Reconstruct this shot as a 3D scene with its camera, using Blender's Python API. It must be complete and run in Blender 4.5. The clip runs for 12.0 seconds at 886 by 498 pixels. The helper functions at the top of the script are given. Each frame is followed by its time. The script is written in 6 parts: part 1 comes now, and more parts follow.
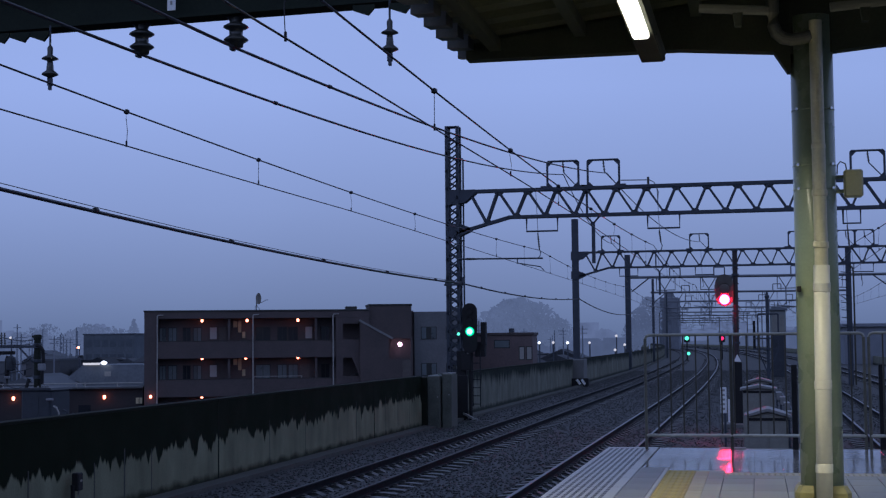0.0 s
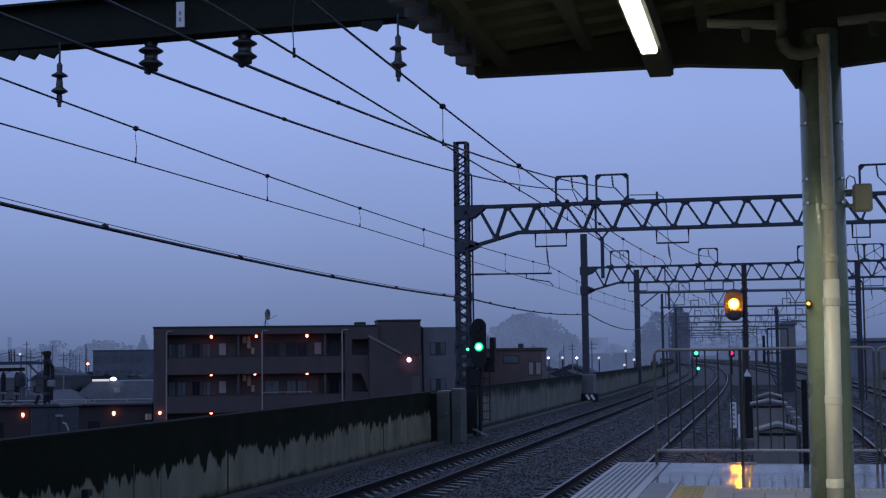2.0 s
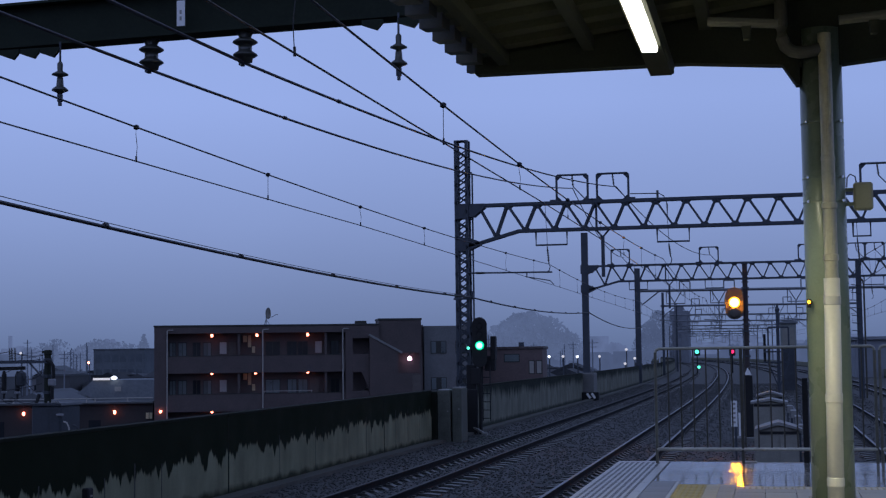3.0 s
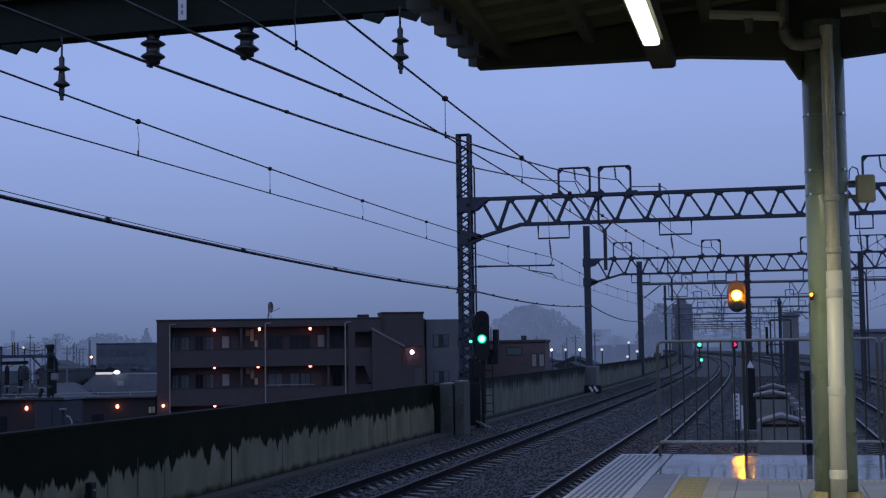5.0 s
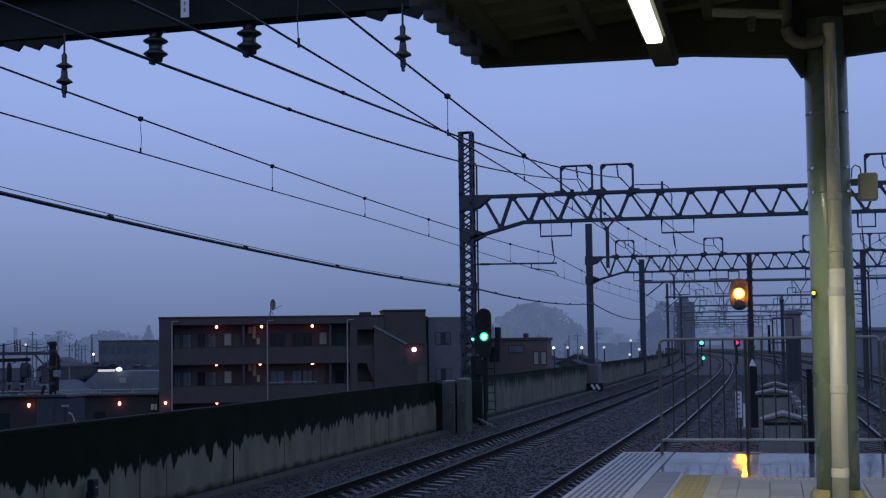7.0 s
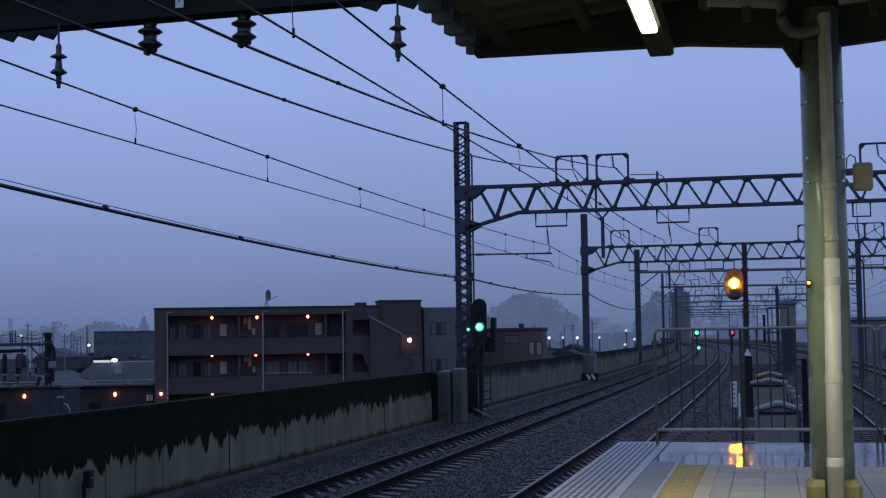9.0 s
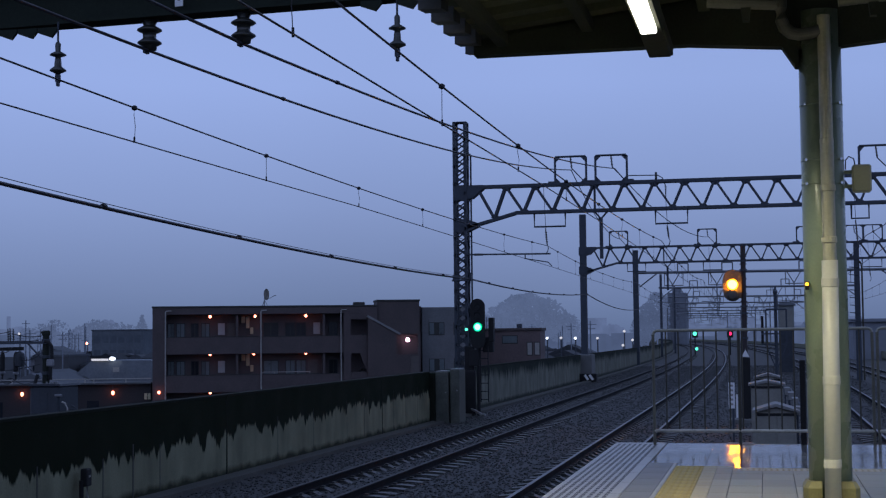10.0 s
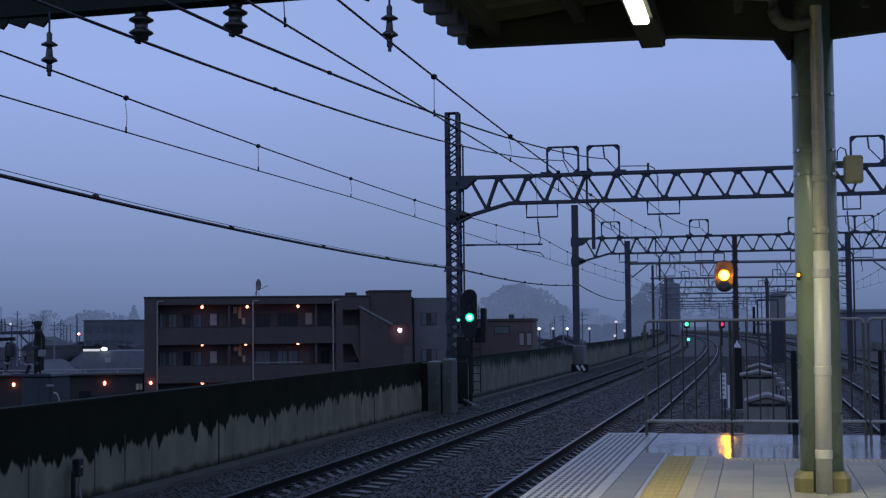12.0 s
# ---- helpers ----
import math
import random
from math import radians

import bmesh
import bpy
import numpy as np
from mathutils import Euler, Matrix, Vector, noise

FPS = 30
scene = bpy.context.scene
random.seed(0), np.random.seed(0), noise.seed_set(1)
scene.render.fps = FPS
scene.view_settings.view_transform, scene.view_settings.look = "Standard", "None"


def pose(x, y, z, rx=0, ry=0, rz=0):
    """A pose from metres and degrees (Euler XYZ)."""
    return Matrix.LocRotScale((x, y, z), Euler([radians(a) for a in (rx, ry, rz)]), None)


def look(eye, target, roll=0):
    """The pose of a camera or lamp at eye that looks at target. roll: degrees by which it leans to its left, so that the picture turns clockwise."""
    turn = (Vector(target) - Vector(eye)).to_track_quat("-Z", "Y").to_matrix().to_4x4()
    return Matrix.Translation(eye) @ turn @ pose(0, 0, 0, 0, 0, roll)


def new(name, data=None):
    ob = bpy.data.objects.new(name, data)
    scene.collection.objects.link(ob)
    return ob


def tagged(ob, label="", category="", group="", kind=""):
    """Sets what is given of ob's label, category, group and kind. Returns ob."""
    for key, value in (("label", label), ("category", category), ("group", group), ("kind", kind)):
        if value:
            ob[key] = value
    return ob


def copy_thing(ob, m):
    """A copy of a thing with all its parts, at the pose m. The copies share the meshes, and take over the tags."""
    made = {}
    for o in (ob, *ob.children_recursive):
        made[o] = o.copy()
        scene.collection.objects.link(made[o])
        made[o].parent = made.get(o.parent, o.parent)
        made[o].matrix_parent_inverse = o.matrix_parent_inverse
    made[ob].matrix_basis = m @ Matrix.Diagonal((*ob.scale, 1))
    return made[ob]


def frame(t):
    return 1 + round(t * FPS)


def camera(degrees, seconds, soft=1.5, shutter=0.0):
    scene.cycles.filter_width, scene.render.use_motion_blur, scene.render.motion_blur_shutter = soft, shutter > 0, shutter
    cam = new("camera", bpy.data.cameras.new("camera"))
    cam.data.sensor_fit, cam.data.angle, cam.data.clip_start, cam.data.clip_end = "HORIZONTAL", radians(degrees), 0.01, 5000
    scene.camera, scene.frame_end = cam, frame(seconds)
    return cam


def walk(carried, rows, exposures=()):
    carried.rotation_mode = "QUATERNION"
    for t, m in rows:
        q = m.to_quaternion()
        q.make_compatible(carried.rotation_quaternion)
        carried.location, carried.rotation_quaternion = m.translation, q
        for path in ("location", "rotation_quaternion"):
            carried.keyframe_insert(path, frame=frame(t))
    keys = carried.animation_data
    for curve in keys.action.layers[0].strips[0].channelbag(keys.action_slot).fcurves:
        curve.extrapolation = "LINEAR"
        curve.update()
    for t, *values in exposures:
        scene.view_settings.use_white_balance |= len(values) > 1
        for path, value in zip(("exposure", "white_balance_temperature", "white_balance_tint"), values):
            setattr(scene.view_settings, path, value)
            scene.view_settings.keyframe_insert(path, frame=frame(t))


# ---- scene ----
# camera: stands on the platform and only sways by hand
cam = camera(33.56, 12.0, soft=1.25)
walk(cam, [
    (0.0, pose(0, 0, 2.4, 93.622, 0.569, 12.059)),
    (0.5, pose(0, 0, 2.4, 93.489, 0.641, 12.232)),
    (1.0, pose(0, 0, 2.4, 93.941, 0.424, 12.337)),
    (1.5, pose(0, 0, 2.4, 94.184, 0.466, 12.363)),
    (2.0, pose(0, 0, 2.4, 94.226, 0.704, 12.414)),
    (2.5, pose(0, 0, 2.4, 94.267, 0.615, 12.432)),
    (3.0, pose(0, 0, 2.4, 94.177, 0.728, 12.439)),
    (5.0, pose(0, 0, 2.4, 93.926, 0.864, 12.534)),
    (5.5, pose(0, 0, 2.4, 93.863, 0.611, 12.533)),
    (6.0, pose(0, 0, 2.4, 93.865, 0.648, 12.567)),
    (6.5, pose(0, 0, 2.4, 93.853, 0.787, 12.589)),
    (7.0, pose(0, 0, 2.4, 93.837, 0.777, 12.615)),
    (9.0, pose(0, 0, 2.4, 93.458, 0.878, 12.439)),
    (9.5, pose(0, 0, 2.4, 93.452, 0.636, 12.401)),
    (10.0, pose(0, 0, 2.4, 93.453, 0.620, 12.365)),
    (10.5, pose(0, 0, 2.4, 93.417, 0.599, 12.327)),
    (11.0, pose(0, 0, 2.4, 93.383, 0.604, 12.292)),
    (11.5, pose(0, 0, 2.4, 93.222, 0.543, 12.115)),
    (12.0, pose(0, 0, 2.4, 93.079, 0.601, 12.056)),
], exposures=[(0.0, 0.06, 6280, 13), (3.0, 0.04, 6330, 13), (7.0, 0.02, 6400, 12), (12.0, 0.06, 6440, 10.5)])
EYE_Z = 2.4
PLAT_Z = 1.02        # platform surface above the rail heads


def bend(y):
    """How far the line has turned to the west at y."""
    return -max(0.0, y - 56.0) ** 2 / 7280.0


# ---- world and light ----
world = bpy.data.worlds.new("dusk_sky")
scene.world = world
world.use_nodes = True
wn, wl = world.node_tree.nodes, world.node_tree.links
wn.clear()
w_out = wn.new("ShaderNodeOutputWorld")
w_bg = wn.new("ShaderNodeBackground")
w_geo = wn.new("ShaderNodeTexCoord")
w_sep = wn.new("ShaderNodeSeparateXYZ")
w_ramp = wn.new("ShaderNodeValToRGB")
w_sky = wn.new("ShaderNodeTexSky")
w_sky.sky_type, w_sky.sun_disc, w_sky.sun_elevation, w_sky.sun_rotation = "NISHITA", False, radians(2.0), radians(200)
w_sky.air_density, w_sky.dust_density, w_sky.ozone_density = 1.5, 3.0, 4.0
w_gain = wn.new("ShaderNodeVectorMath")
w_gain.operation = "SCALE"
w_gain.inputs["Scale"].default_value = 0.02
w_cloud = wn.new("ShaderNodeTexNoise")
w_cloud.inputs["Scale"].default_value, w_cloud.inputs["Detail"].default_value = 2.2, 3.0
w_cmap = wn.new("ShaderNodeMapRange")
for key, value in (("From Min", 0.3), ("From Max", 0.7), ("To Min", 0.94), ("To Max", 1.06)):
    w_cmap.inputs[key].default_value = value
w_mul = wn.new("ShaderNodeVectorMath")
w_mul.operation = "SCALE"
w_add = wn.new("ShaderNodeVectorMath")
ramp = w_ramp.color_ramp
ramp.elements[0].position, ramp.elements[0].color = 0.0, (0.114, 0.162, 0.294, 1)
ramp.elements[1].position, ramp.elements[1].color = 1.0, (0.204, 0.280, 0.497, 1)
for at, colour in ((0.03, (0.160, 0.222, 0.398, 1)), (0.09, (0.229, 0.313, 0.572, 1)), (0.17, (0.290, 0.392, 0.728, 1)), (0.35, (0.285, 0.380, 0.700, 1))):
    ramp.elements.new(at).color = colour
wl.new(w_geo.outputs["Generated"], w_sep.inputs[0])
wl.new(w_sep.outputs["Z"], w_ramp.inputs["Fac"])
wl.new(w_geo.outputs["Generated"], w_cloud.inputs["Vector"])
wl.new(w_cloud.outputs["Fac"], w_cmap.inputs["Value"])
wl.new(w_ramp.outputs["Color"], w_mul.inputs[0])
wl.new(w_cmap.outputs["Result"], w_mul.inputs["Scale"])
wl.new(w_sky.outputs["Color"], w_gain.inputs[0])
wl.new(w_mul.outputs[0], w_add.inputs[0])
wl.new(w_gain.outputs[0], w_add.inputs[1])
wl.new(w_add.outputs[0], w_bg.inputs["Color"])
w_bg.inputs["Strength"].default_value = 1.0
wl.new(w_bg.outputs[0], w_out.inputs["Surface"])

sun_data = bpy.data.lights.new("veiled_sun", "SUN")
sun_data.energy, sun_data.angle, sun_data.color = 0.06, radians(40), (0.75, 0.82, 1.0)
sun = new("veiled_sun", sun_data)
sun.matrix_world = look((0, 0, 60), (18, 50, 0))


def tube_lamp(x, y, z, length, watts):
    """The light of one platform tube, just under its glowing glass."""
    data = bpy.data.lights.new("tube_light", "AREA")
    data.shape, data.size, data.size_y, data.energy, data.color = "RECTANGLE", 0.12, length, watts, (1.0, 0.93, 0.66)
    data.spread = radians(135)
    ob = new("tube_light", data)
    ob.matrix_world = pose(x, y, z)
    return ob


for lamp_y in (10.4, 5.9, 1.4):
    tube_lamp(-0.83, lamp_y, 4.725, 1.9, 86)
    # right-hand row stands out of view, added for the column's bright right side
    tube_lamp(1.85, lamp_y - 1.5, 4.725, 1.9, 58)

# ---- materials ----


def material(name, base, rough=0.6, metal=0.0, spread=0.25, scale=6.0, fine=60.0, bump=0.0, dist=0.004, tint=None, piece=0.0, spec=0.5, coat=0.0):
    """A surface with variation at two scales, fine relief and, where asked, a difference from piece to piece."""
    m = bpy.data.materials.new(name)
    m.use_nodes = True
    n, l = m.node_tree.nodes, m.node_tree.links
    b = n["Principled BSDF"]
    b.inputs["Metallic"].default_value = metal
    b.inputs["Specular IOR Level"].default_value = spec
    b.inputs["Coat Weight"].default_value = coat
    b.inputs["Coat Roughness"].default_value = 0.12
    tc = n.new("ShaderNodeTexCoord")
    big, small = n.new("ShaderNodeTexNoise"), n.new("ShaderNodeTexNoise")
    big.inputs["Scale"].default_value, big.inputs["Detail"].default_value = scale, 5
    small.inputs["Scale"].default_value, small.inputs["Detail"].default_value = fine, 4
    l.new(tc.outputs["Object"], big.inputs["Vector"])
    l.new(tc.outputs["Object"], small.inputs["Vector"])
    mix = n.new("ShaderNodeMix")
    mix.data_type = "FLOAT"
    mix.inputs[0].default_value = 0.4
    l.new(big.outputs["Fac"], mix.inputs[2])
    l.new(small.outputs["Fac"], mix.inputs[3])
    value = mix.outputs[0]
    if piece:
        info = n.new("ShaderNodeObjectInfo")
        geo = n.new("ShaderNodeNewGeometry")
        both = n.new("ShaderNodeMath")
        l.new(info.outputs["Random"], both.inputs[0])
        l.new(geo.outputs["Random Per Island"], both.inputs[1])
        frac = n.new("ShaderNodeMath")
        frac.operation = "FRACT"
        l.new(both.outputs[0], frac.inputs[0])
        pm = n.new("ShaderNodeMix")
        pm.data_type = "FLOAT"
        pm.inputs[0].default_value = piece
        l.new(value, pm.inputs[2])
        l.new(frac.outputs[0], pm.inputs[3])
        value = pm.outputs[0]
    cr = n.new("ShaderNodeValToRGB")
    lo = [c * (1 - spread) for c in base]
    hi = [min(1.0, c * (1 + spread)) for c in (tint or base)]
    cr.color_ramp.elements[0].position, cr.color_ramp.elements[0].color = 0.3, (*lo, 1)
    cr.color_ramp.elements[1].position, cr.color_ramp.elements[1].color = 0.7, (*hi, 1)
    l.new(value, cr.inputs["Fac"])
    l.new(cr.outputs["Color"], b.inputs["Base Color"])
    rr = n.new("ShaderNodeMapRange")
    rr.inputs["To Min"].default_value, rr.inputs["To Max"].default_value = max(0.02, rough * 0.75), min(1.0, rough * 1.25)
    l.new(big.outputs["Fac"], rr.inputs["Value"])
    l.new(rr.outputs["Result"], b.inputs["Roughness"])
    if bump:
        bp = n.new("ShaderNodeBump")
        bp.inputs["Strength"].default_value, bp.inputs["Distance"].default_value = bump, dist
        l.new(small.outputs["Fac"], bp.inputs["Height"])
        l.new(bp.outputs["Normal"], b.inputs["Normal"])
    return m


def glowing(name, colour, strength):
    m = bpy.data.materials.new(name)
    m.use_nodes = True
    b = m.node_tree.nodes["Principled BSDF"]
    b.inputs["Base Color"].default_value = (*[c * 0.04 for c in colour], 1)
    b.inputs["Roughness"].default_value = 0.3
    b.inputs["Emission Color"].default_value = (*colour, 1)
    b.inputs["Emission Strength"].default_value = strength
    return m


def stained_concrete(name, edge, base=(0.180, 0.184, 0.122), soft=0.06, lichen=(0.0085, 0.0128, 0.0066)):
    """Parapet concrete whose top is black with lichen that has run down in ragged tongues to about the height edge."""
    m = material(name, base, 0.85, spread=0.26, spec=0.06, scale=1.3, fine=35, bump=0.5, dist=0.01)
    n, l = m.node_tree.nodes, m.node_tree.links
    b = n["Principled BSDF"]
    clean = b.inputs["Base Color"].links[0].from_socket
    tc = n.new("ShaderNodeTexCoord")
    sep = n.new("ShaderNodeSeparateXYZ")
    l.new(tc.outputs["Object"], sep.inputs[0])
    def along(freq, stretch, detail):
        """Noise that changes quickly along the wall and slowly down it."""
        mp = n.new("ShaderNodeMapping")
        mp.inputs["Scale"].default_value = (0.2, freq, freq * stretch)
        nz = n.new("ShaderNodeTexNoise")
        nz.inputs["Scale"].default_value, nz.inputs["Detail"].default_value = 1.0, detail
        l.new(tc.outputs["Object"], mp.inputs["Vector"])
        l.new(mp.outputs[0], nz.inputs["Vector"])
        return nz.outputs["Fac"]

    def plus(a, b, gain):
        ma = n.new("ShaderNodeMath")
        ma.operation = "MULTIPLY_ADD"
        ma.inputs[1].default_value = gain
        l.new(a, ma.inputs[0])
        if isinstance(b, float):
            ma.inputs[2].default_value = b
        else:
            l.new(b, ma.inputs[2])
        return ma.outputs[0]

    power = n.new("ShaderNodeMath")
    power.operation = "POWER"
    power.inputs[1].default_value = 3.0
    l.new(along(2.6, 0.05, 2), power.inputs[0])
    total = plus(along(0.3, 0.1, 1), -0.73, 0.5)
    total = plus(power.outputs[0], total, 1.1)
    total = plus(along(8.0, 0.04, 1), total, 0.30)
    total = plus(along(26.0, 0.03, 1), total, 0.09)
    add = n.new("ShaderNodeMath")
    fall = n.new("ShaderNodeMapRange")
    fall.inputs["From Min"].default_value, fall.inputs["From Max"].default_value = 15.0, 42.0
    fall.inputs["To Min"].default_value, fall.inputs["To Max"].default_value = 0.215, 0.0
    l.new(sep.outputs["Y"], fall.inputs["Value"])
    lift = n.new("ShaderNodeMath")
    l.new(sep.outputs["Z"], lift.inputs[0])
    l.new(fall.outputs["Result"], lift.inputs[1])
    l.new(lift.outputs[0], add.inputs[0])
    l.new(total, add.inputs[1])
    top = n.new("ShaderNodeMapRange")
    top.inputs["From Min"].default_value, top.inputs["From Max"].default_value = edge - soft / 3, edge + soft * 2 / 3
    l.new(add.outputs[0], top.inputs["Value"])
    # dark foot with an uneven upper edge
    foot = n.new("ShaderNodeMath")
    foot.operation = "ADD"
    l.new(sep.outputs["Z"], foot.inputs[0])
    l.new(plus(along(2.2, 0.6, 3), -0.14, 0.28), foot.inputs[1])
    low = n.new("ShaderNodeMapRange")
    low.inputs["From Min"].default_value, low.inputs["From Max"].default_value = -0.10, 0.02
    low.inputs["To Min"].default_value, low.inputs["To Max"].default_value = 0.85, 0.0
    l.new(foot.outputs[0], low.inputs["Value"])
    ms = n.new("ShaderNodeMath")
    ms.operation = "MAXIMUM"
    l.new(top.outputs["Result"], ms.inputs[0])
    l.new(low.outputs["Result"], ms.inputs[1])
    # pale run-off streaks and dark rain streaks in the bare part
    mp = n.new("ShaderNodeMapping")
    mp.inputs["Scale"].default_value = (1, 1.6, 0.5)
    st = n.new("ShaderNodeTexNoise")
    st.inputs["Scale"].default_value, st.inputs["Detail"].default_value = 1.0, 4
    l.new(tc.outputs["Object"], mp.inputs["Vector"])
    l.new(mp.outputs[0], st.inputs["Vector"])
    sm = n.new("ShaderNodeMapRange")
    sm.inputs["From Min"].default_value, sm.inputs["From Max"].default_value = 0.35, 0.65
    sm.inputs["To Min"].default_value, sm.inputs["To Max"].default_value = 0.74, 1.1
    l.new(st.outputs["Fac"], sm.inputs["Value"])
    sc = n.new("ShaderNodeVectorMath")
    sc.operation = "SCALE"
    l.new(clean, sc.inputs[0])
    l.new(sm.outputs["Result"], sc.inputs["Scale"])
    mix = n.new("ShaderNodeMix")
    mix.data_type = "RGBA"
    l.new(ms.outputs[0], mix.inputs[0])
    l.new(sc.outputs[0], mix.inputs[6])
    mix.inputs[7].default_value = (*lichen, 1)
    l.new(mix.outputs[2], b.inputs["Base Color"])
    return m


M_STEEL = material("gantry_steel", (0.044, 0.053, 0.068), 0.55, 0.3, scale=3, fine=40, bump=0.15)
# far gantry steel, lightened so its colour carries the haze
M_HAZESTEEL = material("hazed_steel", (0.135, 0.145, 0.16), 0.5, 0.2, scale=2, fine=20)
M_GIRDER = material("girder_paint", (0.021, 0.027, 0.020), 0.8, 0.0, scale=3, fine=30, spec=0.12)
M_FOLD = material("fold_sheet", (0.06, 0.063, 0.06), 0.6, 0.0, scale=3, fine=30)
M_WIRE = material("wire", (0.02, 0.02, 0.025), 0.6, 0.3)
M_PORC = material("porcelain", (0.03, 0.031, 0.027), 0.3, spread=0.15, spec=0.6)
M_CAN = material("canopy_sheet", (0.066, 0.070, 0.044), 0.8, 0.0, scale=2, fine=30, spec=0.1)
M_CANSTEEL = material("canopy_steel", (0.036, 0.040, 0.026), 0.75, 0.0, scale=3, fine=40, spec=0.15)
M_GREEN = material("column_paint", (0.215, 0.262, 0.172), 0.28, spread=0.12, scale=2.5, fine=50, bump=0.06, dist=0.002, coat=0.1, spec=0.3)
M_PIPE = material("pipe_plastic", (0.52, 0.51, 0.40), 0.4, spread=0.08, scale=2, fine=30)
M_PIPEOLD = material("pipe_painted", (0.42, 0.40, 0.26), 0.3, spread=0.2, scale=4, fine=30)
M_PIPEDULL = material("pipe_dull", (0.40, 0.38, 0.24), 0.3, spread=0.25, scale=4, fine=30)
# dark pipe tone with the shade under the canopy put into it
M_CROSSPIPE = material("shaded_pipe", (0.10, 0.10, 0.075), 0.5, spread=0.2, scale=4, fine=30)
M_YELLOW = material("base_yellow", (0.165, 0.148, 0.05), 0.5, spread=0.25, scale=7, fine=60, bump=0.1)
M_BOX = material("speaker_case", (0.40, 0.385, 0.22), 0.45, spread=0.08)
M_BRIGHT = material("bright_steel", (0.7, 0.7, 0.68), 0.25, 0.9, spread=0.1)
M_RAILING = material("fence_galvanised", (0.25, 0.24, 0.185), 0.36, 0.0, spread=0.2, scale=5, fine=50, bump=0.05)
# sky light on the top rail put into colour: uprights take a darker copy
M_UPRIGHT = material("fence_post_dark", (0.105, 0.098, 0.068), 0.5, 0.0, spread=0.3, scale=4, fine=40, bump=0.05)
# bright uneven base colour for the sky's glint on the bottom rail
M_FENCERAIL = material("glint_fence_rail", (0.44, 0.42, 0.34), 0.3, 0.3, spread=0.35, scale=2.5, fine=30, bump=0.04)
M_BAR = material("fence_bar", (0.055, 0.05, 0.036), 0.5, 0.3, spread=0.3, scale=9)
M_TILE = material("platform_tile", (0.275, 0.262, 0.200), 0.55, spread=0.14, scale=1.2, fine=45, bump=0.05, dist=0.002, piece=0.4)
M_TILEWET = material("wet_tile", (0.20, 0.19, 0.175), 0.09, spread=0.14, scale=1.2, fine=9, bump=0.8, dist=0.006, piece=0.4, spec=0.6)
M_JOINT = material("tile_joint", (0.055, 0.052, 0.046), 0.6, spread=0.3)
M_EDGE = material("platform_edging", (0.30, 0.29, 0.255), 0.34, spread=0.15, scale=2, fine=40, bump=0.08, dist=0.002)
M_GROOVE = material("edging_groove", (0.03, 0.03, 0.03), 0.5, spread=0.2)
M_GREY = material("edge_slab", (0.15, 0.148, 0.135), 0.5, spread=0.15, scale=2, fine=40, bump=0.06, dist=0.002)
M_TACT = material("tactile_yellow", (0.35, 0.272, 0.095), 0.7, spread=0.32, scale=5, fine=40, bump=0.1, spec=0.2)
M_PALE = material("inner_line_tile", (0.33, 0.285, 0.165), 0.55, spread=0.15, scale=4, fine=35, piece=0.3)
M_CONC = material("concrete", (0.13, 0.13, 0.125), 0.75, spread=0.3, scale=1.5, fine=30, bump=0.4, dist=0.006)
M_CONCD = material("dark_concrete", (0.035, 0.036, 0.033), 0.85, spread=0.35, scale=1.5, fine=30, bump=0.4, dist=0.006)
M_TROUGH = material("damp_trough", (0.07, 0.07, 0.062), 0.8, spread=0.4, scale=2.0, fine=25, bump=0.4, dist=0.008, spec=0.2)
M_SLAB = material("weathered_slab", (0.08, 0.085, 0.07), 0.75, spread=0.4, scale=2.5, fine=30, bump=0.3, dist=0.006, spec=0.3)
M_PIER = material("damp_pier", (0.016, 0.019, 0.014), 0.9, spread=0.4, scale=1.5, fine=30, bump=0.3, dist=0.006, spec=0.05)
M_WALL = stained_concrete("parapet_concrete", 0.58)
# far panels: lichen lightened and softened, haze put into the colour
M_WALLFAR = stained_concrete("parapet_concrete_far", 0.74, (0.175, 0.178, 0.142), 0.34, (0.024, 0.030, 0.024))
M_BALLAST = material("ballast_bed", (0.0215, 0.022, 0.0215), 0.8, spread=0.75, scale=2.0, fine=22, bump=0.5, dist=0.02)
M_STONE = material("ballast_stone", (0.028, 0.0288, 0.028), 0.7, spread=0.2, scale=3, fine=30, piece=0.3)
M_SLEEPER = material("sleeper_concrete", (0.034, 0.034, 0.031), 0.55, spread=0.35, scale=3, fine=40, bump=0.3, piece=0.3)
M_RAILTOP = material("rail_head", (0.09, 0.092, 0.10), 0.42, 0.9, spread=0.15, scale=0.6)
M_RAILOLD = material("dull_rail_head", (0.03, 0.028, 0.027), 0.6, 0.0, spread=0.3, scale=1.5, spec=0.2)
# wet web, blackened for the shadow below the rail head
M_RAILWEB = material("shaded_rail_web", (0.008, 0.009, 0.011), 0.8, 0.0, spread=0.4, scale=6, spec=0.1)
M_GROUND = material("town_ground", (0.03, 0.032, 0.035), 0.9, spread=0.5, scale=0.05, fine=0.6, spec=0.05)
M_ANNEX = material("annex_brick", (0.030, 0.025, 0.025), 0.8, spread=0.3, scale=1.0, fine=9, bump=0.2)
M_BRICK = material("dark_brick", (0.072, 0.054, 0.052), 0.7, spread=0.3, scale=1.0, fine=9, bump=0.2)
# brick paled in its base colour for the haze before the house
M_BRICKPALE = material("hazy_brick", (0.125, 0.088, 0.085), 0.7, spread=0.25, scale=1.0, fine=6)
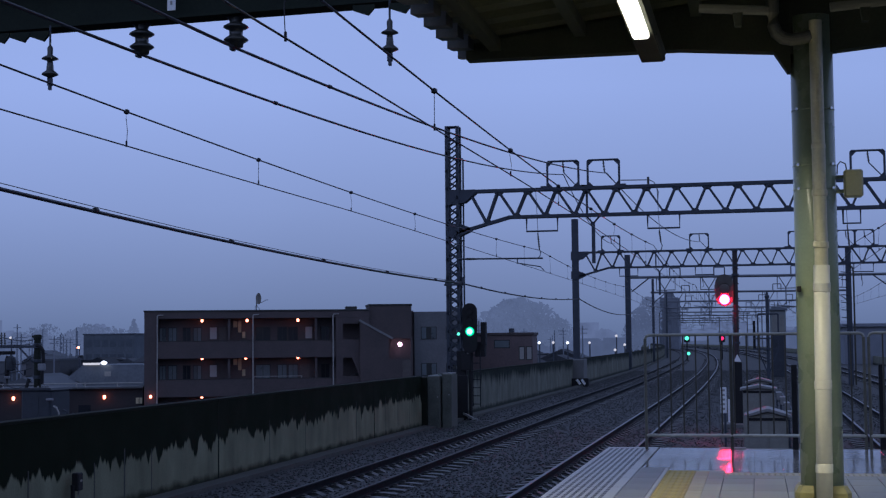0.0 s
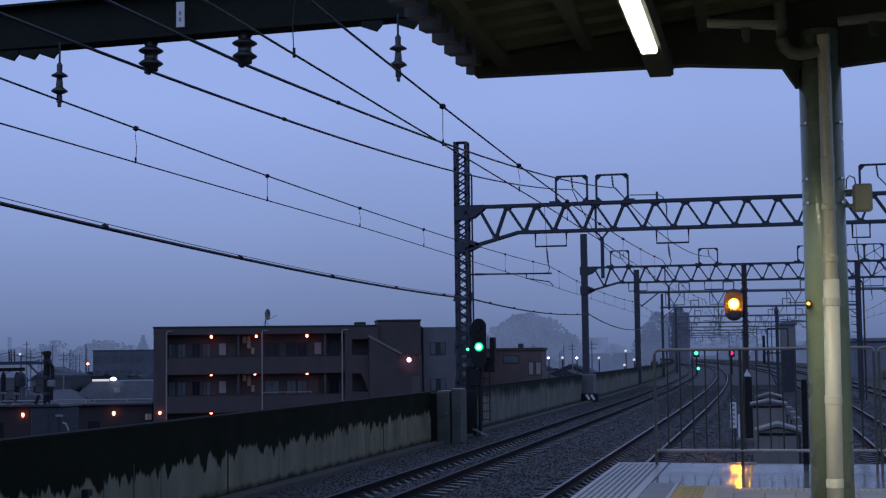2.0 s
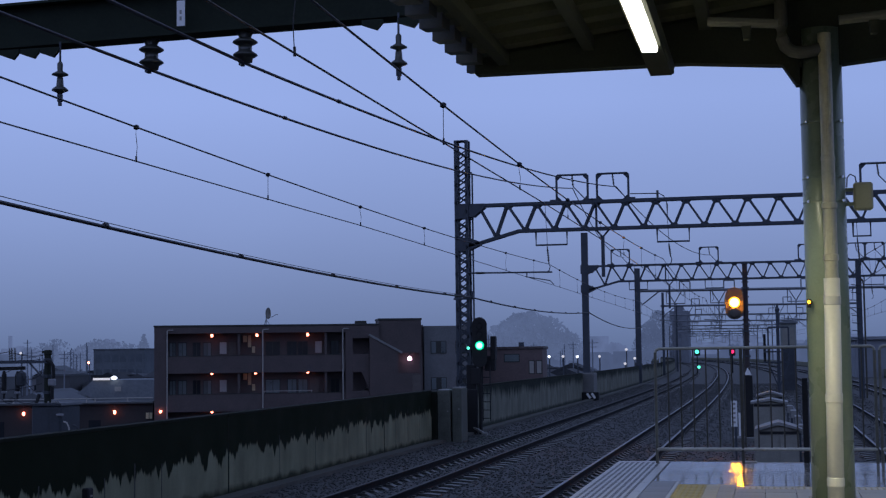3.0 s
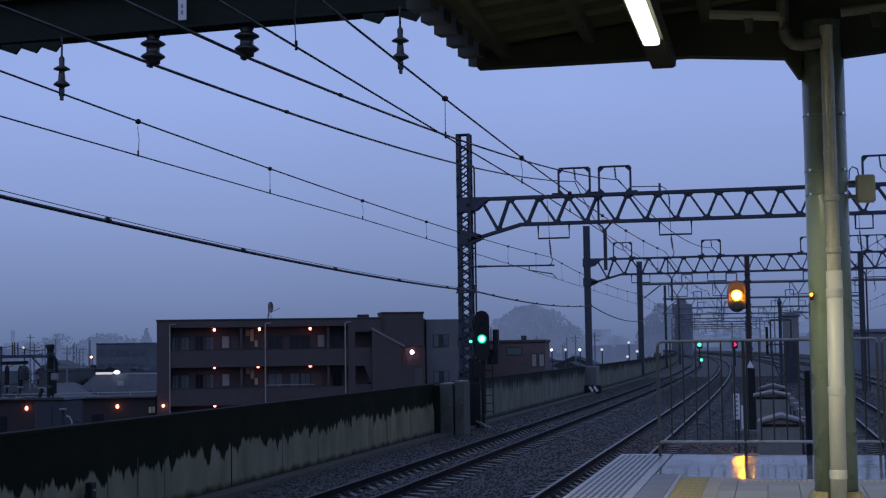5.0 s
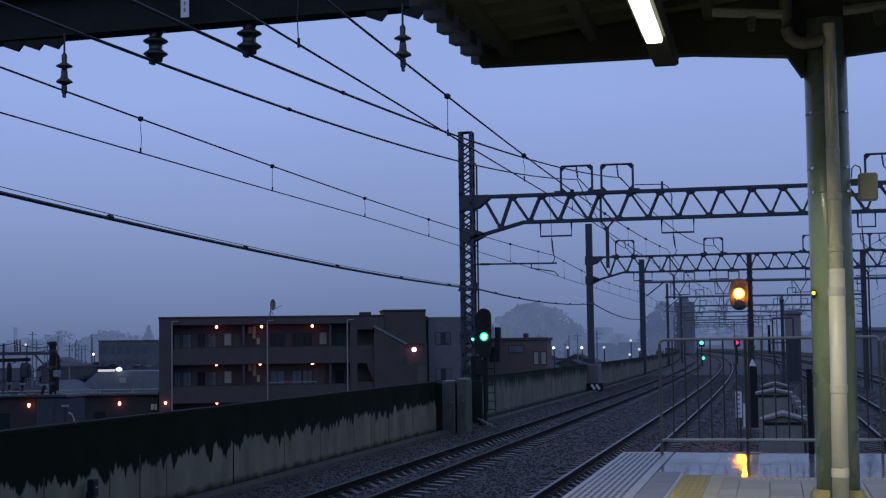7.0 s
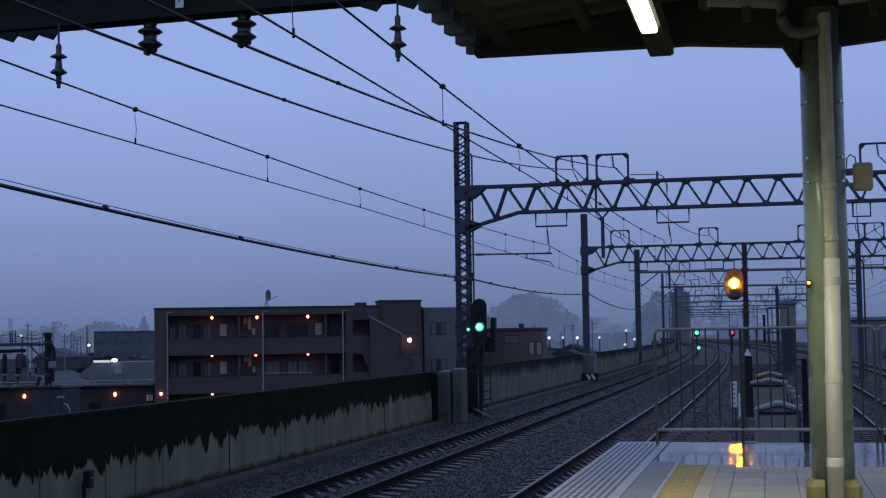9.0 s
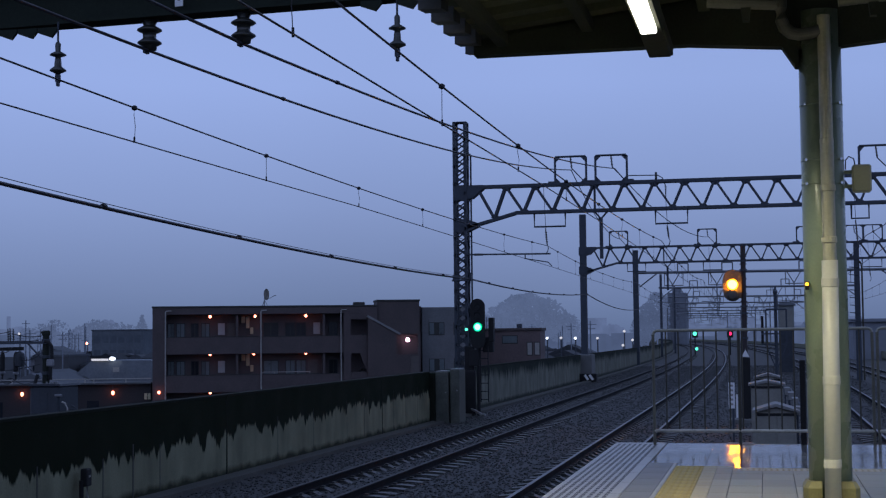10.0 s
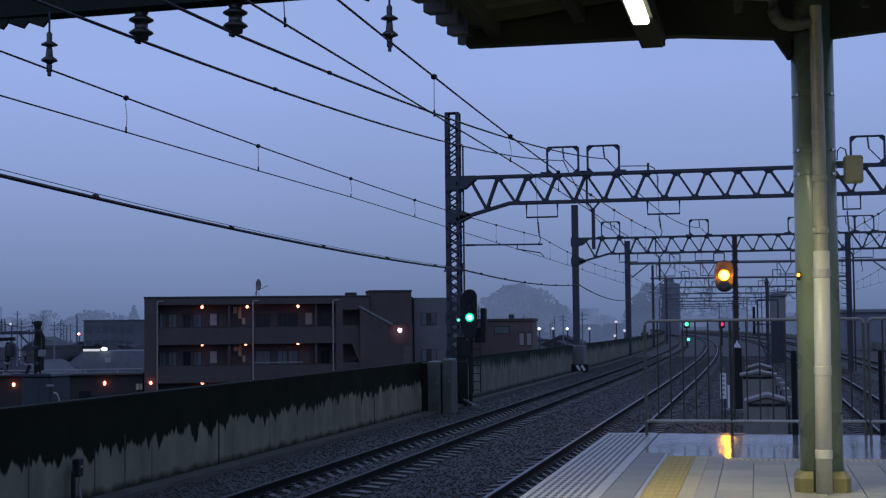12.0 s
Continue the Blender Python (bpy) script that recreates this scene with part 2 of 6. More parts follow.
M_BRICKD = material("stair_brick", (0.070, 0.053, 0.050), 0.7, spread=0.3, scale=1.0, fine=9, bump=0.2)
M_RENDER = material("grey_render", (0.185, 0.185, 0.18), 0.7, spread=0.2, scale=0.8, fine=9)
# gallery brick raised above the front's tone to make up for shade
M_RECESS = material("lifted_gallery_brick", (0.078, 0.060, 0.058), 0.7, spread=0.25, scale=1.0, fine=9)
M_DOORPALE = material("pale_door", (0.35, 0.34, 0.33), 0.5, spread=0.1)
M_DRAIN = material("drain_pipe", (0.31, 0.295, 0.27), 0.5, spread=0.15)
M_GLASS = material("dark_glass", (0.02, 0.022, 0.026), 0.1, spread=0.2, spec=0.4)
M_CURTAIN = material("curtained_pane", (0.085, 0.105, 0.11), 0.3, spread=0.35, scale=1.5, fine=7, piece=0.4)
M_STAIRDOOR = material("brown_door", (0.085, 0.07, 0.062), 0.5, spread=0.25, scale=2, fine=12)
M_METER = material("meter_box_paint", (0.42, 0.36, 0.22), 0.5, spread=0.2, scale=4, piece=0.3)
M_WING = material("grey_wing_render", (0.125, 0.128, 0.13), 0.75, spread=0.25, scale=0.8, fine=9)
M_ROOFEDGE = material("wet_roof_edge", (0.085, 0.09, 0.092), 0.85, spec=0.15, spread=0.3, scale=1.2, fine=9)
M_POLE = material("pole_concrete", (0.022, 0.026, 0.02), 0.8, spread=0.35, scale=3, fine=30, spec=0.2)
M_COLLAR = material("grey_porcelain", (0.20, 0.205, 0.22), 0.4, spread=0.15)
M_WORNLINE = material("worn_tactile", (0.33, 0.265, 0.14), 0.4, spread=0.25, scale=4, fine=35, bump=0.1, piece=0.3)
# shed grey raised for haze
M_SHOPROOF = material("grey_shed_roof", (0.15, 0.165, 0.18), 0.8, spread=0.3, scale=0.6, fine=4, spec=0.2)
M_ROOF = material("wet_roof", (0.07, 0.075, 0.082), 0.85, spread=0.55, scale=0.5, fine=3, piece=0.5, spec=0.15)
M_HOUSE = material("house_wall", (0.11, 0.112, 0.12), 0.7, spread=0.45, scale=0.3, fine=3, piece=0.7)
M_CAB = material("cabinet_grey", (0.205, 0.20, 0.175), 0.5, spread=0.2, scale=3, fine=30)
# hut grey lifted for haze in its base colour
M_HUT = material("hut_paint", (0.20, 0.215, 0.205), 0.6, spread=0.2, scale=1.5, fine=12)
M_CABD = material("dark_cabinet", (0.027, 0.033, 0.042), 0.6, spread=0.35, scale=2, fine=9)
# pole grey lightened for the mist, in its base colour
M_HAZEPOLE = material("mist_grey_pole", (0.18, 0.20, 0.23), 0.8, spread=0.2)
M_LID = material("cabinet_lid", (0.19, 0.19, 0.185), 0.6, 0.0, spread=0.15, scale=3, fine=30)
M_BLACK = material("signal_black", (0.017, 0.017, 0.018), 0.6, spread=0.3, spec=0.2)
# brown cast of the signal's light put into the post colour
M_POST = material("signal_post_glow_tint", (0.045, 0.036, 0.036), 0.6, spread=0.35, scale=3, fine=30, spec=0.25)
M_BOARD = material("signal_board", (0.075, 0.066, 0.054), 0.6, spread=0.3)
M_WHITE = material("sign_white", (0.75, 0.75, 0.75), 0.45, spread=0.06)
M_TUBE = glowing("tube_glass", (1.0, 0.95, 0.82), 8.0)
M_RED = glowing("red_lens", (1.0, 0.02, 0.16), 7.0)
M_REDHOT = glowing("red_bulb", (1.0, 0.010, 0.045), 280.0)
M_AMBER = glowing("amber_lens", (1.0, 0.36, 0.012), 3.5)
M_AMBERHOT = glowing("amber_bulb", (1.0, 0.30, 0.0025), 230.0)
M_GREENL = glowing("green_lens", (0.0, 0.62, 0.28), 1.5)
M_GREENHOT = glowing("green_bulb", (0.06, 1.0, 0.46), 14.0)
M_AMBERSMALL = glowing("small_amber_lens", (1.0, 0.40, 0.02), 6.0)
M_GREENDIM = glowing("green_far", (0.08, 0.75, 0.45), 2.2)
M_REDDIM = glowing("red_far", (1.0, 0.03, 0.16), 1.6)
M_ORANGE = glowing("gallery_lamp", (1.0, 0.23, 0.13), 10.0)
M_PINK = glowing("stair_lamp", (1.0, 0.58, 0.80), 9.0)
M_DIM = glowing("dim_street_light", (0.85, 0.85, 0.95), 0.7)
M_COOL = glowing("street_light", (0.80, 0.88, 1.0), 2.5)

# ---- mesh helpers ----


def box(bm, x0, x1, y0, y1, z0, z1, bevel=0.0):
    vs = [bm.verts.new((x, y, z)) for z in (z0, z1) for y in (y0, y1) for x in (x0, x1)]
    fs = [bm.faces.new([vs[i] for i in q]) for q in ((0, 2, 3, 1), (4, 5, 7, 6), (0, 1, 5, 4), (2, 6, 7, 3), (0, 4, 6, 2), (1, 3, 7, 5))]
    if bevel:
        edges = list({e for f in fs for e in f.edges})
        bmesh.ops.bevel(bm, geom=edges, offset=bevel, segments=1, affect="EDGES")
    return bm


def rod(bm, a, b, r, seg=6, r2=None):
    """A round bar from a to b."""
    a, b = Vector(a), Vector(b)
    d = (b - a).normalized()
    u = d.orthogonal().normalized()
    v = d.cross(u)
    rings = []
    for p, rad in ((a, r), (b, r if r2 is None else r2)):
        rings.append([bm.verts.new(p + rad * (math.cos(k * math.tau / seg) * u + math.sin(k * math.tau / seg) * v)) for k in range(seg)])
    for k in range(seg):
        j = (k + 1) % seg
        bm.faces.new((rings[0][k], rings[0][j], rings[1][j], rings[1][k]))
    bm.faces.new(rings[0][::-1])
    bm.faces.new(rings[1])
    return bm


def bar(bm, a, b, w, h):
    """A square bar from a to b, w wide and h high."""
    a, b = Vector(a), Vector(b)
    d = (b - a).normalized()
    up = Vector((0, 0, 1)) if abs(d.z) < 0.95 else Vector((0, 1, 0))
    s = d.cross(up).normalized() * w / 2
    t = s.cross(d).normalized() * h / 2
    r0 = [bm.verts.new(a + k) for k in (-s - t, s - t, s + t, -s + t)]
    r1 = [bm.verts.new(b + k) for k in (-s - t, s - t, s + t, -s + t)]
    for k in range(4):
        j = (k + 1) % 4
        bm.faces.new((r0[k], r0[j], r1[j], r1[k]))
    bm.faces.new(r0[::-1])
    bm.faces.new(r1)
    return bm


def path_rod(bm, pts, r, seg=6):
    """A round bar through many points, in one skin."""
    pts = [Vector(p) for p in pts]
    rings = []
    for i, p in enumerate(pts):
        d = (pts[min(i + 1, len(pts) - 1)] - pts[max(i - 1, 0)]).normalized()
        u = d.cross(Vector((0, 0, 1)))
        u = d.cross(Vector((0, 1, 0))) if u.length < 0.05 else u
        u.normalize()
        v = u.cross(d)
        rings.append([bm.verts.new(p + r * (math.cos(k * math.tau / seg) * u + math.sin(k * math.tau / seg) * v)) for k in range(seg)])
    for a, b in zip(rings, rings[1:]):
        for k in range(seg):
            j = (k + 1) % seg
            bm.faces.new((a[k], a[j], b[j], b[k]))
    bm.faces.new(rings[0][::-1])
    bm.faces.new(rings[-1])
    return bm


def lathe(bm, profile, seg=16, at=(0, 0, 0)):
    """A turned body about a vertical axis: (radius, height) from bottom to top."""
    at = Vector(at)
    rings = [[bm.verts.new(at + Vector((r * math.cos(k * math.tau / seg), r * math.sin(k * math.tau / seg), z))) for k in range(seg)] for r, z in profile]
    for a, b in zip(rings, rings[1:]):
        for k in range(seg):
            j = (k + 1) % seg
            bm.faces.new((a[k], a[j], b[j], b[k]))
    bm.faces.new(rings[0][::-1])
    bm.faces.new(rings[-1])
    return bm


def prism(bm, outline, y0, y1):
    """An outline in x and z drawn out along y."""
    a = [bm.verts.new((x, y0, z)) for x, z in outline]
    b = [bm.verts.new((x, y1, z)) for x, z in outline]
    for k in range(len(a)):
        j = (k + 1) % len(a)
        bm.faces.new((a[k], a[j], b[j], b[k]))
    bm.faces.new(a[::-1])
    bm.faces.new(b)
    return bm


def mesh_of(name, bm, mat):
    bmesh.ops.recalc_face_normals(bm, faces=bm.faces)
    me = bpy.data.meshes.new(name)
    bm.to_mesh(me)
    bm.free()
    me.materials.append(mat)
    return me


def part(name, bm, mat, parent=None, label="", smooth=False):
    me = mesh_of(name, bm, mat)
    if smooth:
        for p in me.polygons:
            p.use_smooth = True
    ob = new(name, me)
    if parent:
        ob.parent = parent
    if label:
        ob["label"] = label
    return ob


def piece(name, me, parent, m):
    """One of many alike pieces that share a mesh."""
    ob = new(name, me)
    ob.parent = parent
    ob.matrix_basis = m
    return ob


def thing(name, label, category, at=(0, 0, 0), group="", kind="", turn=0.0):
    ob = new(name)
    ob.empty_display_size = 0.2
    ob.matrix_basis = pose(*at, 0, 0, turn)
    return tagged(ob, label, category, group, kind)


B = bmesh.new
# ---- ground, viaduct, parapets ----


def sheet(x0, x1, y0, y1, z, nx, ny):
    bm = B()
    g = [[bm.verts.new((x0 + (x1 - x0) * i / nx, y0 + (y1 - y0) * j / ny, z)) for i in range(nx + 1)] for j in range(ny + 1)]
    for j in range(ny):
        for i in range(nx):
            bm.faces.new((g[j][i], g[j][i + 1], g[j + 1][i + 1], g[j + 1][i]))
    return bm


GROUND_Z = -4.6
tagged(part("ground", sheet(-3000, 3000, -600, 4200, GROUND_Z, 6, 6), M_GROUND), "dark wet ground of the town below the railway", "ground", kind="structure")


def strip(rows, x0, x1, z0, z1, y_list):
    """A long body between x0 and x1 that follows the bend of the line."""
    bm = B()
    rings = []
    for y in y_list:
        dx = bend(y)
        rings.append([bm.verts.new((x0 + dx, y, z0)), bm.verts.new((x1 + dx, y, z0)), bm.verts.new((x1 + dx, y, z1)), bm.verts.new((x0 + dx, y, z1))])
    for a, b in zip(rings, rings[1:]):
        for k in range(4):
            j = (k + 1) % 4
            bm.faces.new((a[k], a[j], b[j], b[k]))
    bm.faces.new(rings[0][::-1])
    bm.faces.new(rings[-1])
    return bm


def steps(y0, y1, d=6.0):
    k = max(1, math.ceil((y1 - y0) / d))
    return [y0 + (y1 - y0) * i / k for i in range(k + 1)]


LINE_END = 620.0
tagged(part("embankment", strip(0, -10.55, 12.6, GROUND_Z - 0.1, -0.30, steps(-45, LINE_END, 12)), M_CONCD), "dark concrete railway embankment", "embankment", kind="structure")
tagged(part("ballast", strip(0, -9.55, 12.1, -0.305, -0.19, steps(-45, LINE_END, 8)), M_BALLAST), "dark wet ballast bed under the tracks", "ballast", kind="stuff")

wall_west = thing("wall_west", "concrete parapet blackened by lichen along its top", "wall", kind="structure")
for n, (y0, y1) in enumerate(((-44.9, -10.0), (-9.985, 3.3), (3.315, 14.5), (14.515, 26.41), (26.425, 37.96), (37.975, 43.61))):
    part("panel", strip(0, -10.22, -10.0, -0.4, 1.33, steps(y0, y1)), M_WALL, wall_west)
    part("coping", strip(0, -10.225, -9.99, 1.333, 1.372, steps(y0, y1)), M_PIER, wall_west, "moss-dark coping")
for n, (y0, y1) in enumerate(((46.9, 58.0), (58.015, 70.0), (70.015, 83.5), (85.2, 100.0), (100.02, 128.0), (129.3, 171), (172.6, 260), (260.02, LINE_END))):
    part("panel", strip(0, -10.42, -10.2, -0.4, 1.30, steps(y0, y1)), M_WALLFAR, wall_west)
    part("coping", strip(0, -10.425, -10.19, 1.303, 1.345, steps(y0, y1)), M_PIER, wall_west, "moss-dark coping")
wall_east = thing("wall_east", "dark concrete parapet beyond the far tracks", "wall", kind="structure")
part("panel", strip(0, 12.25, 12.45, -0.4, 0.62, steps(-45, LINE_END)), M_WALLFAR, wall_east)

gutter = thing("cable_trough", "grey concrete cable trough along the parapet foot", "cable trough", kind="structure")
part("trough", strip(0, -9.93, -9.55, -0.30, -0.11, steps(-45, 250)), M_TROUGH, gutter)

# sealed joints between the cast lengths of the near panels
for y, top, wide in ((16.9, 0.62, 0.012), (19.0, 0.66, 0.016), (21.1, 0.6, 0.014), (22.2, 0.74, 0.02), (23.28, 0.66, 0.012), (29.4, 0.8, 0.008), (31.9, 0.85, 0.008), (34.6, 0.9, 0.008), (36.2, 0.9, 0.008), (39.2, 0.95, 0.008), (40.6, 0.95, 0.008), (42.0, 0.95, 0.008)):
    bm = B()
    box(bm, -10.0, -9.9965, y - wide, y + wide, -0.12, top)
    part("joint_strip", bm, M_CONCD, wall_west, "dark sealed joint")
for y in (26.42, 37.97):
    bm = B()
    box(bm, -10.0, -9.9955, y - 0.03, y + 0.03, -0.12, 1.3)
    part("joint_strip", bm, M_PIER, wall_west, "wide black panel joint")
wall_box = thing("wall_switch_box", "small black switch box on a post by the parapet", "switch box", (-9.85, 20.15, -0.2))
bm = B()
box(bm, -0.05, 0.06, -0.03, 0.14, 0.47, 0.73, 0.015)
part("box", bm, M_BLACK, wall_box)
bm = B()
rod(bm, (-0.03, -0.02, 0.0), (-0.03, -0.02, 0.56), 0.035, 10)
part("post", bm, M_BLACK, wall_box)
bm = B()
path_rod(bm, [(0.02, 0.07, 0.47), (0.02, 0.06, 0.32), (0.03, 0.09, 0.15), (0.05, 0.18, 0.02)], 0.022, 6)
part("cable", bm, M_CAB, wall_box)
bm = B()
box(bm, 0.0605, 0.064, 0.03, 0.10, 0.6, 0.63)
part("label_plate", bm, M_CAB, wall_box)

# refuge box in the parapet
refuge = thing("refuge_pier", "weathered concrete pier with pale wet caps in the parapet", "pier", (-9.76, 43.6, 0))
bm = B()
box(bm, -0.46, -0.07, 0.02, 3.3, -0.35, 1.33, 0.02)
part("back_pier", bm, M_PIER, refuge, "near-black pier closing the wall")
for x0, x1, y0, z in ((-0.065, 0.33, 0.05, 1.36), (0.375, 0.67, 0.12, 1.425)):
    bm = B()
    box(bm, x0, x1, y0, y0 + 0.9, -0.35, z, 0.02)
    pier = part("slab", bm, M_SLAB, refuge, "grey-green weathered upright slab")
    bm = B()
    box(bm, x0 + 0.02, x1 - 0.03, y0 + 0.02, y0 + 0.88, z + 0.001, z + 0.035, 0.01)
    part("cap", bm, M_LID, pier, "pale wet metal cap")
    bm = B()
    rod(bm, (x1 - 0.08, y0 - 0.012, z - 0.62), (x1 - 0.08, y0 - 0.001, z - 0.62), 0.022, 8)
    part("bolt", bm, M_LID, pier)

# ---- tracks ----
GAUGE = 1.11


def rail_profile():
    return [(-0.065, -0.15), (0.065, -0.15), (0.065, -0.138), (0.012, -0.115), (0.012, -0.05), (0.033, -0.035), (0.033, -0.004), (-0.033, -0.004), (-0.033, -0.035), (-0.012, -0.05), (-0.012, -0.115), (-0.065, -0.138)]


def swept(outline, x, y_list):
    bm = B()
    rings = [[bm.verts.new((x + bend(y) + px, y, pz)) for px, pz in outline] for y in y_list]
    k = len(outline)
    for a, b in zip(rings, rings[1:]):
        for i in range(k):
            j = (i + 1) % k
            bm.faces.new((a[i], a[j], b[j], b[i]))
    bm.faces.new(rings[0][::-1])
    bm.faces.new(rings[-1])
    return bm


def sleeper_mesh():
    bm = B()
    prof = [(-1.0, -0.20), (1.0, -0.20), (1.0, -0.155), (0.80, -0.135), (0.42, -0.135), (0.28, -0.196), (-0.28, -0.196), (-0.42, -0.135), (-0.80, -0.135), (-1.0, -0.155)]
    prism(bm, prof, -0.12, 0.12)
    for sx in (-1, 1):
        for off in (-0.1, 0.1):
            x = sx * GAUGE / 2 + off
            box(bm, x - 0.03, x + 0.03, -0.05, 0.05, -0.14, -0.11)
    return mesh_of("sleeper", bm, M_SLEEPER)


SLEEPER = sleeper_mesh()


def track(x, first, last, label, head=None):
    t = thing("track", label, "railway track", group="tracks side by side")
    for sx in (-1, 1):
        rx = x + sx * GAUGE / 2
        r = part("rail", swept(rail_profile(), rx, steps(-45, LINE_END, 5)), M_RAILWEB, t)
        part("rail_head", swept([(-0.034, -0.0035), (0.034, -0.0035), (0.026, 0.003), (-0.026, 0.003)], rx, steps(-45, LINE_END, 5)), head or M_RAILTOP, r, "worn rail head")
    y, k = first, 0
    while y < last:
        slope = (bend(y + 1) - bend(y - 1)) / 2
        piece("sleeper", SLEEPER, t, pose(x + bend(y), y, random.uniform(-0.012, 0.006), 0, random.uniform(-0.4, 0.4), math.degrees(-math.atan(slope))))
        y += 0.62
    return t


track(-7.005, 20, 190, "wet railway track with dark rails beside the parapet", M_RAILOLD)
track(-3.27, 18, 190, "wet railway track with bright rails along the platform")
track(3.19, 22, 170, "dark railway track on the far side of the platform")
track(6.96, 40, 120, "dark railway track near the east parapet")

# loose stones on the ballast
bm_rng = random.Random(7)
verts, faces = [], []
ico = [(0, 0, 1), (0.9, 0, 0.2), (0.28, 0.85, 0.2), (-0.73, 0.53, 0.2), (-0.73, -0.53, 0.2), (0.28, -0.85, 0.2), (0.3, 0.3, -0.7), (-0.4, -0.2, -0.7)]
ico_f = [(0, 1, 2), (0, 2, 3), (0, 3, 4), (0, 4, 5), (0, 5, 1), (1, 6, 2), (2, 6, 3), (3, 6, 7), (3, 7, 4), (4, 7, 5), (5, 7, 6), (5, 6, 1)]
for _ in range(76000):
    y = 19 + 105 * bm_rng.random() ** 1.75
    x = bm_rng.uniform(-9.5, -2.0) if bm_rng.random() < 0.62 else bm_rng.uniform(-2.0, 5.2)
    if y < 19.4 and -2.0 < x < 2.0:
        continue
    gap = min(abs(x + 7.04 - s * GAUGE / 2) for s in (-1, 1)), min(abs(x + 3.27 - s * GAUGE / 2) for s in (-1, 1))
    if min(gap) < 0.09:
        continue
    s = bm_rng.uniform(0.020, 0.040) * (1 + max(0.0, y - 60) / 60)
    a = bm_rng.uniform(0, 6.28)
    c, d = math.cos(a) * s, math.sin(a) * s
    zc = -0.202 + bm_rng.uniform(-0.005, 0.022) + (0.02 if bm_rng.random() < 0.35 else 0.0)
    n0 = len(verts)
    for vx, vy, vz in ico:
        verts.append((x + bend(y) + c * vx - d * vy, y + d * vx + c * vy, zc + vz * s * 0.55))
    faces.extend([(n0 + i, n0 + j, n0 + k) for i, j, k in ico_f])
me = bpy.data.meshes.new("ballast_stones")
me.from_pydata(verts, [], faces)
me.materials.append(M_STONE)
tagged(new("ballast_stones", me), "loose dark ballast stones", "ballast", kind="stuff")

# ---- platform ----
PX0, PX1, PY1 = -1.92, 1.86, 19.2
platform = thing("platform", "wet tiled island platform end with yellow tactile strip", "platform", kind="structure")
bm = B()
box(bm, PX0 + 0.12, PX1 - 0.12, -45, PY1 - 0.05, -0.3, 0.80)
part("platform_wall", bm, M_CONCD, platform)
bm = B()
box(bm, PX0 + 0.005, PX1, -45, PY1 - 0.002, 0.80, PLAT_Z - 0.02, 0.008)
part("platform_slab", bm, M_JOINT, platform, "dark joint bed of the tiles")


def flag(w, d, h, bev=0.003):
    """One flat paving piece with eased edges, its top at z = 0."""
    bm = B()
    x, y = w / 2, d / 2
    v = [bm.verts.new(p) for p in ((-x, -y, -h), (x, -y, -h), (x, y, -h), (-x, y, -h), (-x, -y, -bev), (x, -y, -bev), (x, y, -bev), (-x, y, -bev),
                                   (-x + bev, -y + bev, 0), (x - bev, -y + bev, 0), (x - bev, y - bev, 0), (-x + bev, y - bev, 0))]
    for lo in (0, 4):
        for k in range(4):
            j = (k + 1) % 4
            bm.faces.new((v[lo + k], v[lo + j], v[lo + 4 + j], v[lo + 4 + k]))
    bm.faces.new(v[8:])
    return bm


ROOF_END = 15.85      # rain reaches the paving beyond this line
prng = random.Random(3)
tile_dry = mesh_of("tile", flag(0.291, 0.594, 0.04), M_TILE)
tile_wet = mesh_of("tile", flag(0.296, 0.296, 0.04), M_TILEWET)
cols = [-0.36 + 0.298 * k for k in range(8)]
y = 8.4
while y < 14.9:
    for x0 in cols:
        if x0 + 0.3 > PX1:
            continue
        piece("tile", tile_dry, platform, pose(x0 + 0.149, y + 0.3, PLAT_Z - 0.002 + prng.uniform(-0.001, 0.001), prng.uniform(-0.08, 0.08), prng.uniform(-0.08, 0.08)))
    y += 0.6
tile_short = mesh_of("tile", flag(0.296, 0.354, 0.04), M_TILE)
for x0 in cols:
    if x0 + 0.3 < PX1:
        piece("tile", tile_short, platform, pose(x0 + 0.149, 15.18, PLAT_Z - 0.002))
for col in range(10):
    x0 = -1.255 + 0.298 * col
    y = (16.202, 15.856, 15.856)[col] if col < 3 else 15.664
    while y < PY1 - 0.28:
        piece("wet_tile", tile_wet, platform, pose(x0 + 0.149, y + 0.149, PLAT_Z - 0.002 + prng.uniform(-0.0008, 0.0008), prng.uniform(-0.06, 0.06), prng.uniform(-0.06, 0.06)))
        y += 0.298
bm = B()
box(bm, PX0 + 0.66, PX1 - 0.1, 18.5, PY1 - 0.01, PLAT_Z - 0.019, PLAT_Z - 0.009, 0.003)
part("end_kerb", bm, M_GREY, platform, "wet grey kerb at the platform end")

# edge: pale nosing slabs with rows of dark grip slots, grey slab, tactile blocks, inner line
slab = B()
box(slab, 0, 0.645, 0, 0.996, -0.05, 0, 0.004)
slab_me = mesh_of("edging_slab", slab, M_EDGE)
grip = B()
for row in range(8):
    gx = 0.055 + row * 0.066
    for k in range(6):
        box(grip, gx, gx + 0.032, 0.02 + k * 0.165, 0.02 + k * 0.165 + 0.12, -0.002, 0.0015)
grip_me = mesh_of("grip_strip", grip, M_GROOVE)
grey = mesh_of("edge_tile", flag(0.262, 0.596, 0.04), M_GREY)
line_strip = mesh_of("pale_line", flag(0.038, 0.596, 0.04), M_EDGE)
tact = flag(0.296, 0.296, 0.04)
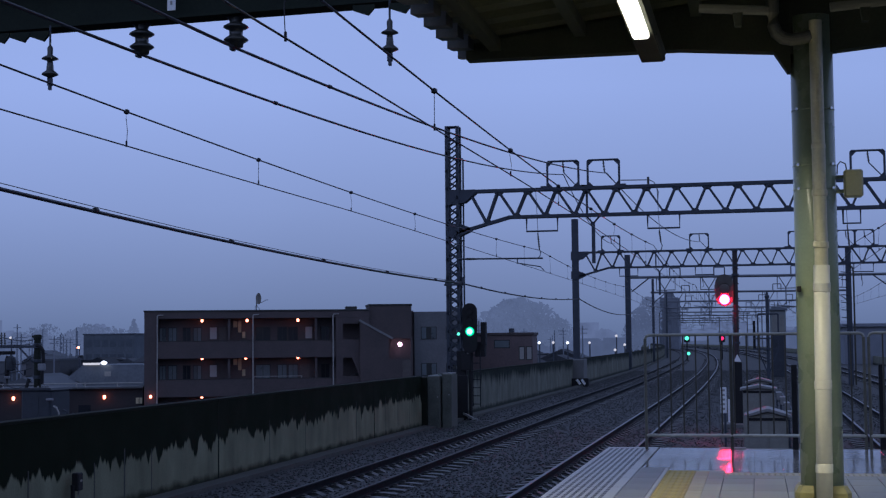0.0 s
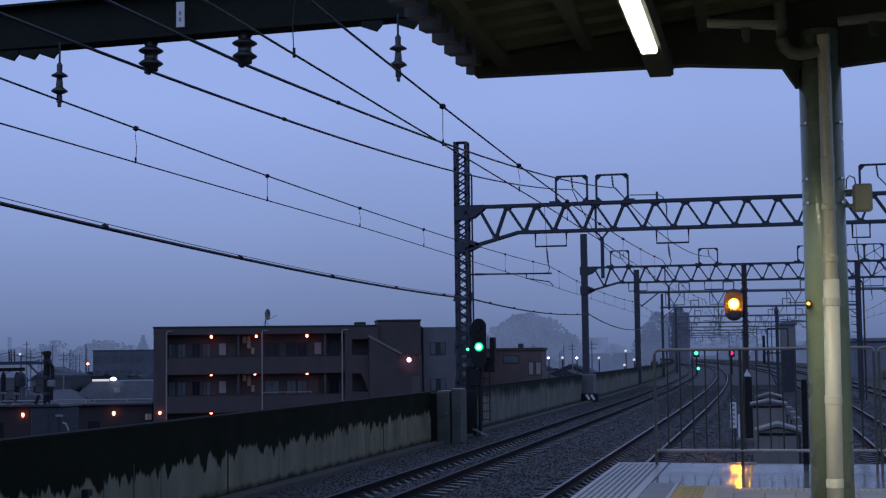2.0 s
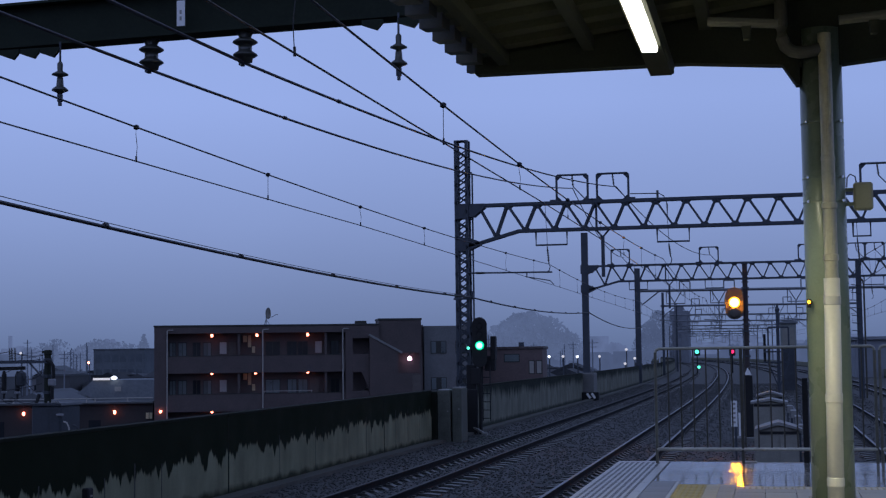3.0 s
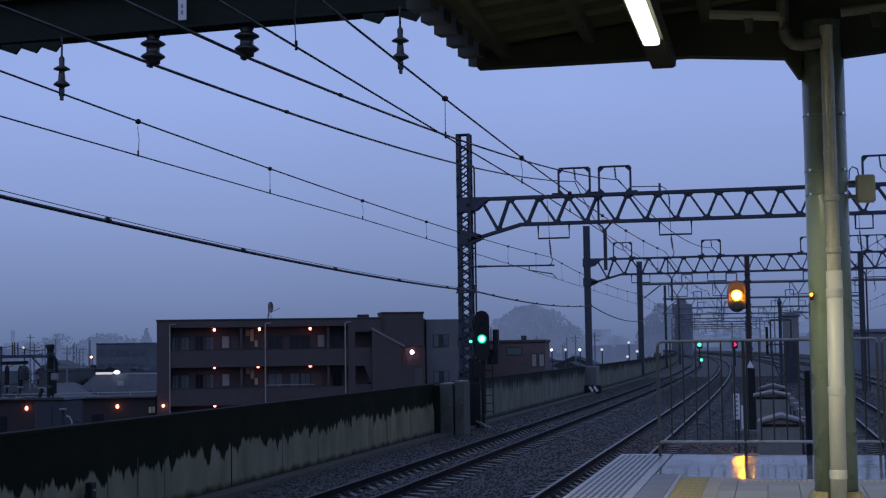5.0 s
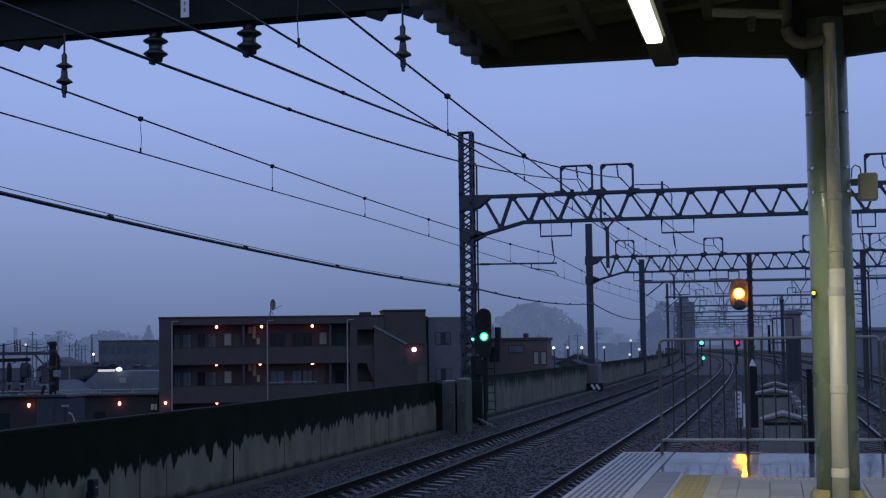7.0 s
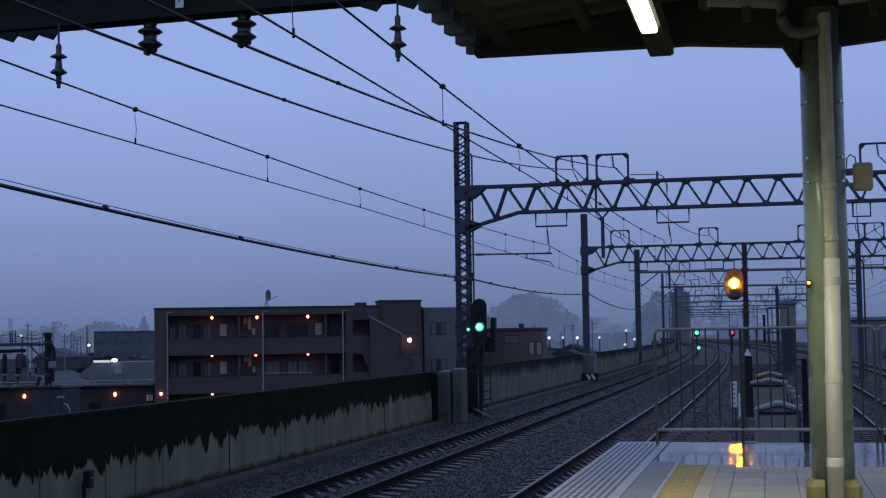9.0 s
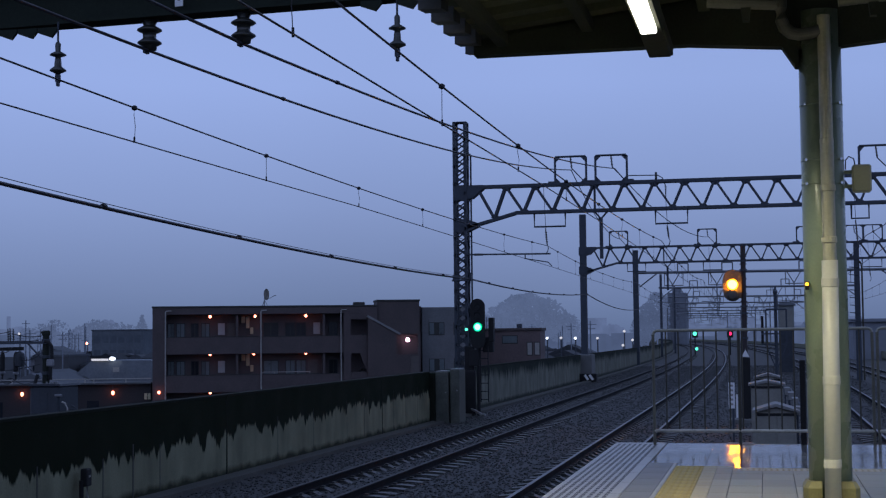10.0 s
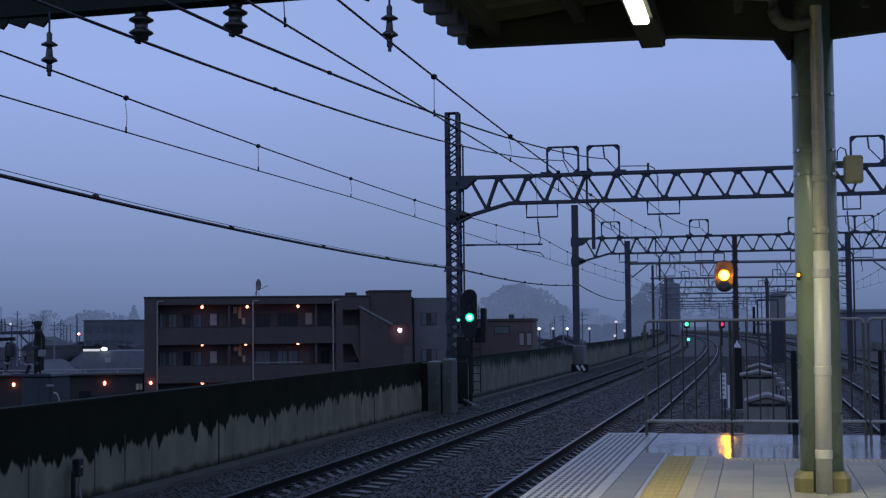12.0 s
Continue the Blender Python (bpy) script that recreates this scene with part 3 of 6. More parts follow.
for i in range(5):
    for j in range(5):
        lathe(tact, [(0.015, -0.001), (0.010, 0.003), (0.002, 0.0032)], 6, (-0.118 + 0.059 * i, -0.118 + 0.059 * j, 0))
tact_me = mesh_of("tactile_block", tact, M_TACT)
cross_me = tact_me.copy()
cross_me.materials.clear()
cross_me.materials.append(M_WORNLINE)
border_me = mesh_of("border_tile", flag(0.161, 0.596, 0.04), M_TILE)
line_me = mesh_of("line_block", flag(0.136, 0.296, 0.04), M_PALE)
y = 8.0
while y < PY1 - 0.9:
    piece("edging_slab", slab_me, platform, pose(PX0, y, PLAT_Z))
    piece("grip_strip", grip_me, platform, pose(PX0, y, PLAT_Z))
    y += 1.0
bm = B()
box(bm, PX0, PX0 + 0.645, y, PY1, PLAT_Z - 0.05, PLAT_Z, 0.004)
part("edging_slab", bm, M_EDGE, platform)
y = 8.4
while y < 15.8:
    piece("edge_tile", grey, platform, pose(-1.138, y + 0.3, PLAT_Z - 0.002))
    piece("pale_line", line_strip, platform, pose(-0.985, y + 0.3, PLAT_Z - 0.002))
    if y < 15.2:
        piece("border_tile", border_me, platform, pose(-0.444, y + 0.3, PLAT_Z - 0.002))
    y += 0.6
piece("border_tile", mesh_of("border_tile", flag(0.161, 0.252, 0.04), M_TILE), platform, pose(-0.444, 15.726, PLAT_Z - 0.002))
y = 9.0
while y < 15.75:
    piece("tactile_block", tact_me, platform, pose(-0.815, y + 0.149, PLAT_Z - 0.002))
    piece("line_block", line_me, platform, pose(-0.595, y + 0.149, PLAT_Z - 0.002))
    y += 0.298
for k in range(7):
    piece("tactile_block", cross_me, platform, pose(-0.36 + 0.149 + 0.298 * k, 15.51, PLAT_Z - 0.002))

# ---- column, pipe, canopy ----
CX, CYY = 0.502, 12.72
column = thing("platform_column", "green painted steel platform column with drain pipe", "column", (CX, CYY, PLAT_Z))
bm = B()
lathe(bm, [(0.176, 0.0), (0.176, 4.10)], 48)
part("shaft", bm, M_GREEN, column, smooth=True)
bm = B()
foot = [(-0.075, -0.225), (-0.20, -0.225), (-0.24, -0.17), (-0.24, 0.17), (-0.20, 0.22), (0.20, 0.22), (0.24, 0.17), (0.24, -0.17), (0.20, -0.225), (0.075, -0.225), (0.075, -0.16), (-0.075, -0.16)]
loops = [[bm.verts.new((px * k if abs(px) > 0.1 else px, py * k, z)) for px, py in foot] for k, z in ((0.94, 0.0), (0.94, 0.112), (0.92, 0.122), (0.80, 0.168))]
for lo, hi in zip(loops, loops[1:]):
    for i in range(len(foot)):
        j = (i + 1) % len(foot)
        bm.faces.new((lo[i], lo[j], hi[j], hi[i]))
bm.faces.new(loops[0][::-1])
bm.faces.new(loops[-1])
part("base_block", bm, M_YELLOW, column, "worn yellow base block")
for z in (3.30, 2.83, 2.63):
    bm = B()
    lathe(bm, [(0.177, z - 0.006), (0.180, z - 0.003), (0.180, z + 0.003), (0.177, z + 0.006)], 40)
    part("strap", bm, M_GREEN, column)
    for x, y in ((-0.125, -0.131), (0.135, -0.121)):
        bm = B()
        rod(bm, (x, y, z), (x * 1.1, y * 1.16, z), 0.012, 8)
        part("bolt", bm, M_BRIGHT, column, "bright bolt head")
drain = thing("drain_pipe", "cream plastic drain pipe in the column channel", "pipe", (CX + 0.028, CYY - 0.245, PLAT_Z))


def lean(bm):
    """The lower pipe stands a little askew, its foot in the notch of the base."""
    for v in bm.verts:
        v.co.x += (v.co.z - 1.98) * 0.0115


bm = B()
lathe(bm, [(0.066, 0.0), (0.066, 1.98)], 28)
lean(bm)
part("lower_pipe", bm, M_PIPE, drain, smooth=True)
for z in (0.28, 0.96, 1.76):
    bm = B()
    lathe(bm, [(0.067, z), (0.071, z + 0.006), (0.071, z + 0.07), (0.067, z + 0.076)], 20)
    lean(bm)
    part("socket", bm, M_PIPE, drain)
bm = B()
lathe(bm, [(0.055, 1.975), (0.055, 2.96)], 18)
part("upper_pipe", bm, M_PIPEOLD, drain, "older dull painted pipe")
bm = B()
lathe(bm, [(0.053, 2.96), (0.053, 4.02)], 18)
part("top_pipe", bm, M_PIPEDULL, drain, "slightly darker top length of pipe")
bm = B()
lathe(bm, [(0.054, 2.95), (0.058, 2.955), (0.058, 2.985), (0.054, 2.99)], 18)
part("joint_band", bm, M_PIPEOLD, drain, "brownish joint band")
for z in (2.55, 2.12):
    bm = B()
    lathe(bm, [(0.056, z), (0.064, z + 0.008), (0.064, z + 0.05), (0.056, z + 0.058)], 18)
    part("clamp", bm, M_PIPEOLD, drain)
# elbow coloured dark for the shade above the lamp
bm = B()
path_rod(bm, [(-0.035, 0, 3.895), (-0.12, 0, 3.875), (-0.20, 0, 3.87), (-0.265, 0, 3.885), (-0.315, 0.0, 3.93), (-0.34, 0, 4.0), (-0.345, 0, 4.1), (-0.345, 0, 4.34)], 0.053, 16)
part("elbow", bm, M_CROSSPIPE, drain, "elbow in a shade-dark tone")

speaker = thing("loudspeaker_box", "yellowish box bracketed to the platform column", "speaker", (0.815, CYY - 0.02, 3.69))
bm = B()
box(bm, -0.078, 0.078, -0.06, 0.06, -0.115, 0.115, 0.015)
part("case", bm, M_BOX, speaker)
for z in (-0.06, 0.06):
    bm = B()
    bar(bm, (-0.145, 0.02, z), (-0.07, 0.02, z), 0.03, 0.03)
    part("bracket", bm, M_GREEN, speaker)
bm = B()
path_rod(bm, [(-0.05, 0, 0.11), (-0.06, 0, 0.17), (-0.10, 0, 0.19), (-0.125, 0, 0.16), (-0.13, 0, 0.08)], 0.006, 6)
part("cable", bm, M_WIRE, speaker)

# the repeater lights together with the main signal; the added slide uncovers its lens
repeater = thing("signal_repeater", "small black repeater lamp with an amber lens on the column", "signal lamp", (0.345, 12.55, 2.81))
bm = B()
box(bm, -0.014, 0.020, 0.0, 0.075, -0.024, 0.024, 0.005)
part("case", bm, M_BLACK, repeater)
bm = B()
rod(bm, (0.0, -0.001, 0.0), (0.0, -0.010, 0.0), 0.0135, 16, 0.012)
part("amber_lens", bm, M_AMBERSMALL, repeater, "lit amber lens")
bm = B()
bar(bm, (0.018, 0.05, 0.0), (0.06, 0.09, 0.0), 0.02, 0.02)
part("bracket", bm, M_GREEN, repeater)
bm = B()
box(bm, -0.0145, 0.0145, -0.003, 0.003, -0.016, 0.016, 0.002)
slide = part("slide", bm, M_BLACK, repeater, "added black slide that covers the glowing lens")

# canopy runs on unseen behind the camera to keep sky light off the column
canopy = thing("platform_canopy", "dark butterfly platform canopy of folded steel sheet", "canopy", kind="structure")
EX0, EX1 = -2.52, 2.9
# arm of the last frame: level soffit, falling to a haunch at the column
for y in (CYY - 0.1, CYY - 10.1, CYY - 20.1, CYY - 30.1, CYY - 40.1):
    bm = B()
    prism(bm, [(EX0 + 0.06, 4.885), (-0.6, 4.885), (0.19, 4.825), (0.30, 4.65), (0.33, 4.65), (0.33, 5.36), (EX0 + 0.06, 5.02)], y, y + 0.16)
    prism(bm, [(0.67, 4.808), (1.05, 4.842), (EX1, 4.975), (EX1, 5.42), (0.67, 5.36)], y, y + 0.16)
    prism(bm, [(0.331, 4.80), (0.669, 4.80), (0.669, 5.36), (0.331, 5.36)], y + 0.01, y + 0.15)
    part("arm", bm, M_CANSTEEL, canopy)
for y in (CYY - 10.0, CYY - 20.0, CYY - 30.0, CYY - 40.0):
    bm = B()
    lathe(bm, [(0.176, PLAT_Z - 0.01), (0.176, 4.8)], 32, (CX, y, 0))
    tagged(part("platform_column", bm, M_GREEN), "green painted steel platform column", "column")
# purlins under the sheet
for x, z in ((-2.2, 5.01), (-1.45, 5.10), (-0.45, 5.22), (1.15, 5.34), (2.1, 5.36)):
    bm = B()
    box(bm, x - 0.05, x + 0.05, -44, CYY + 0.25, z - 0.06, z + 0.05, 0.004)
    part("purlin", bm, M_CANSTEEL, canopy)
# the pale cross pipe in front of the last arm, coloured as if in shade
bm = B()
rod(bm, (-0.36, 10.7, 4.80), (0.135, 10.7, 4.755), 0.035, 10)
part("cross_pipe", bm, M_CROSSPIPE, canopy)
bm = B()
rod(bm, (0.56, 10.7, 4.755), (1.3, 10.7, 4.80), 0.035, 10)
part("cross_pipe", bm, M_CROSSPIPE, canopy)
for x, z in ((-0.085, 4.745), (0.8, 4.735)):
    bm = B()
    prism(bm, [(x - 0.022, z - 0.095), (x + 0.022, z - 0.095), (x + 0.035, z), (x - 0.035, z)], 10.66, 10.74)
    part("pipe_hanger", bm, M_CANSTEEL, canopy)


def folded_sheet(x0, z0, x1, z1, y0, y1, pitch=0.46, deep=0.16):
    """A folded roof sheet whose ridges run across the platform."""
    bm = B()
    prof = []
    y = y1
    while y > y0:
        prof += [(y, 0), (y - 0.19 * pitch / 0.46, 0), (y - 0.23 * pitch / 0.46, deep), (y - 0.42 * pitch / 0.46, deep)]
        y -= pitch
    rows = []
    for x, z in ((x0, z0), (x1, z1)):
        for dz in (0, 0.018):
            rows.append([bm.verts.new((x, py, z + pz + dz)) for py, pz in prof])
    for a, b in ((0, 2), (1, 3), (0, 1), (2, 3)):
        for k in range(len(prof) - 1):
            bm.faces.new((rows[a][k], rows[a][k + 1], rows[b][k + 1], rows[b][k]))
    return bm


part("roof_sheet", folded_sheet(EX0 - 0.01, 5.035, 0.5, 5.38, -44, CYY + 0.30), M_CAN, canopy)
part("roof_sheet", folded_sheet(0.5, 5.38, EX1 + 0.2, 5.44, -44, CYY + 0.30), M_CAN, canopy)
# eave flashing: a row of sheets closing the folds, each hung a little lower at its near end
for k in range(30):
    y0 = 12.81 - 0.462 * k
    y1 = min(y0 + 0.27, CYY + 0.30)
    bm = B()
    v = [bm.verts.new((x, y, z)) for x in (EX0 - 0.055, EX0 + 0.13) for y, z in ((y0, 4.94), (y1, 4.968), (y1, 5.06), (y0, 5.06))]
    for q in ((0, 1, 2, 3), (7, 6, 5, 4), (0, 4, 5, 1), (1, 5, 6, 2), (2, 6, 7, 3), (3, 7, 4, 0)):
        bm.faces.new([v[i] for i in q])
    part("fold_stop", bm, M_FOLD, canopy, "grey sheet closing one roof fold")

lamp = thing("tube_lamp", "long white fluorescent tube lamp under the canopy", "lamp", (-0.83, 0, 4.75), group="platform lamps")
bm = B()
prism(bm, [(-0.12, 0.11), (-0.09, 0.035), (0.09, 0.035), (0.12, 0.11)], 9.4, 12.62)
part("housing", bm, M_CANSTEEL, lamp)
bm = B()
box(bm, -0.062, 0.062, 9.42, 11.36, -0.018, 0.034, 0.012)
part("tube", bm, M_TUBE, lamp, "glowing white tube")
bm = B()
box(bm, -0.10, 0.11, 11.56, 12.66, 0.05, 0.12, 0.008)
part("end_tray", bm, M_CANSTEEL, lamp)
for k in (1, 2):
    copy_thing(lamp, pose(-0.83, -4.5 * k, 4.75))
# unseen fittings of the added right-hand row
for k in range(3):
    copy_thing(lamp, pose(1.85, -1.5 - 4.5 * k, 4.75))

# ---- end fence ----
FY = 18.85
fence = thing("platform_end_fence", "galvanised steel railing across the platform end", "fence", (0, FY, PLAT_Z))


def fence_panel(x0, x1, bars):
    bm = B()
    c = 0.05
    path_rod(bm, [(x0, 0, 1.44 - c), (x0 + c * 0.3, 0, 1.44 - c * 0.3), (x0 + c, 0, 1.44), (x1 - c, 0, 1.44), (x1 - c * 0.3, 0, 1.44 - c * 0.3), (x1, 0, 1.44 - c)], 0.019, 8)
    part("rail_frame", bm, M_RAILING, fence)
    bm = B()
    rod(bm, (x0, 0, 0.175), (x1, 0, 0.175), 0.021, 18)
    part("bottom_rail", bm, M_FENCERAIL, fence, "wet bottom rail, its glint in the colour", smooth=True)
    for x in (x0, x1):
        bm = B()
        rod(bm, (x, 0, 0.0), (x, 0, 1.44 - c), 0.019, 8)
        part("end_post", bm, M_UPRIGHT, fence, "olive-grey end post")
    for k in range(1, bars):
        x = x0 + (x1 - x0) * k / bars
        bm = B()
        rod(bm, (x, 0, 0.175), (x, 0, 1.44), 0.0105, 6)
        part("bar", bm, M_BAR, fence)


fence_panel(-1.40, 1.28, 17)
fence_panel(1.34, 2.0, 4)
bm = B()
rod(bm, (-0.335, 0, 0.0), (-0.335, 0, 1.43), 0.021, 8)
part("middle_post", bm, M_BAR, fence)
bm = B()
box(bm, -0.50, -0.17, 0.14, 0.24, -0.02, 0.012, 0.004)
part("foot_plate", bm, M_DRAIN, fence, "pale foot plate of the middle post")
for x in (0.44, 1.50):
    bm = B()
    box(bm, x - 0.035, x + 0.035, 0.20, 0.30, -0.3, 1.05, 0.006)
    part("stay_post", bm, M_BLACK, fence, "dark steel stay post")
# ---- overhead line gantries ----


def insulator(bm, top, bottom, r=0.07, discs=3, core=0.02):
    """A string of porcelain discs between two points."""
    a, b = Vector(top), Vector(bottom)
    rod(bm, a, b, core, 6)
    for k in range(discs):
        f = 0.22 + 0.56 * (k / max(1, discs - 1) if discs > 1 else 0.5)
        p, q = a.lerp(b, f - 0.04), a.lerp(b, f + 0.04)
        rod(bm, p, q, r * 0.45, 10, r)
    return bm


def hoop_pts(x, z0, z1, w, c=0.1):
    h = w / 2
    c = 0.03
    return [(x - h, 0, z0), (x - h, 0, z1 - c), (x - h + c, 0, z1), (x + h - c, 0, z1), (x + h, 0, z1 - c), (x + h, 0, z0)]


def lattice_mast(gantry, x, top, w=0.42, base=-0.25, fine=True, leg=0.075, mat=M_STEEL):
    bm = B()
    h = w / 2
    if leg * 2 > w * 0.8:
        out = [(-h, -h), (h, -h), (h, -h * 0.5), (h * 0.82, -h * 0.4), (h * 0.82, h * 0.4), (h, h * 0.5), (h, h), (-h, h), (-h, h * 0.5), (-h * 0.82, h * 0.4), (-h * 0.82, -h * 0.4), (-h, -h * 0.5)]
        rings = [[bm.verts.new((x + px, py, z)) for px, py in out] for z in (base, top)]
        for i in range(12):
            bm.faces.new((rings[0][i], rings[0][(i + 1) % 12], rings[1][(i + 1) % 12], rings[1][i]))
        bm.faces.new(rings[0][::-1])
        bm.faces.new(rings[1])
        return part("mast", bm, mat, gantry)
    bm.free()
    for sx in (-1, 1):
        for sy in (-1, 1):
            bm = B()
            bar(bm, (x + sx * (h - leg / 2), sy * (h - leg / 2), base), (x + sx * (h - leg / 2), sy * (h - leg / 2), top), leg, leg)
            m = part("mast_leg", bm, mat, gantry)
    bm = B()
    step = 0.30 if fine else 0.9
    z, k = base + 0.3, 0
    while z + step < top:
        s = 1 if k % 2 else -1
        for y in (-h + 0.01, h - 0.01):
            bar(bm, (x - s * (h - 0.03), y, z), (x + s * (h - 0.03), y, z + step), 0.02, 0.045)
            if fine:
                bar(bm, (x + s * (h - 0.03), y * 0.94, z), (x - s * (h - 0.03), y * 0.94, z + step), 0.02, 0.045)
        for xx in (x - h + 0.01, x + h - 0.01):
            bar(bm, (xx, -s * (h - 0.03), z), (xx, s * (h - 0.03), z + step), 0.045, 0.02)
        z += step
        k += 1
    box(bm, x - h, x + h, -h, h, top, top + 0.03)
    part("lacing", bm, mat, gantry)["kind"] = "stuff"
    return m


def gantry(y, xl, xr, masts, hoops, cradles, drops, detail, top=9.6, label="dark lattice steel gantry carrying the overhead wires"):
    dx = bend(y)
    g = thing("overhead_gantry", label, "gantry", (dx, y, 0), group="overhead line gantries")
    zt, zb = 7.45, 6.55
    for x, mtop in masts:
        solid = y > 60
        lattice_mast(g, x, mtop, w=(0.29 if x == 5.12 else 0.36) if solid else 0.47, fine=not solid, leg=(0.13 if x == 5.12 else 0.165) if solid else 0.10)
        if x < 0:
            for z0, z1 in ((7.02, 7.52), (5.93, 6.38)):
                for sy in (-1, 1):
                    bm = B()
                    prism(bm, [(x - 0.23, z0), (x + 0.23, z0), (x + 0.23, z1), (x - 0.23, z1)], sy * 0.222 - 0.008, sy * 0.222 + 0.008)
                    part("gusset", bm, M_STEEL, g, "solid plate where the beam meets the mast")
    w = 0.17
    for name, z in (("top_chord", zt), ("bottom_chord", zb)):
        for sy in (-1, 1):
            bm = B()
            bar(bm, (xl + (0.2 if z == zt else 1.9), sy * w, z), (xr - (0.2 if z == zt else 1.9), sy * w, z), 0.07, 0.10)
            part(name, bm, M_STEEL, g)
    # knee struts at both ends
    for xa, xb in ((xl + 0.2, xl + 1.92), (xr - 0.2, xr - 1.92)):
        for sy in (-1, 1):
            bm = B()
            bar(bm, (xa, sy * w, 6.08), (xb, sy * w, zb), 0.06, 0.09)
            part("knee", bm, M_STEEL, g)
    bm = B()
    prism(bm, [(xl + 0.2, 5.93), (xl + 0.62, 6.12), (xl + 0.58, 6.24), (xl + 0.2, 6.38)], -0.2, 0.2)
    part("gusset", bm, M_STEEL, g)
    bm = B()
    prism(bm, [(xl + 0.2, 7.04), (xl + 0.42, 7.08), (xl + 0.78, 7.38), (xl + 0.78, 7.51), (xl + 0.2, 7.51)], -0.2, 0.2)
    part("gusset", bm, M_STEEL, g)
    pitch = 0.987
    n = int((xr - xl - 0.8) / (pitch / 2))
    xs = [xl + 0.55 + k * pitch / 2 for k in range(n + 1)]
    xs = [x + (0.1 if k % 2 else 0.0) for k, x in enumerate(xs)]
    up = True
    joined = B()
    for a, b in zip(xs, xs[1:]):
        za, zc = (zt, zb) if up else (zb, zt)
        if a < xl + 1.9:
            lift = (xl + 1.9 - a) / 1.7 * 0.42
            za = za if za == zt else zb - lift
        if b < xl + 1.9:
            lift = (xl + 1.9 - b) / 1.7 * 0.42
            zc = zc if zc == zt else zb - lift
        for sy in (-1, 1) if detail else (1,):
            if detail:
                bm = B()
                bar(bm, (a, sy * w, za), (b, sy * w, zc), 0.03, 0.065)
                part("brace", bm, M_STEEL, g)
            else:
                bar(joined, (a, sy * w, za), (b, sy * w, zc), 0.05, 0.07)
        if detail and b > xl + 0.6:
            s = -1 if zc == zt else 1
            bm = B()
            prism(bm, [(b - 0.17, zc + s * 0.052), (b + 0.17, zc + s * 0.052), (b + 0.07, zc + s * 0.15), (b - 0.07, zc + s * 0.15)], w - 0.01, w + 0.01)
            part("node_plate", bm, M_STEEL, g)
        up = not up
    if detail:
        joined.free()
    else:
        part("braces", joined, M_STEEL, g)
    for x in hoops:
        bm = B()
        path_rod(bm, hoop_pts(x, zt, 8.38, 1.04), 0.038, 6)
        h = part("hoop", bm, M_STEEL, g)
        for sx in (-1, 1):
            for zz, sz, leg in ((8.35, -1, 0.15), (7.505, 1, 0.17)):
                bm = B()
                xo = x + sx * 0.49
                prism(bm, [(xo, zz), (xo - sx * leg, zz), (xo, zz + sz * leg)], -0.012, 0.012)
                part("corner_plate", bm, M_STEEL, h)
            bm = B()
            box(bm, min(x + sx * 0.47, x + sx * 0.74), max(x + sx * 0.47, x + sx * 0.74), -0.1, 0.1, 7.502, 7.56, 0.004)
            part("foot", bm, M_STEEL, h)
        bm = B()
        insulator(bm, (x + 0.0, 0, 8.36), (x + 0.04, 0, 7.98), 0.05, 3, 0.024)
        part("insulator", bm, M_PORC, h, "dark porcelain insulator string")
        bm = B()
        path_rod(bm, [(x + 0.04, 0, 7.98), (x + 0.10, 0, 7.92), (x + 0.42, 0, 7.57)], 0.02, 6)
        part("stay", bm, M_STEEL, h)
    for x, foot, *half in cradles:
        half = half[0] if half else 0.52
        bm = B()
        path_rod(bm, [(x - half, 0, zb), (x - half, 0, 6.06), (x + half, 0, 6.06), (x + half, 0, zb)], 0.035, 6)
        h = part("cradle", bm, M_STEEL, g)
        bm = B()
        rod(bm, (x - 0.2, 0, zt - 0.05), (x - 0.14, 0, 5.98), 0.009, 5)
        part("hanger_rod", bm, M_STEEL, h)
        bm = B()
        insulator(bm, (x - 0.15, 0, 6.0), (x - 0.10, 0, foot + 0.12), 0.045, 5, 0.022)
        part("insulator", bm, M_PORC, h, "dark porcelain insulator string")
        bm = B()
        path_rod(bm, [(x - 0.10, 0, foot + 0.12), (x - 0.06, 0, foot + 0.02), (x - 0.09, 0, foot - 0.1), (x - 0.16, 0, foot - 0.16)], 0.016, 6)
        part("hook", bm, M_STEEL, h)
    for x in drops:
        bm = B()
        bar(bm, (x, 0, 6.30), (x, 0, 4.95), 0.11, 0.11)
        bar(bm, (x - 0.25, 0, zb), (x, 0, 6.27), 0.055, 0.055)
        bar(bm, (x + 0.25, 0, zb), (x, 0, 6.27), 0.055, 0.055)
        bar(bm, (x - 0.2, 0, zb + 0.06), (x - 0.2, 0, zt - 0.06), 0.07, 0.07)
        part("drop_post", bm, M_STEEL, g)
    return g


G1, G2, G3 = 48.5, 84.3, 128.6
gan1 = gantry(G1, -9.95, 10.4, ((-9.95, 9.65), (10.4, 9.65)), (-6.22, -4.87, 3.57, 7.4), ((-6.94, 5.32), (-2.92, 5.46), (3.04, 5.15, 0.27), (6.9, 5.5)), (-5.23, 8.4), True)
gan2 = gantry(G2, -10.05, 10.4, ((-10.05, 9.4), (5.12, 7.5), (10.4, 9.5)), (-8.0, -3.0, 2.45, 3.5, 5.02, 6.02), ((-7.0, 5.5), (-2.72, 5.5), (3.5, 5.5), (5.95, 5.42)), (-5.25,), True)


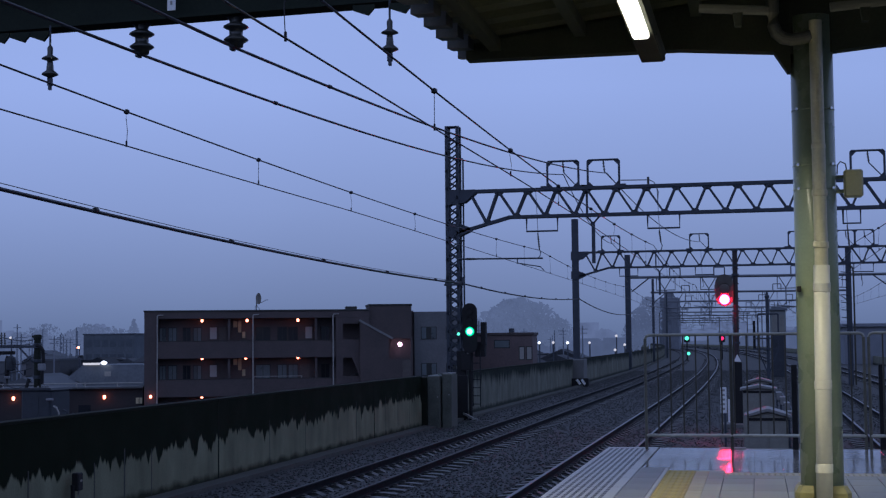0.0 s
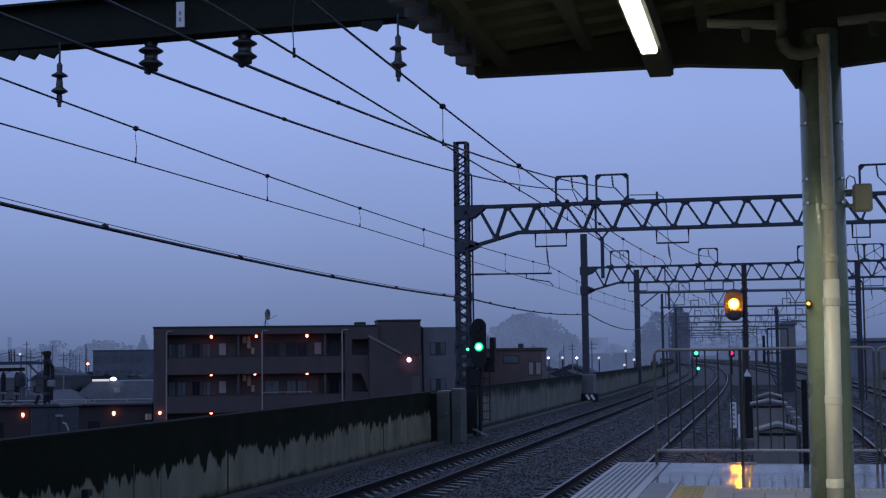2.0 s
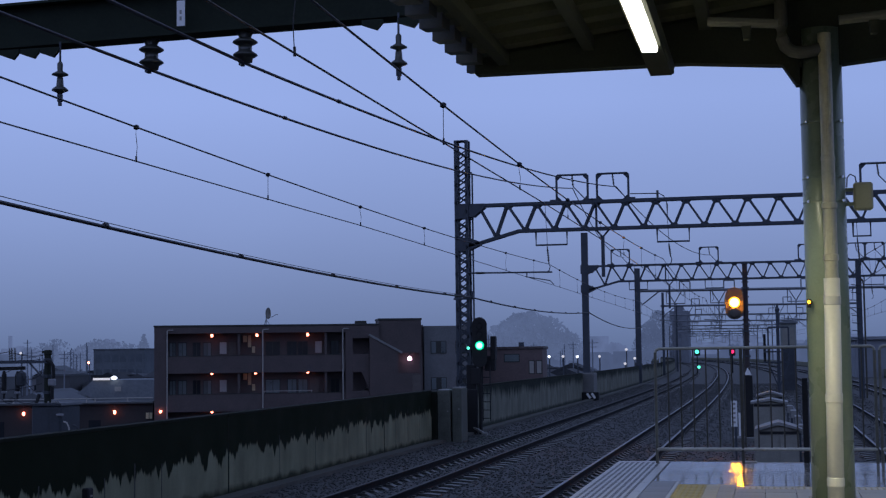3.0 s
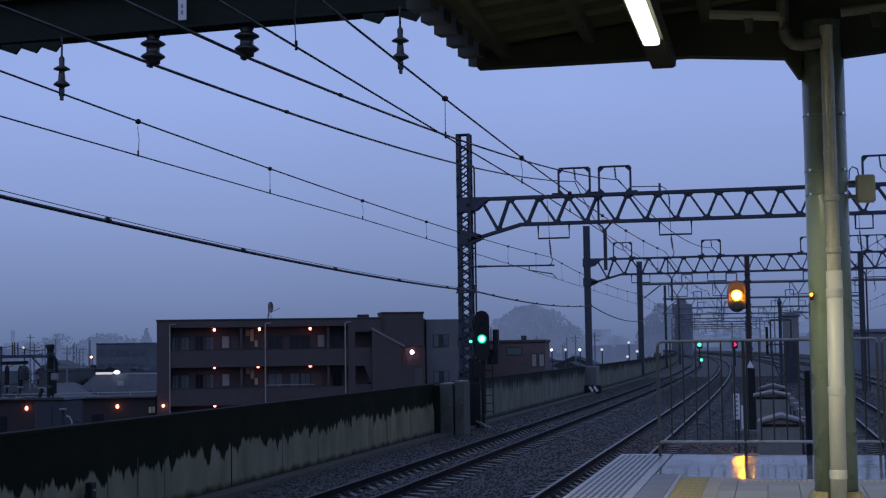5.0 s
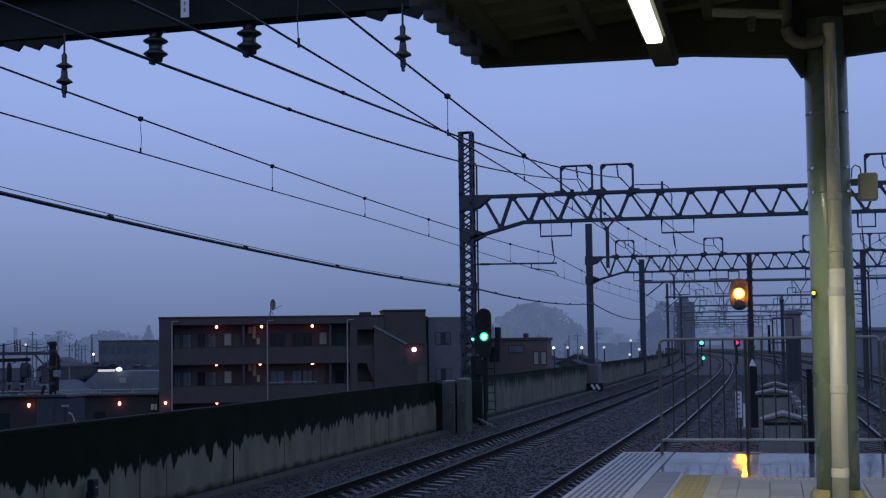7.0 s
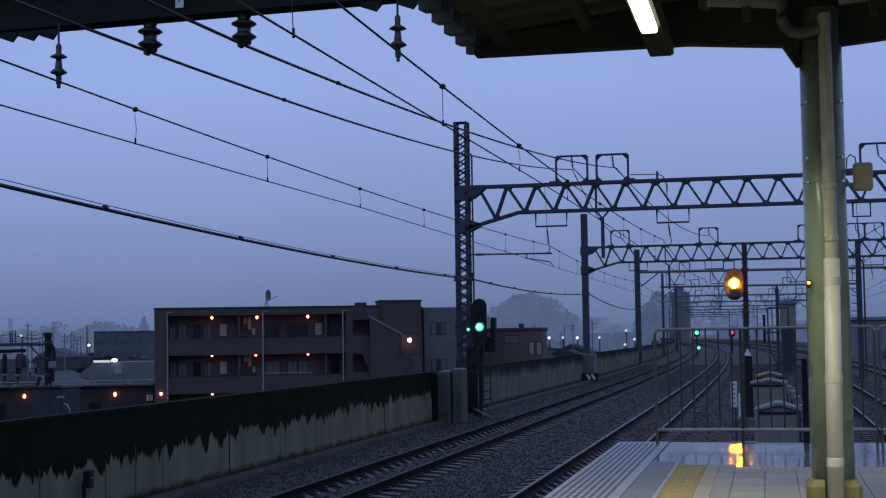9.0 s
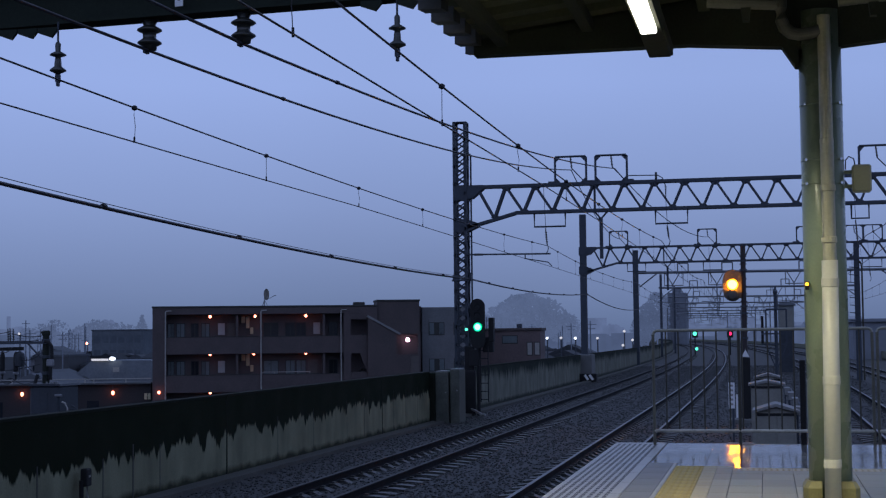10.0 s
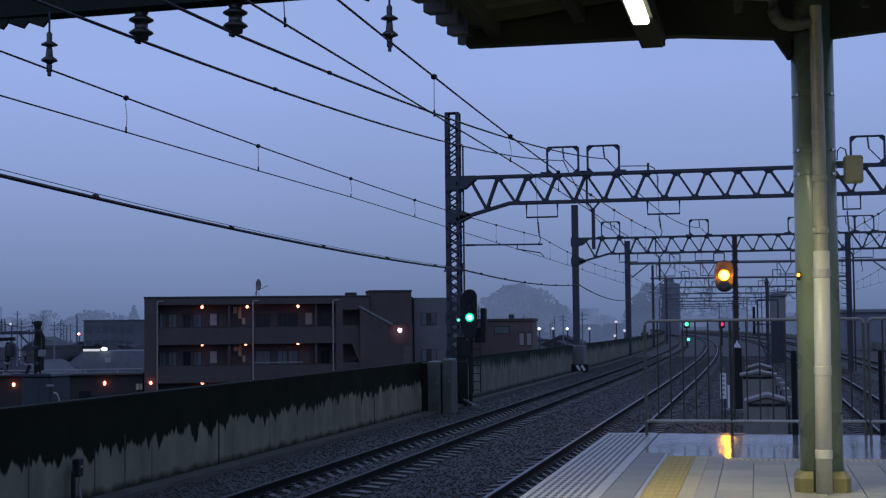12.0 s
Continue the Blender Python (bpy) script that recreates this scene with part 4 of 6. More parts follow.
def far_gantry(y, k):
    """A single round beam on thin masts with short V hangers."""
    g = thing("overhead_gantry", "distant plain beam gantry over the tracks", "gantry", (bend(y), y, 0), group="overhead line gantries")
    for x, mtop in (((-10.22, 9.82), (-9.85, 9.4), (-9.25, 9.4))[k] if k < 3 else (-10.0, 9.4), (12.0, 9.4)):
        lattice_mast(g, x, mtop, fine=False, w=0.46 if k == 0 else 0.27, leg=0.2, mat=M_STEEL if k < 3 else M_HAZESTEEL)
    bm = B()
    rod(bm, (-10.1, 0, 7.85), (11.9, 0, 7.75), 0.12, 8)
    for s in (-1, 1):
        x = -9.9 if s < 0 else 11.8
        rod(bm, (x, 0, 6.6), (x - s * 1.5, 0, 7.75), 0.06, 6)
    part("beam", bm, M_HAZESTEEL, g)
    for x in (-7.04, -3.27, 3.19, 6.96):
        bm = B()
        path_rod(bm, hoop_pts(x + 0.9, 7.8, 8.6, 0.9), 0.055, 6)
        part("hoop", bm, M_HAZESTEEL, g)
        bm = B()
        bar(bm, (x - 0.6, 0, 7.75), (x, 0, 6.75), 0.08, 0.08)
        bar(bm, (x + 0.6, 0, 7.75), (x, 0, 6.75), 0.08, 0.08)
        bar(bm, (x, 0, 6.8), (x, 0, 5.3), 0.1, 0.1)
        path_rod(bm, [(x - 0.7, 0, 7.75), (x - 0.7, 0, 6.7), (x + 0.9, 0, 6.7), (x + 0.9, 0, 7.75)], 0.05, 5)
        part("hanger", bm, M_HAZESTEEL, g)
        bm = B()
        rod(bm, (x - 1.3, 0, 5.3), (x + 0.6, 0, 5.15), 0.035, 6)
        part("steady_arm", bm, M_HAZESTEEL, g)
    return g


FAR = [G3, 170.5, 212.0, 254.0, 296.0, 338.0, 380.0, 424.0, 470.0]
for k, gy in enumerate(FAR):
    far_gantry(gy, k)

mast_case = thing("mast_switchgear", "black switchgear and conduit at the lattice mast foot", "switchgear", (-9.95, G1, -0.2))
bm = B()
box(bm, 0.13, 0.46, -0.40, -0.255, 0.1, 2.3, 0.02)
part("case", bm, M_BLACK, mast_case)
bm = B()
box(bm, 0.16, 0.52, -0.55, -0.405, 0.0, 1.5, 0.03)
part("lower_case", bm, M_BLACK, mast_case)
bm = B()
path_rod(bm, [(0.34, 0, 0.05), (0.34, 0, 8.7), (0.32, 0, 8.78), (0.24, 0, 8.8)], 0.03, 8)
part("conduit", bm, M_STEEL, mast_case)
for z in (2.0, 3.6, 4.75, 6.0, 7.2):
    bm = B()
    bar(bm, (0.2, 0, z), (0.37, 0, z), 0.05, 0.05)
    part("conduit_clip", bm, M_STEEL, mast_case)
jumper = thing("jumper_bar", "thin jumper tube lying above the gantry beam", "jumper", (0, G1, 7.62))
bm = B()
path_rod(bm, [(-4.3, 0, 0.06), (-3.35, 0, 0.04), (-3.2, 0, -0.05), (-3.08, 0, -0.35), (-3.1, 0, -0.8)], 0.018, 6)
part("tube", bm, M_STEEL, jumper)
bm = B()
rod(bm, (-3.4, 0, -0.12), (-3.4, 0, 0.14), 0.04, 8)
part("stand", bm, M_PORC, jumper)
# registration arm from the first mast
arm = thing("registration_arm", "thin pull-off arm holding the contact wire", "registration arm", (0, G1 - 0.25, 0))
bm = B()
rod(bm, (-9.74, 0, 5.17), (-6.9, 0, 5.14), 0.028, 8)
part("tube", bm, M_STEEL, arm)
bm = B()
rod(bm, (-7.75, 0, 5.14), (-7.75, 0, 4.98), 0.02)
rod(bm, (-7.78, 0, 5.0), (-6.98, 0, 4.86), 0.018, 6)
rod(bm, (-6.98, 0, 4.86), (-6.85, 0, 4.72), 0.016, 6)
part("steady_rod", bm, M_STEEL, arm)
bm = B()
rod(bm, (-9.47, 0, 5.166), (-9.17, 0, 5.163), 0.042, 10, 0.036)
part("insulator", bm, M_PORC, arm)
bracket = B()
box(bracket, -10.25, -9.55, 0.0, 0.02, 4.28, 4.34, 0.004)
box(bracket, -9.62, -9.56, -0.1, 0.02, 4.30, 4.52, 0.004)
box(bracket, -10.22, -10.17, 0.0, 0.02, 4.34, 4.5, 0.004)
part("cable_bracket", bracket, M_STEEL, mast_case)
for ob in mast_case.children:
    if ob.name.startswith("cable_bracket"):
        ob.location = (9.95, -0.26, 0.2)
# pegs and a pipe on the slim mast of the second gantry
slim = thing("mast_pipe", "greenish conduit and climbing pegs on the slim mast", "conduit", (5.12 + bend(G2), G2 - 0.2, -0.2))
bm = B()
path_rod(bm, [(0.26, 0, 0.0), (0.26, 0, 6.2), (0.22, 0, 6.45), (0.1, 0, 6.6)], 0.05, 8)
part("conduit", bm, M_BAR, slim)
for kk in range(9):
    bm = B()
    rod(bm, (-0.42, 0.0, 2.9 + 0.42 * kk), (0.02, 0.0, 2.86 + 0.42 * kk), 0.025, 6)
    part("peg", bm, M_STEEL, slim)


# ---- wires ----
def sag_points(a, b, sag, n=26):
    a, b = Vector(a), Vector(b)
    return [a.lerp(b, k / n) - Vector((0, 0, 4 * sag * (k / n) * (1 - k / n))) for k in range(n + 1)]


# heights of the two near contact wires along the first span, which is hung with a slight camber
CAMBER = {-7.04: ((-8.0, 4.55), (12.8, 4.667), (20.8, 4.713), (25.5, 4.752), (48.5, 4.76)), -3.27: ((-8.0, 4.42), (10.8, 4.60), (22.4, 4.712), (30.0, 4.75), (48.5, 4.75))}


def wire_height(x, y, zc):
    pts = CAMBER.get(x) if y <= G1 else None
    if not pts:
        return zc
    return float(np.interp(y, [p[0] for p in pts], [p[1] for p in pts]))


def overhead_span(x, y0, y1, zc, first, sup=5.5, low=5.07):
    """Messenger, contact wire and droppers of one track between two supports."""
    s = thing("overhead_line", "overhead contact wire hung from its messenger", "overhead wire", group="overhead wires")
    a, b = (x + bend(y0) - (0.03 if x == -3.27 and y0 < 0 else 0.0), y0, sup), (x + bend(y1), y1, sup)
    bm = B()
    path_rod(bm, sag_points(a, b, sup - low), 0.011, 5)
    part("messenger_wire", bm, M_WIRE, s)
    bm = B()
    path_rod(bm, [(p.x, p.y, wire_height(x, p.y, zc)) for p in sag_points((x + bend(y0), y0, zc), (b[0], y1, zc), 0.0, 24)], 0.009, 5)
    part("contact_wire", bm, M_WIRE, s)
    ys = first
    for y in ys:
        f = (y - y0) / (y1 - y0)
        zz = sup - 4 * (sup - low) * f * (1 - f)
        xx = a[0] + (b[0] - a[0]) * f
        zw = wire_height(x, y, zc)
        bm = B()
        sway = 0.012 * math.sin(7.3 * y)
        path_rod(bm, [(xx, y, zw), (xx + sway, y, zw + 0.45 * (zz - zw)), (xx - sway, y + sway, zw + 0.8 * (zz - zw)), (xx, y, zz)], 0.004, 5)
        rod(bm, (xx, y, zw - 0.01), (xx, y, zw + 0.06), 0.012, 6)
        lathe(bm, [(0.012, -0.03), (0.035, -0.015), (0.035, 0.015), (0.012, 0.03)], 8, (xx, y, zz))
        part("dropper", bm, M_WIRE, s)


supports = [-8.0, G1, G2, G3, 170.5, 212.0]
for x, zc, low in ((-7.04, 4.76, 5.07), (-3.27, 4.75, 5.04), (3.19, 4.7, 5.07), (6.96, 4.7, 5.07)):
    for k, (y0, y1) in enumerate(zip(supports, supports[1:])):
        first = [y0 + 2.6 + 5 * n for n in range(int((y1 - y0 - 3) / 5) + 1)]
        if k == 0:
            first = [10.05, 15.07, 19.97, 24.97, 30.0, 35.0, 40.0, 45.0] if x == -3.27 else [10.9, 15.65, 20.23, 25.22, 30.23, 35.2, 40.2, 45.2]
        overhead_span(x, y0, y1, zc, first, sup=5.42 if x == -7.04 else 5.5, low=low if k == 0 else 5.2)

feeders = (((-6.57, 15.0, 5.595), (-6.2, G1, 7.93), 0.32), ((-5.475, 15.0, 5.612), (-4.75, G1, 7.93), 0.265))
for a, b, sag in feeders:
    f = thing("feeder_cable", "thick black feeder cable over the tracks", "cable", group="feeder cables")
    bm = B()
    path_rod(bm, sag_points(a, b, sag, 30), 0.017, 6)
    part("cable", bm, M_WIRE, f)
    bm = B()
    path_rod(bm, sag_points((a[0] - 0.1, -20.0, 6.2), a, 0.45, 20), 0.017, 6)
    part("cable", bm, M_WIRE, f)
    bm = B()
    path_rod(bm, sag_points(b, (b[0] + (-1.7 if b[0] < -5.5 else 1.75), G2, 7.93), 0.6, 20), 0.017, 6)
    part("cable", bm, M_WIRE, f)
    bm = B()
    p = sag_points(a, b, sag, 30)[4 if b[0] < -5.5 else 3]
    rod(bm, p - Vector((0, 0.04, 0.0)), p + Vector((0, 0.04, 0.006)), 0.028, 8)
    part("splice", bm, M_WIRE, f)

trunk = thing("aerial_cable", "black clipped signal cable strung along the masts", "cable")
pts = sag_points((-9.62, -10.0, 5.50), (-9.62, G1 - 0.2, 4.35), 0.51, 40)
bm = B()
path_rod(bm, pts, 0.029, 6)
part("cable", bm, M_WIRE, trunk)
bm = B()
path_rod(bm, [p + Vector((0, 0, 0.055 + 0.05 * max(0.0, (24 - p.y) / 14))) for p in pts], 0.0065, 5)
part("carrier_wire", bm, M_WIRE, trunk)
far_pts = sag_points((-9.62, G1 - 0.2, 4.35), (-9.86 + bend(G2), G2, 4.80), 0.22, 20)
bm = B()
path_rod(bm, far_pts, 0.028, 6)
part("cable", bm, M_WIRE, trunk)
bm = B()
path_rod(bm, sag_points((-9.86 + bend(G2), G2, 4.80), (-9.9 + bend(G3), G3, 4.7), 0.4, 20), 0.03, 6)
part("cable", bm, M_WIRE, trunk)
clip_ys = (8.6, 14.5, 20.3, 26.1, 32.1, 38.0, 44.0)
for p in [Vector([float(np.interp(y, [q.y for q in pts], [q[i] for q in pts])) for i in range(3)]) for y in clip_ys] + far_pts[2::3]:
    bm = B()
    rod(bm, p + Vector((0, -0.05, 0.02)), p + Vector((0, 0.05, 0.02)), 0.042, 8)
    part("clip", bm, M_WIRE, trunk)

# ---- near cross girder with insulators ----
girder = thing("cross_girder", "dark steel girder over the tracks carrying insulators", "girder", (0, 15.0, 0))


def girder_z(x):
    return 5.911 + (x + 8.27) * 0.0184


bm = B()
section = [(-0.15, 0), (0.15, 0), (0.15, 0.03), (0.012, 0.03), (0.012, 0.48), (0.15, 0.48), (0.15, 0.51), (-0.15, 0.51), (-0.15, 0.48), (-0.012, 0.48), (-0.012, 0.03), (-0.15, 0.03)]
ends = [[bm.verts.new((x, yy, girder_z(x) + zz)) for yy, zz in section] for x in (-10.6, -2.6)]
for k in range(12):
    bm.faces.new((ends[0][k], ends[0][(k + 1) % 12], ends[1][(k + 1) % 12], ends[1][k]))
bm.faces.new(ends[0])
bm.faces.new(ends[1][::-1])
part("beam", bm, M_GIRDER, girder)
bm = B()
box(bm, -10.8, -10.5, -0.15, 0.15, GROUND_Z + 0.02, 6.35, 0.005)
part("post", bm, M_GIRDER, girder)
bm = B()
box(bm, -6.20, -6.105, -0.175, -0.165, girder_z(-6.15) + 0.08, girder_z(-6.15) + 0.36, 0.002)
part("number_plate", bm, M_WHITE, girder, "small pale plate with two marks")
for z in (0.14, 0.21):
    bm = B()
    box(bm, -6.165, -6.14, -0.178, -0.1755, girder_z(-6.15) + z, girder_z(-6.15) + z + 0.045)
    part("plate_mark", bm, M_DRAIN, girder)
for x in (-6.57, -5.475):
    ins = thing("post_insulator", "brown-black two-disc porcelain insulator under the girder", "insulator", (x, 15.0, girder_z(x)), group="girder insulators")
    bm = B()
    lathe(bm, [(0.05, -0.005), (0.075, -0.02), (0.06, -0.05), (0.065, -0.055), (0.122, -0.082), (0.126, -0.092), (0.10, -0.105), (0.068, -0.115), (0.068, -0.16), (0.118, -0.188), (0.124, -0.198), (0.10, -0.212), (0.075, -0.222), (0.07, -0.255), (0.02, -0.262)][::-1], 22)
    bmesh.ops.scale(bm, verts=bm.verts[:], vec=(1.1, 1.1, 1.33))
    part("porcelain", bm, M_PORC, ins, smooth=True)
    bm = B()
    box(bm, -0.10, 0.10, -0.05, 0.05, -0.012, -0.001)
    for sx in (-0.09, 0.09):
        rod(bm, (sx, 0, -0.03), (sx, 0, -0.001), 0.015, 6)
    part("flange", bm, M_STEEL, ins)
    bm = B()
    box(bm, -0.06, -0.02, -0.05, 0.05, -0.375, -0.335, 0.004)
    part("wire_clamp", bm, M_STEEL, ins)
for x, plates in ((-7.565, (-0.61, -0.36, -0.125)), (-3.70, (-0.28, 0.12))):
    ins = thing("hanging_insulator", "slender two-disc insulator hanging below the girder", "insulator", (x, 14.8, 5.904 if x < -5 else 5.985), group="girder insulators")
    bm = B()
    rod(bm, (0, 0, -0.20), (0, 0, 0.03), 0.012, 8)
    part("hanger_rod", bm, M_STEEL, ins)
    bm = B()
    lathe(bm, [(0.012, -0.19), (0.032, -0.22), (0.03, -0.30), (0.09, -0.335), (0.092, -0.345), (0.03, -0.365), (0.036, -0.40), (0.042, -0.47), (0.088, -0.505), (0.092, -0.52), (0.035, -0.545), (0.022, -0.56)][::-1], 18)
    part("porcelain", bm, M_PORC, ins, smooth=True)
    bm = B()
    box(bm, -0.028, 0.028, -0.02, 0.02, -0.645, -0.555, 0.006)
    box(bm, -0.016, 0.016, -0.02, 0.02, -0.69, -0.64, 0.004)
    part("clamp", bm, M_STEEL, ins)
    for px in plates:
        bm = B()
        prism(bm, [(px - 0.115, -0.03), (px + 0.115, -0.03), (px + 0.115, -0.07), (px + 0.05, -0.145), (px - 0.115, -0.085)], -0.02, 0.02)
        part("bracket_plate", bm, M_GIRDER, ins)

# ---- signals ----


def signal_head(parent, x, z0, z1, w, lenses, depth=0.16, y=0.0, skin=M_BLACK):
    """A black backboard with rounded ends, deep hoods and lenses: (height, radius, material, name)."""
    r = w / 2
    out = [(x + r * math.cos(a), z1 - r + r * math.sin(a)) for a in [math.pi * k / 10 for k in range(11)]]
    out += [(x - r * math.cos(a), z0 + r - r * math.sin(a)) for a in [math.pi * k / 10 for k in range(11)]]
    bm = B()
    prism(bm, out, y, y + 0.02)
    head = part("backboard", bm, skin, parent, "black oval signal board")
    bm = B()
    box(bm, x - r * 0.62, x + r * 0.62, y + 0.021, y + depth, z0 + r * 0.4, z1 - r * 0.4, 0.01)
    part("lamp_case", bm, M_BLACK, head)
    for z, rad, mat, name in lenses:
        bm = B()
        ro, rings = rad + 0.035, []
        for k in range(15):
            a = math.radians(15 + 150 * k / 14)
            rings.append([bm.verts.new((x + rr * math.cos(a), yy, z + rr * math.sin(a))) for rr, yy in ((ro, y - 0.028), (ro, y - 0.002), (ro + 0.008, y - 0.002), (ro + 0.008, y - 0.028))])
        for lo, hi in zip(rings, rings[1:]):
            for i in range(4):
                bm.faces.new((lo[i], lo[(i + 1) % 4], hi[(i + 1) % 4], hi[i]))
        bm.faces.new(rings[0])
        bm.faces.new(rings[-1])
        part("hood", bm, skin, head)
        bm = B()
        rod(bm, (x, y - 0.004, z), (x, y - 0.03, z), rad, 20, rad * 0.86)
        part(name, bm, mat, head)
        hot = {"amber_lens": M_AMBERHOT, "red_lens": M_REDHOT, "green_lens": M_GREENHOT}.get(name)
        if hot:
            bm = B()
            wide, tip = (0.66, 0.45) if name == "green_lens" else (0.90, 0.72)
            rod(bm, (x, y - 0.031, z), (x, y - (0.056 if name == "green_lens" else 0.080), z), rad * wide, 20, rad * tip)
            part(name.replace("lens", "bulb"), bm, hot, parent, "white-hot bulb behind the lens")
    return head


SY = 44.0
main_signal = thing("railway_signal", "two-lamp railway signal on a thin dark post", "signal", (0, SY, 0))
bm = B()
rod(bm, (-0.60, 0.14, -0.30), (-0.60, 0.14, 5.0), 0.075, 10)
part("post", bm, M_POST, main_signal, "dark signal post, tinted brown as by its lamps")
for z in (5.06, 4.6, 4.33, 3.26, 3.06, 2.33):
    bm = B()
    rod(bm, (-0.60, 0.14, z - 0.06), (-0.60, 0.14, z - 0.01), 0.11, 10)
    part("clamp_band", bm, M_STEEL, main_signal)
AMBER_Z, RED_Z, HEAD_X = 3.865, 3.565, -0.92
head = signal_head(main_signal, HEAD_X, 3.37, 4.31, 0.53, ((AMBER_Z, 0.15, M_AMBER, "amber_lens"), (RED_Z, 0.15, M_RED, "red_lens")), skin=M_BOARD)
for z in (3.5, 4.2):
    bm = B()
    bar(bm, (HEAD_X + 0.1, 0.12, z), (-0.58, 0.14, z), 0.06, 0.06)
    part("bracket", bm, M_STEEL, main_signal)
# dome added to hide the lens that is off; both lenses always glow
bm = B()
lathe(bm, [(0.153, 0.0), (0.153, 0.078), (0.140, 0.096), (0.1, 0.108), (0.004, 0.112)], 24)
bmesh.ops.rotate(bm, verts=bm.verts[:], cent=(0, 0, 0), matrix=Matrix.Rotation(radians(90), 3, "X"))
bmesh.ops.translate(bm, verts=bm.verts[:], vec=(0, 0.097, 0))
shutter = part("shutter", bm, M_BOARD, main_signal, "added dark dome hiding the lens that is off", smooth=True)
for kk in range(13):
    bm = B()
    rod(bm, (-0.70, 0.14, 2.05 + 0.22 * kk), (-0.50, 0.14, 2.05 + 0.22 * kk), 0.016, 6)
    part("climbing_peg", bm, M_STEEL, main_signal)
bm = B()
box(bm, -0.72, -0.46, 0.0, 0.26, -0.05, 1.72, 0.01)
part("relay_case", bm, M_BLACK, main_signal, "black upright case on the post")
bm = B()
prism(bm, [(-0.70, 1.74), (-0.48, 1.74), (-0.59, 1.96)], -0.02, 0.0)
part("marker", bm, M_WHITE, main_signal, "small white triangle marker")
bm = B()
box(bm, -1.1, 0.0, -0.4, 0.6, -0.30, -0.06, 0.02)
part("plinth", bm, M_CONC, main_signal)

board = thing("track_board", "narrow white board with a column of dark marks", "sign", (-0.75, 32.6, 0))
bm = B()
box(bm, -0.065, 0.065, 0, 0.012, 0.80, 1.36, 0.004)
part("plate", bm, M_WHITE, board)
for k in range(5):
    bm = B()
    box(bm, -0.03, 0.03, -0.003, -0.0005, 0.87 + k * 0.1, 0.915 + k * 0.1)
    part("mark", bm, M_DRAIN, board, "grey illegible mark")
bm = B()
rod(bm, (0.03, 0.03, -0.3), (0.03, 0.03, 1.3), 0.025, 8)
part("post", bm, M_STEEL, board)
bm = B()
box(bm, 0.09, 0.16, 0.02, 0.04, 0.6, 1.1, 0.004)
part("side_plate", bm, M_WHITE, board, "second smaller white plate")

green_signal = thing("railway_signal", "tall railway signal showing green beside the lattice mast", "signal", (0, 47.9, 0))
signal_head(green_signal, -9.32, 2.02, 3.68, 0.50, ((2.74, 0.15, M_GREENL, "green_lens"), (3.10, 0.10, M_BLACK, "dark_lens"), (3.38, 0.10, M_BLACK, "dark_lens")))
bm = B()
rod(bm, (-9.34, 0.15, -0.3), (-9.34, 0.15, 2.2), 0.06, 8)
part("post", bm, M_BLACK, green_signal)
bm = B()
box(bm, -9.62, -9.30, 0.02, 0.10, 1.45, 2.0, 0.02)
part("junction_box", bm, M_BLACK, green_signal)
bm = B()
box(bm, -9.0, -8.83, 0.2, 0.5, 2.25, 3.05, 0.02)
box(bm, -9.2, -8.85, 0.22, 0.45, 1.9, 2.4, 0.02)
part("equipment_case", bm, M_BLACK, green_signal)
bm = B()
rod(bm, (-9.68, -0.1, 2.66), (-9.68, -0.13, 2.66), 0.05, 12)
part("small_green_disc", bm, M_GREENDIM, green_signal, "small dim green glowing disc")
bm = B()
for x in (-9.25, -9.0):
    bar(bm, (x, 0.1, 0.26), (x, 0.1, 2.1), 0.03, 0.03)
for k in range(7):
    bar(bm, (-9.24, 0.1, 0.34 + 0.27 * k), (-9.0, 0.1, 0.34 + 0.27 * k), 0.025, 0.025)
part("ladder", bm, M_BLACK, green_signal)
bm = B()
bar(bm, (-9.85, 0.3, 0.15), (-9.2, -0.2, -0.12), 0.08, 0.06)
rod(bm, (-9.22, -0.22, -0.16), (-9.05, -0.26, -0.16), 0.06, 8)
part("point_rod", bm, M_LID, green_signal, "pale drain pipe by the mast foot")

for x, z, zlow, mat, lab in ((-8.8, 2.56, 0.62, M_GREENDIM, "distant railway signal showing green"), (-4.4, 2.52, None, M_REDDIM, "distant railway signal showing red")):
    s = thing("railway_signal", lab, "signal", (0, 190.0, 0), group="distant signals")
    bm = B()
    rod(bm, (x, 0.2, -0.3), (x, 0.2, z + 0.6), 0.08, 8)
    part("post", bm, M_BLACK, s)
    bm = B()
    box(bm, x - 0.38, x + 0.38, 0, 0.06, z - 0.5, z + 0.42, 0.05)
    part("backboard", bm, M_BLACK, s)
    bm = B()
    rod(bm, (x, -0.02, z), (x, -0.06, z), 0.26 if zlow else 0.24, 14)
    part("lens", bm, mat, s)
    if zlow:
        bm = B()
        rod(bm, (x + 0.2, -0.02, zlow), (x + 0.2, -0.06, zlow), 0.2, 14)
        part("lens", bm, mat, s)

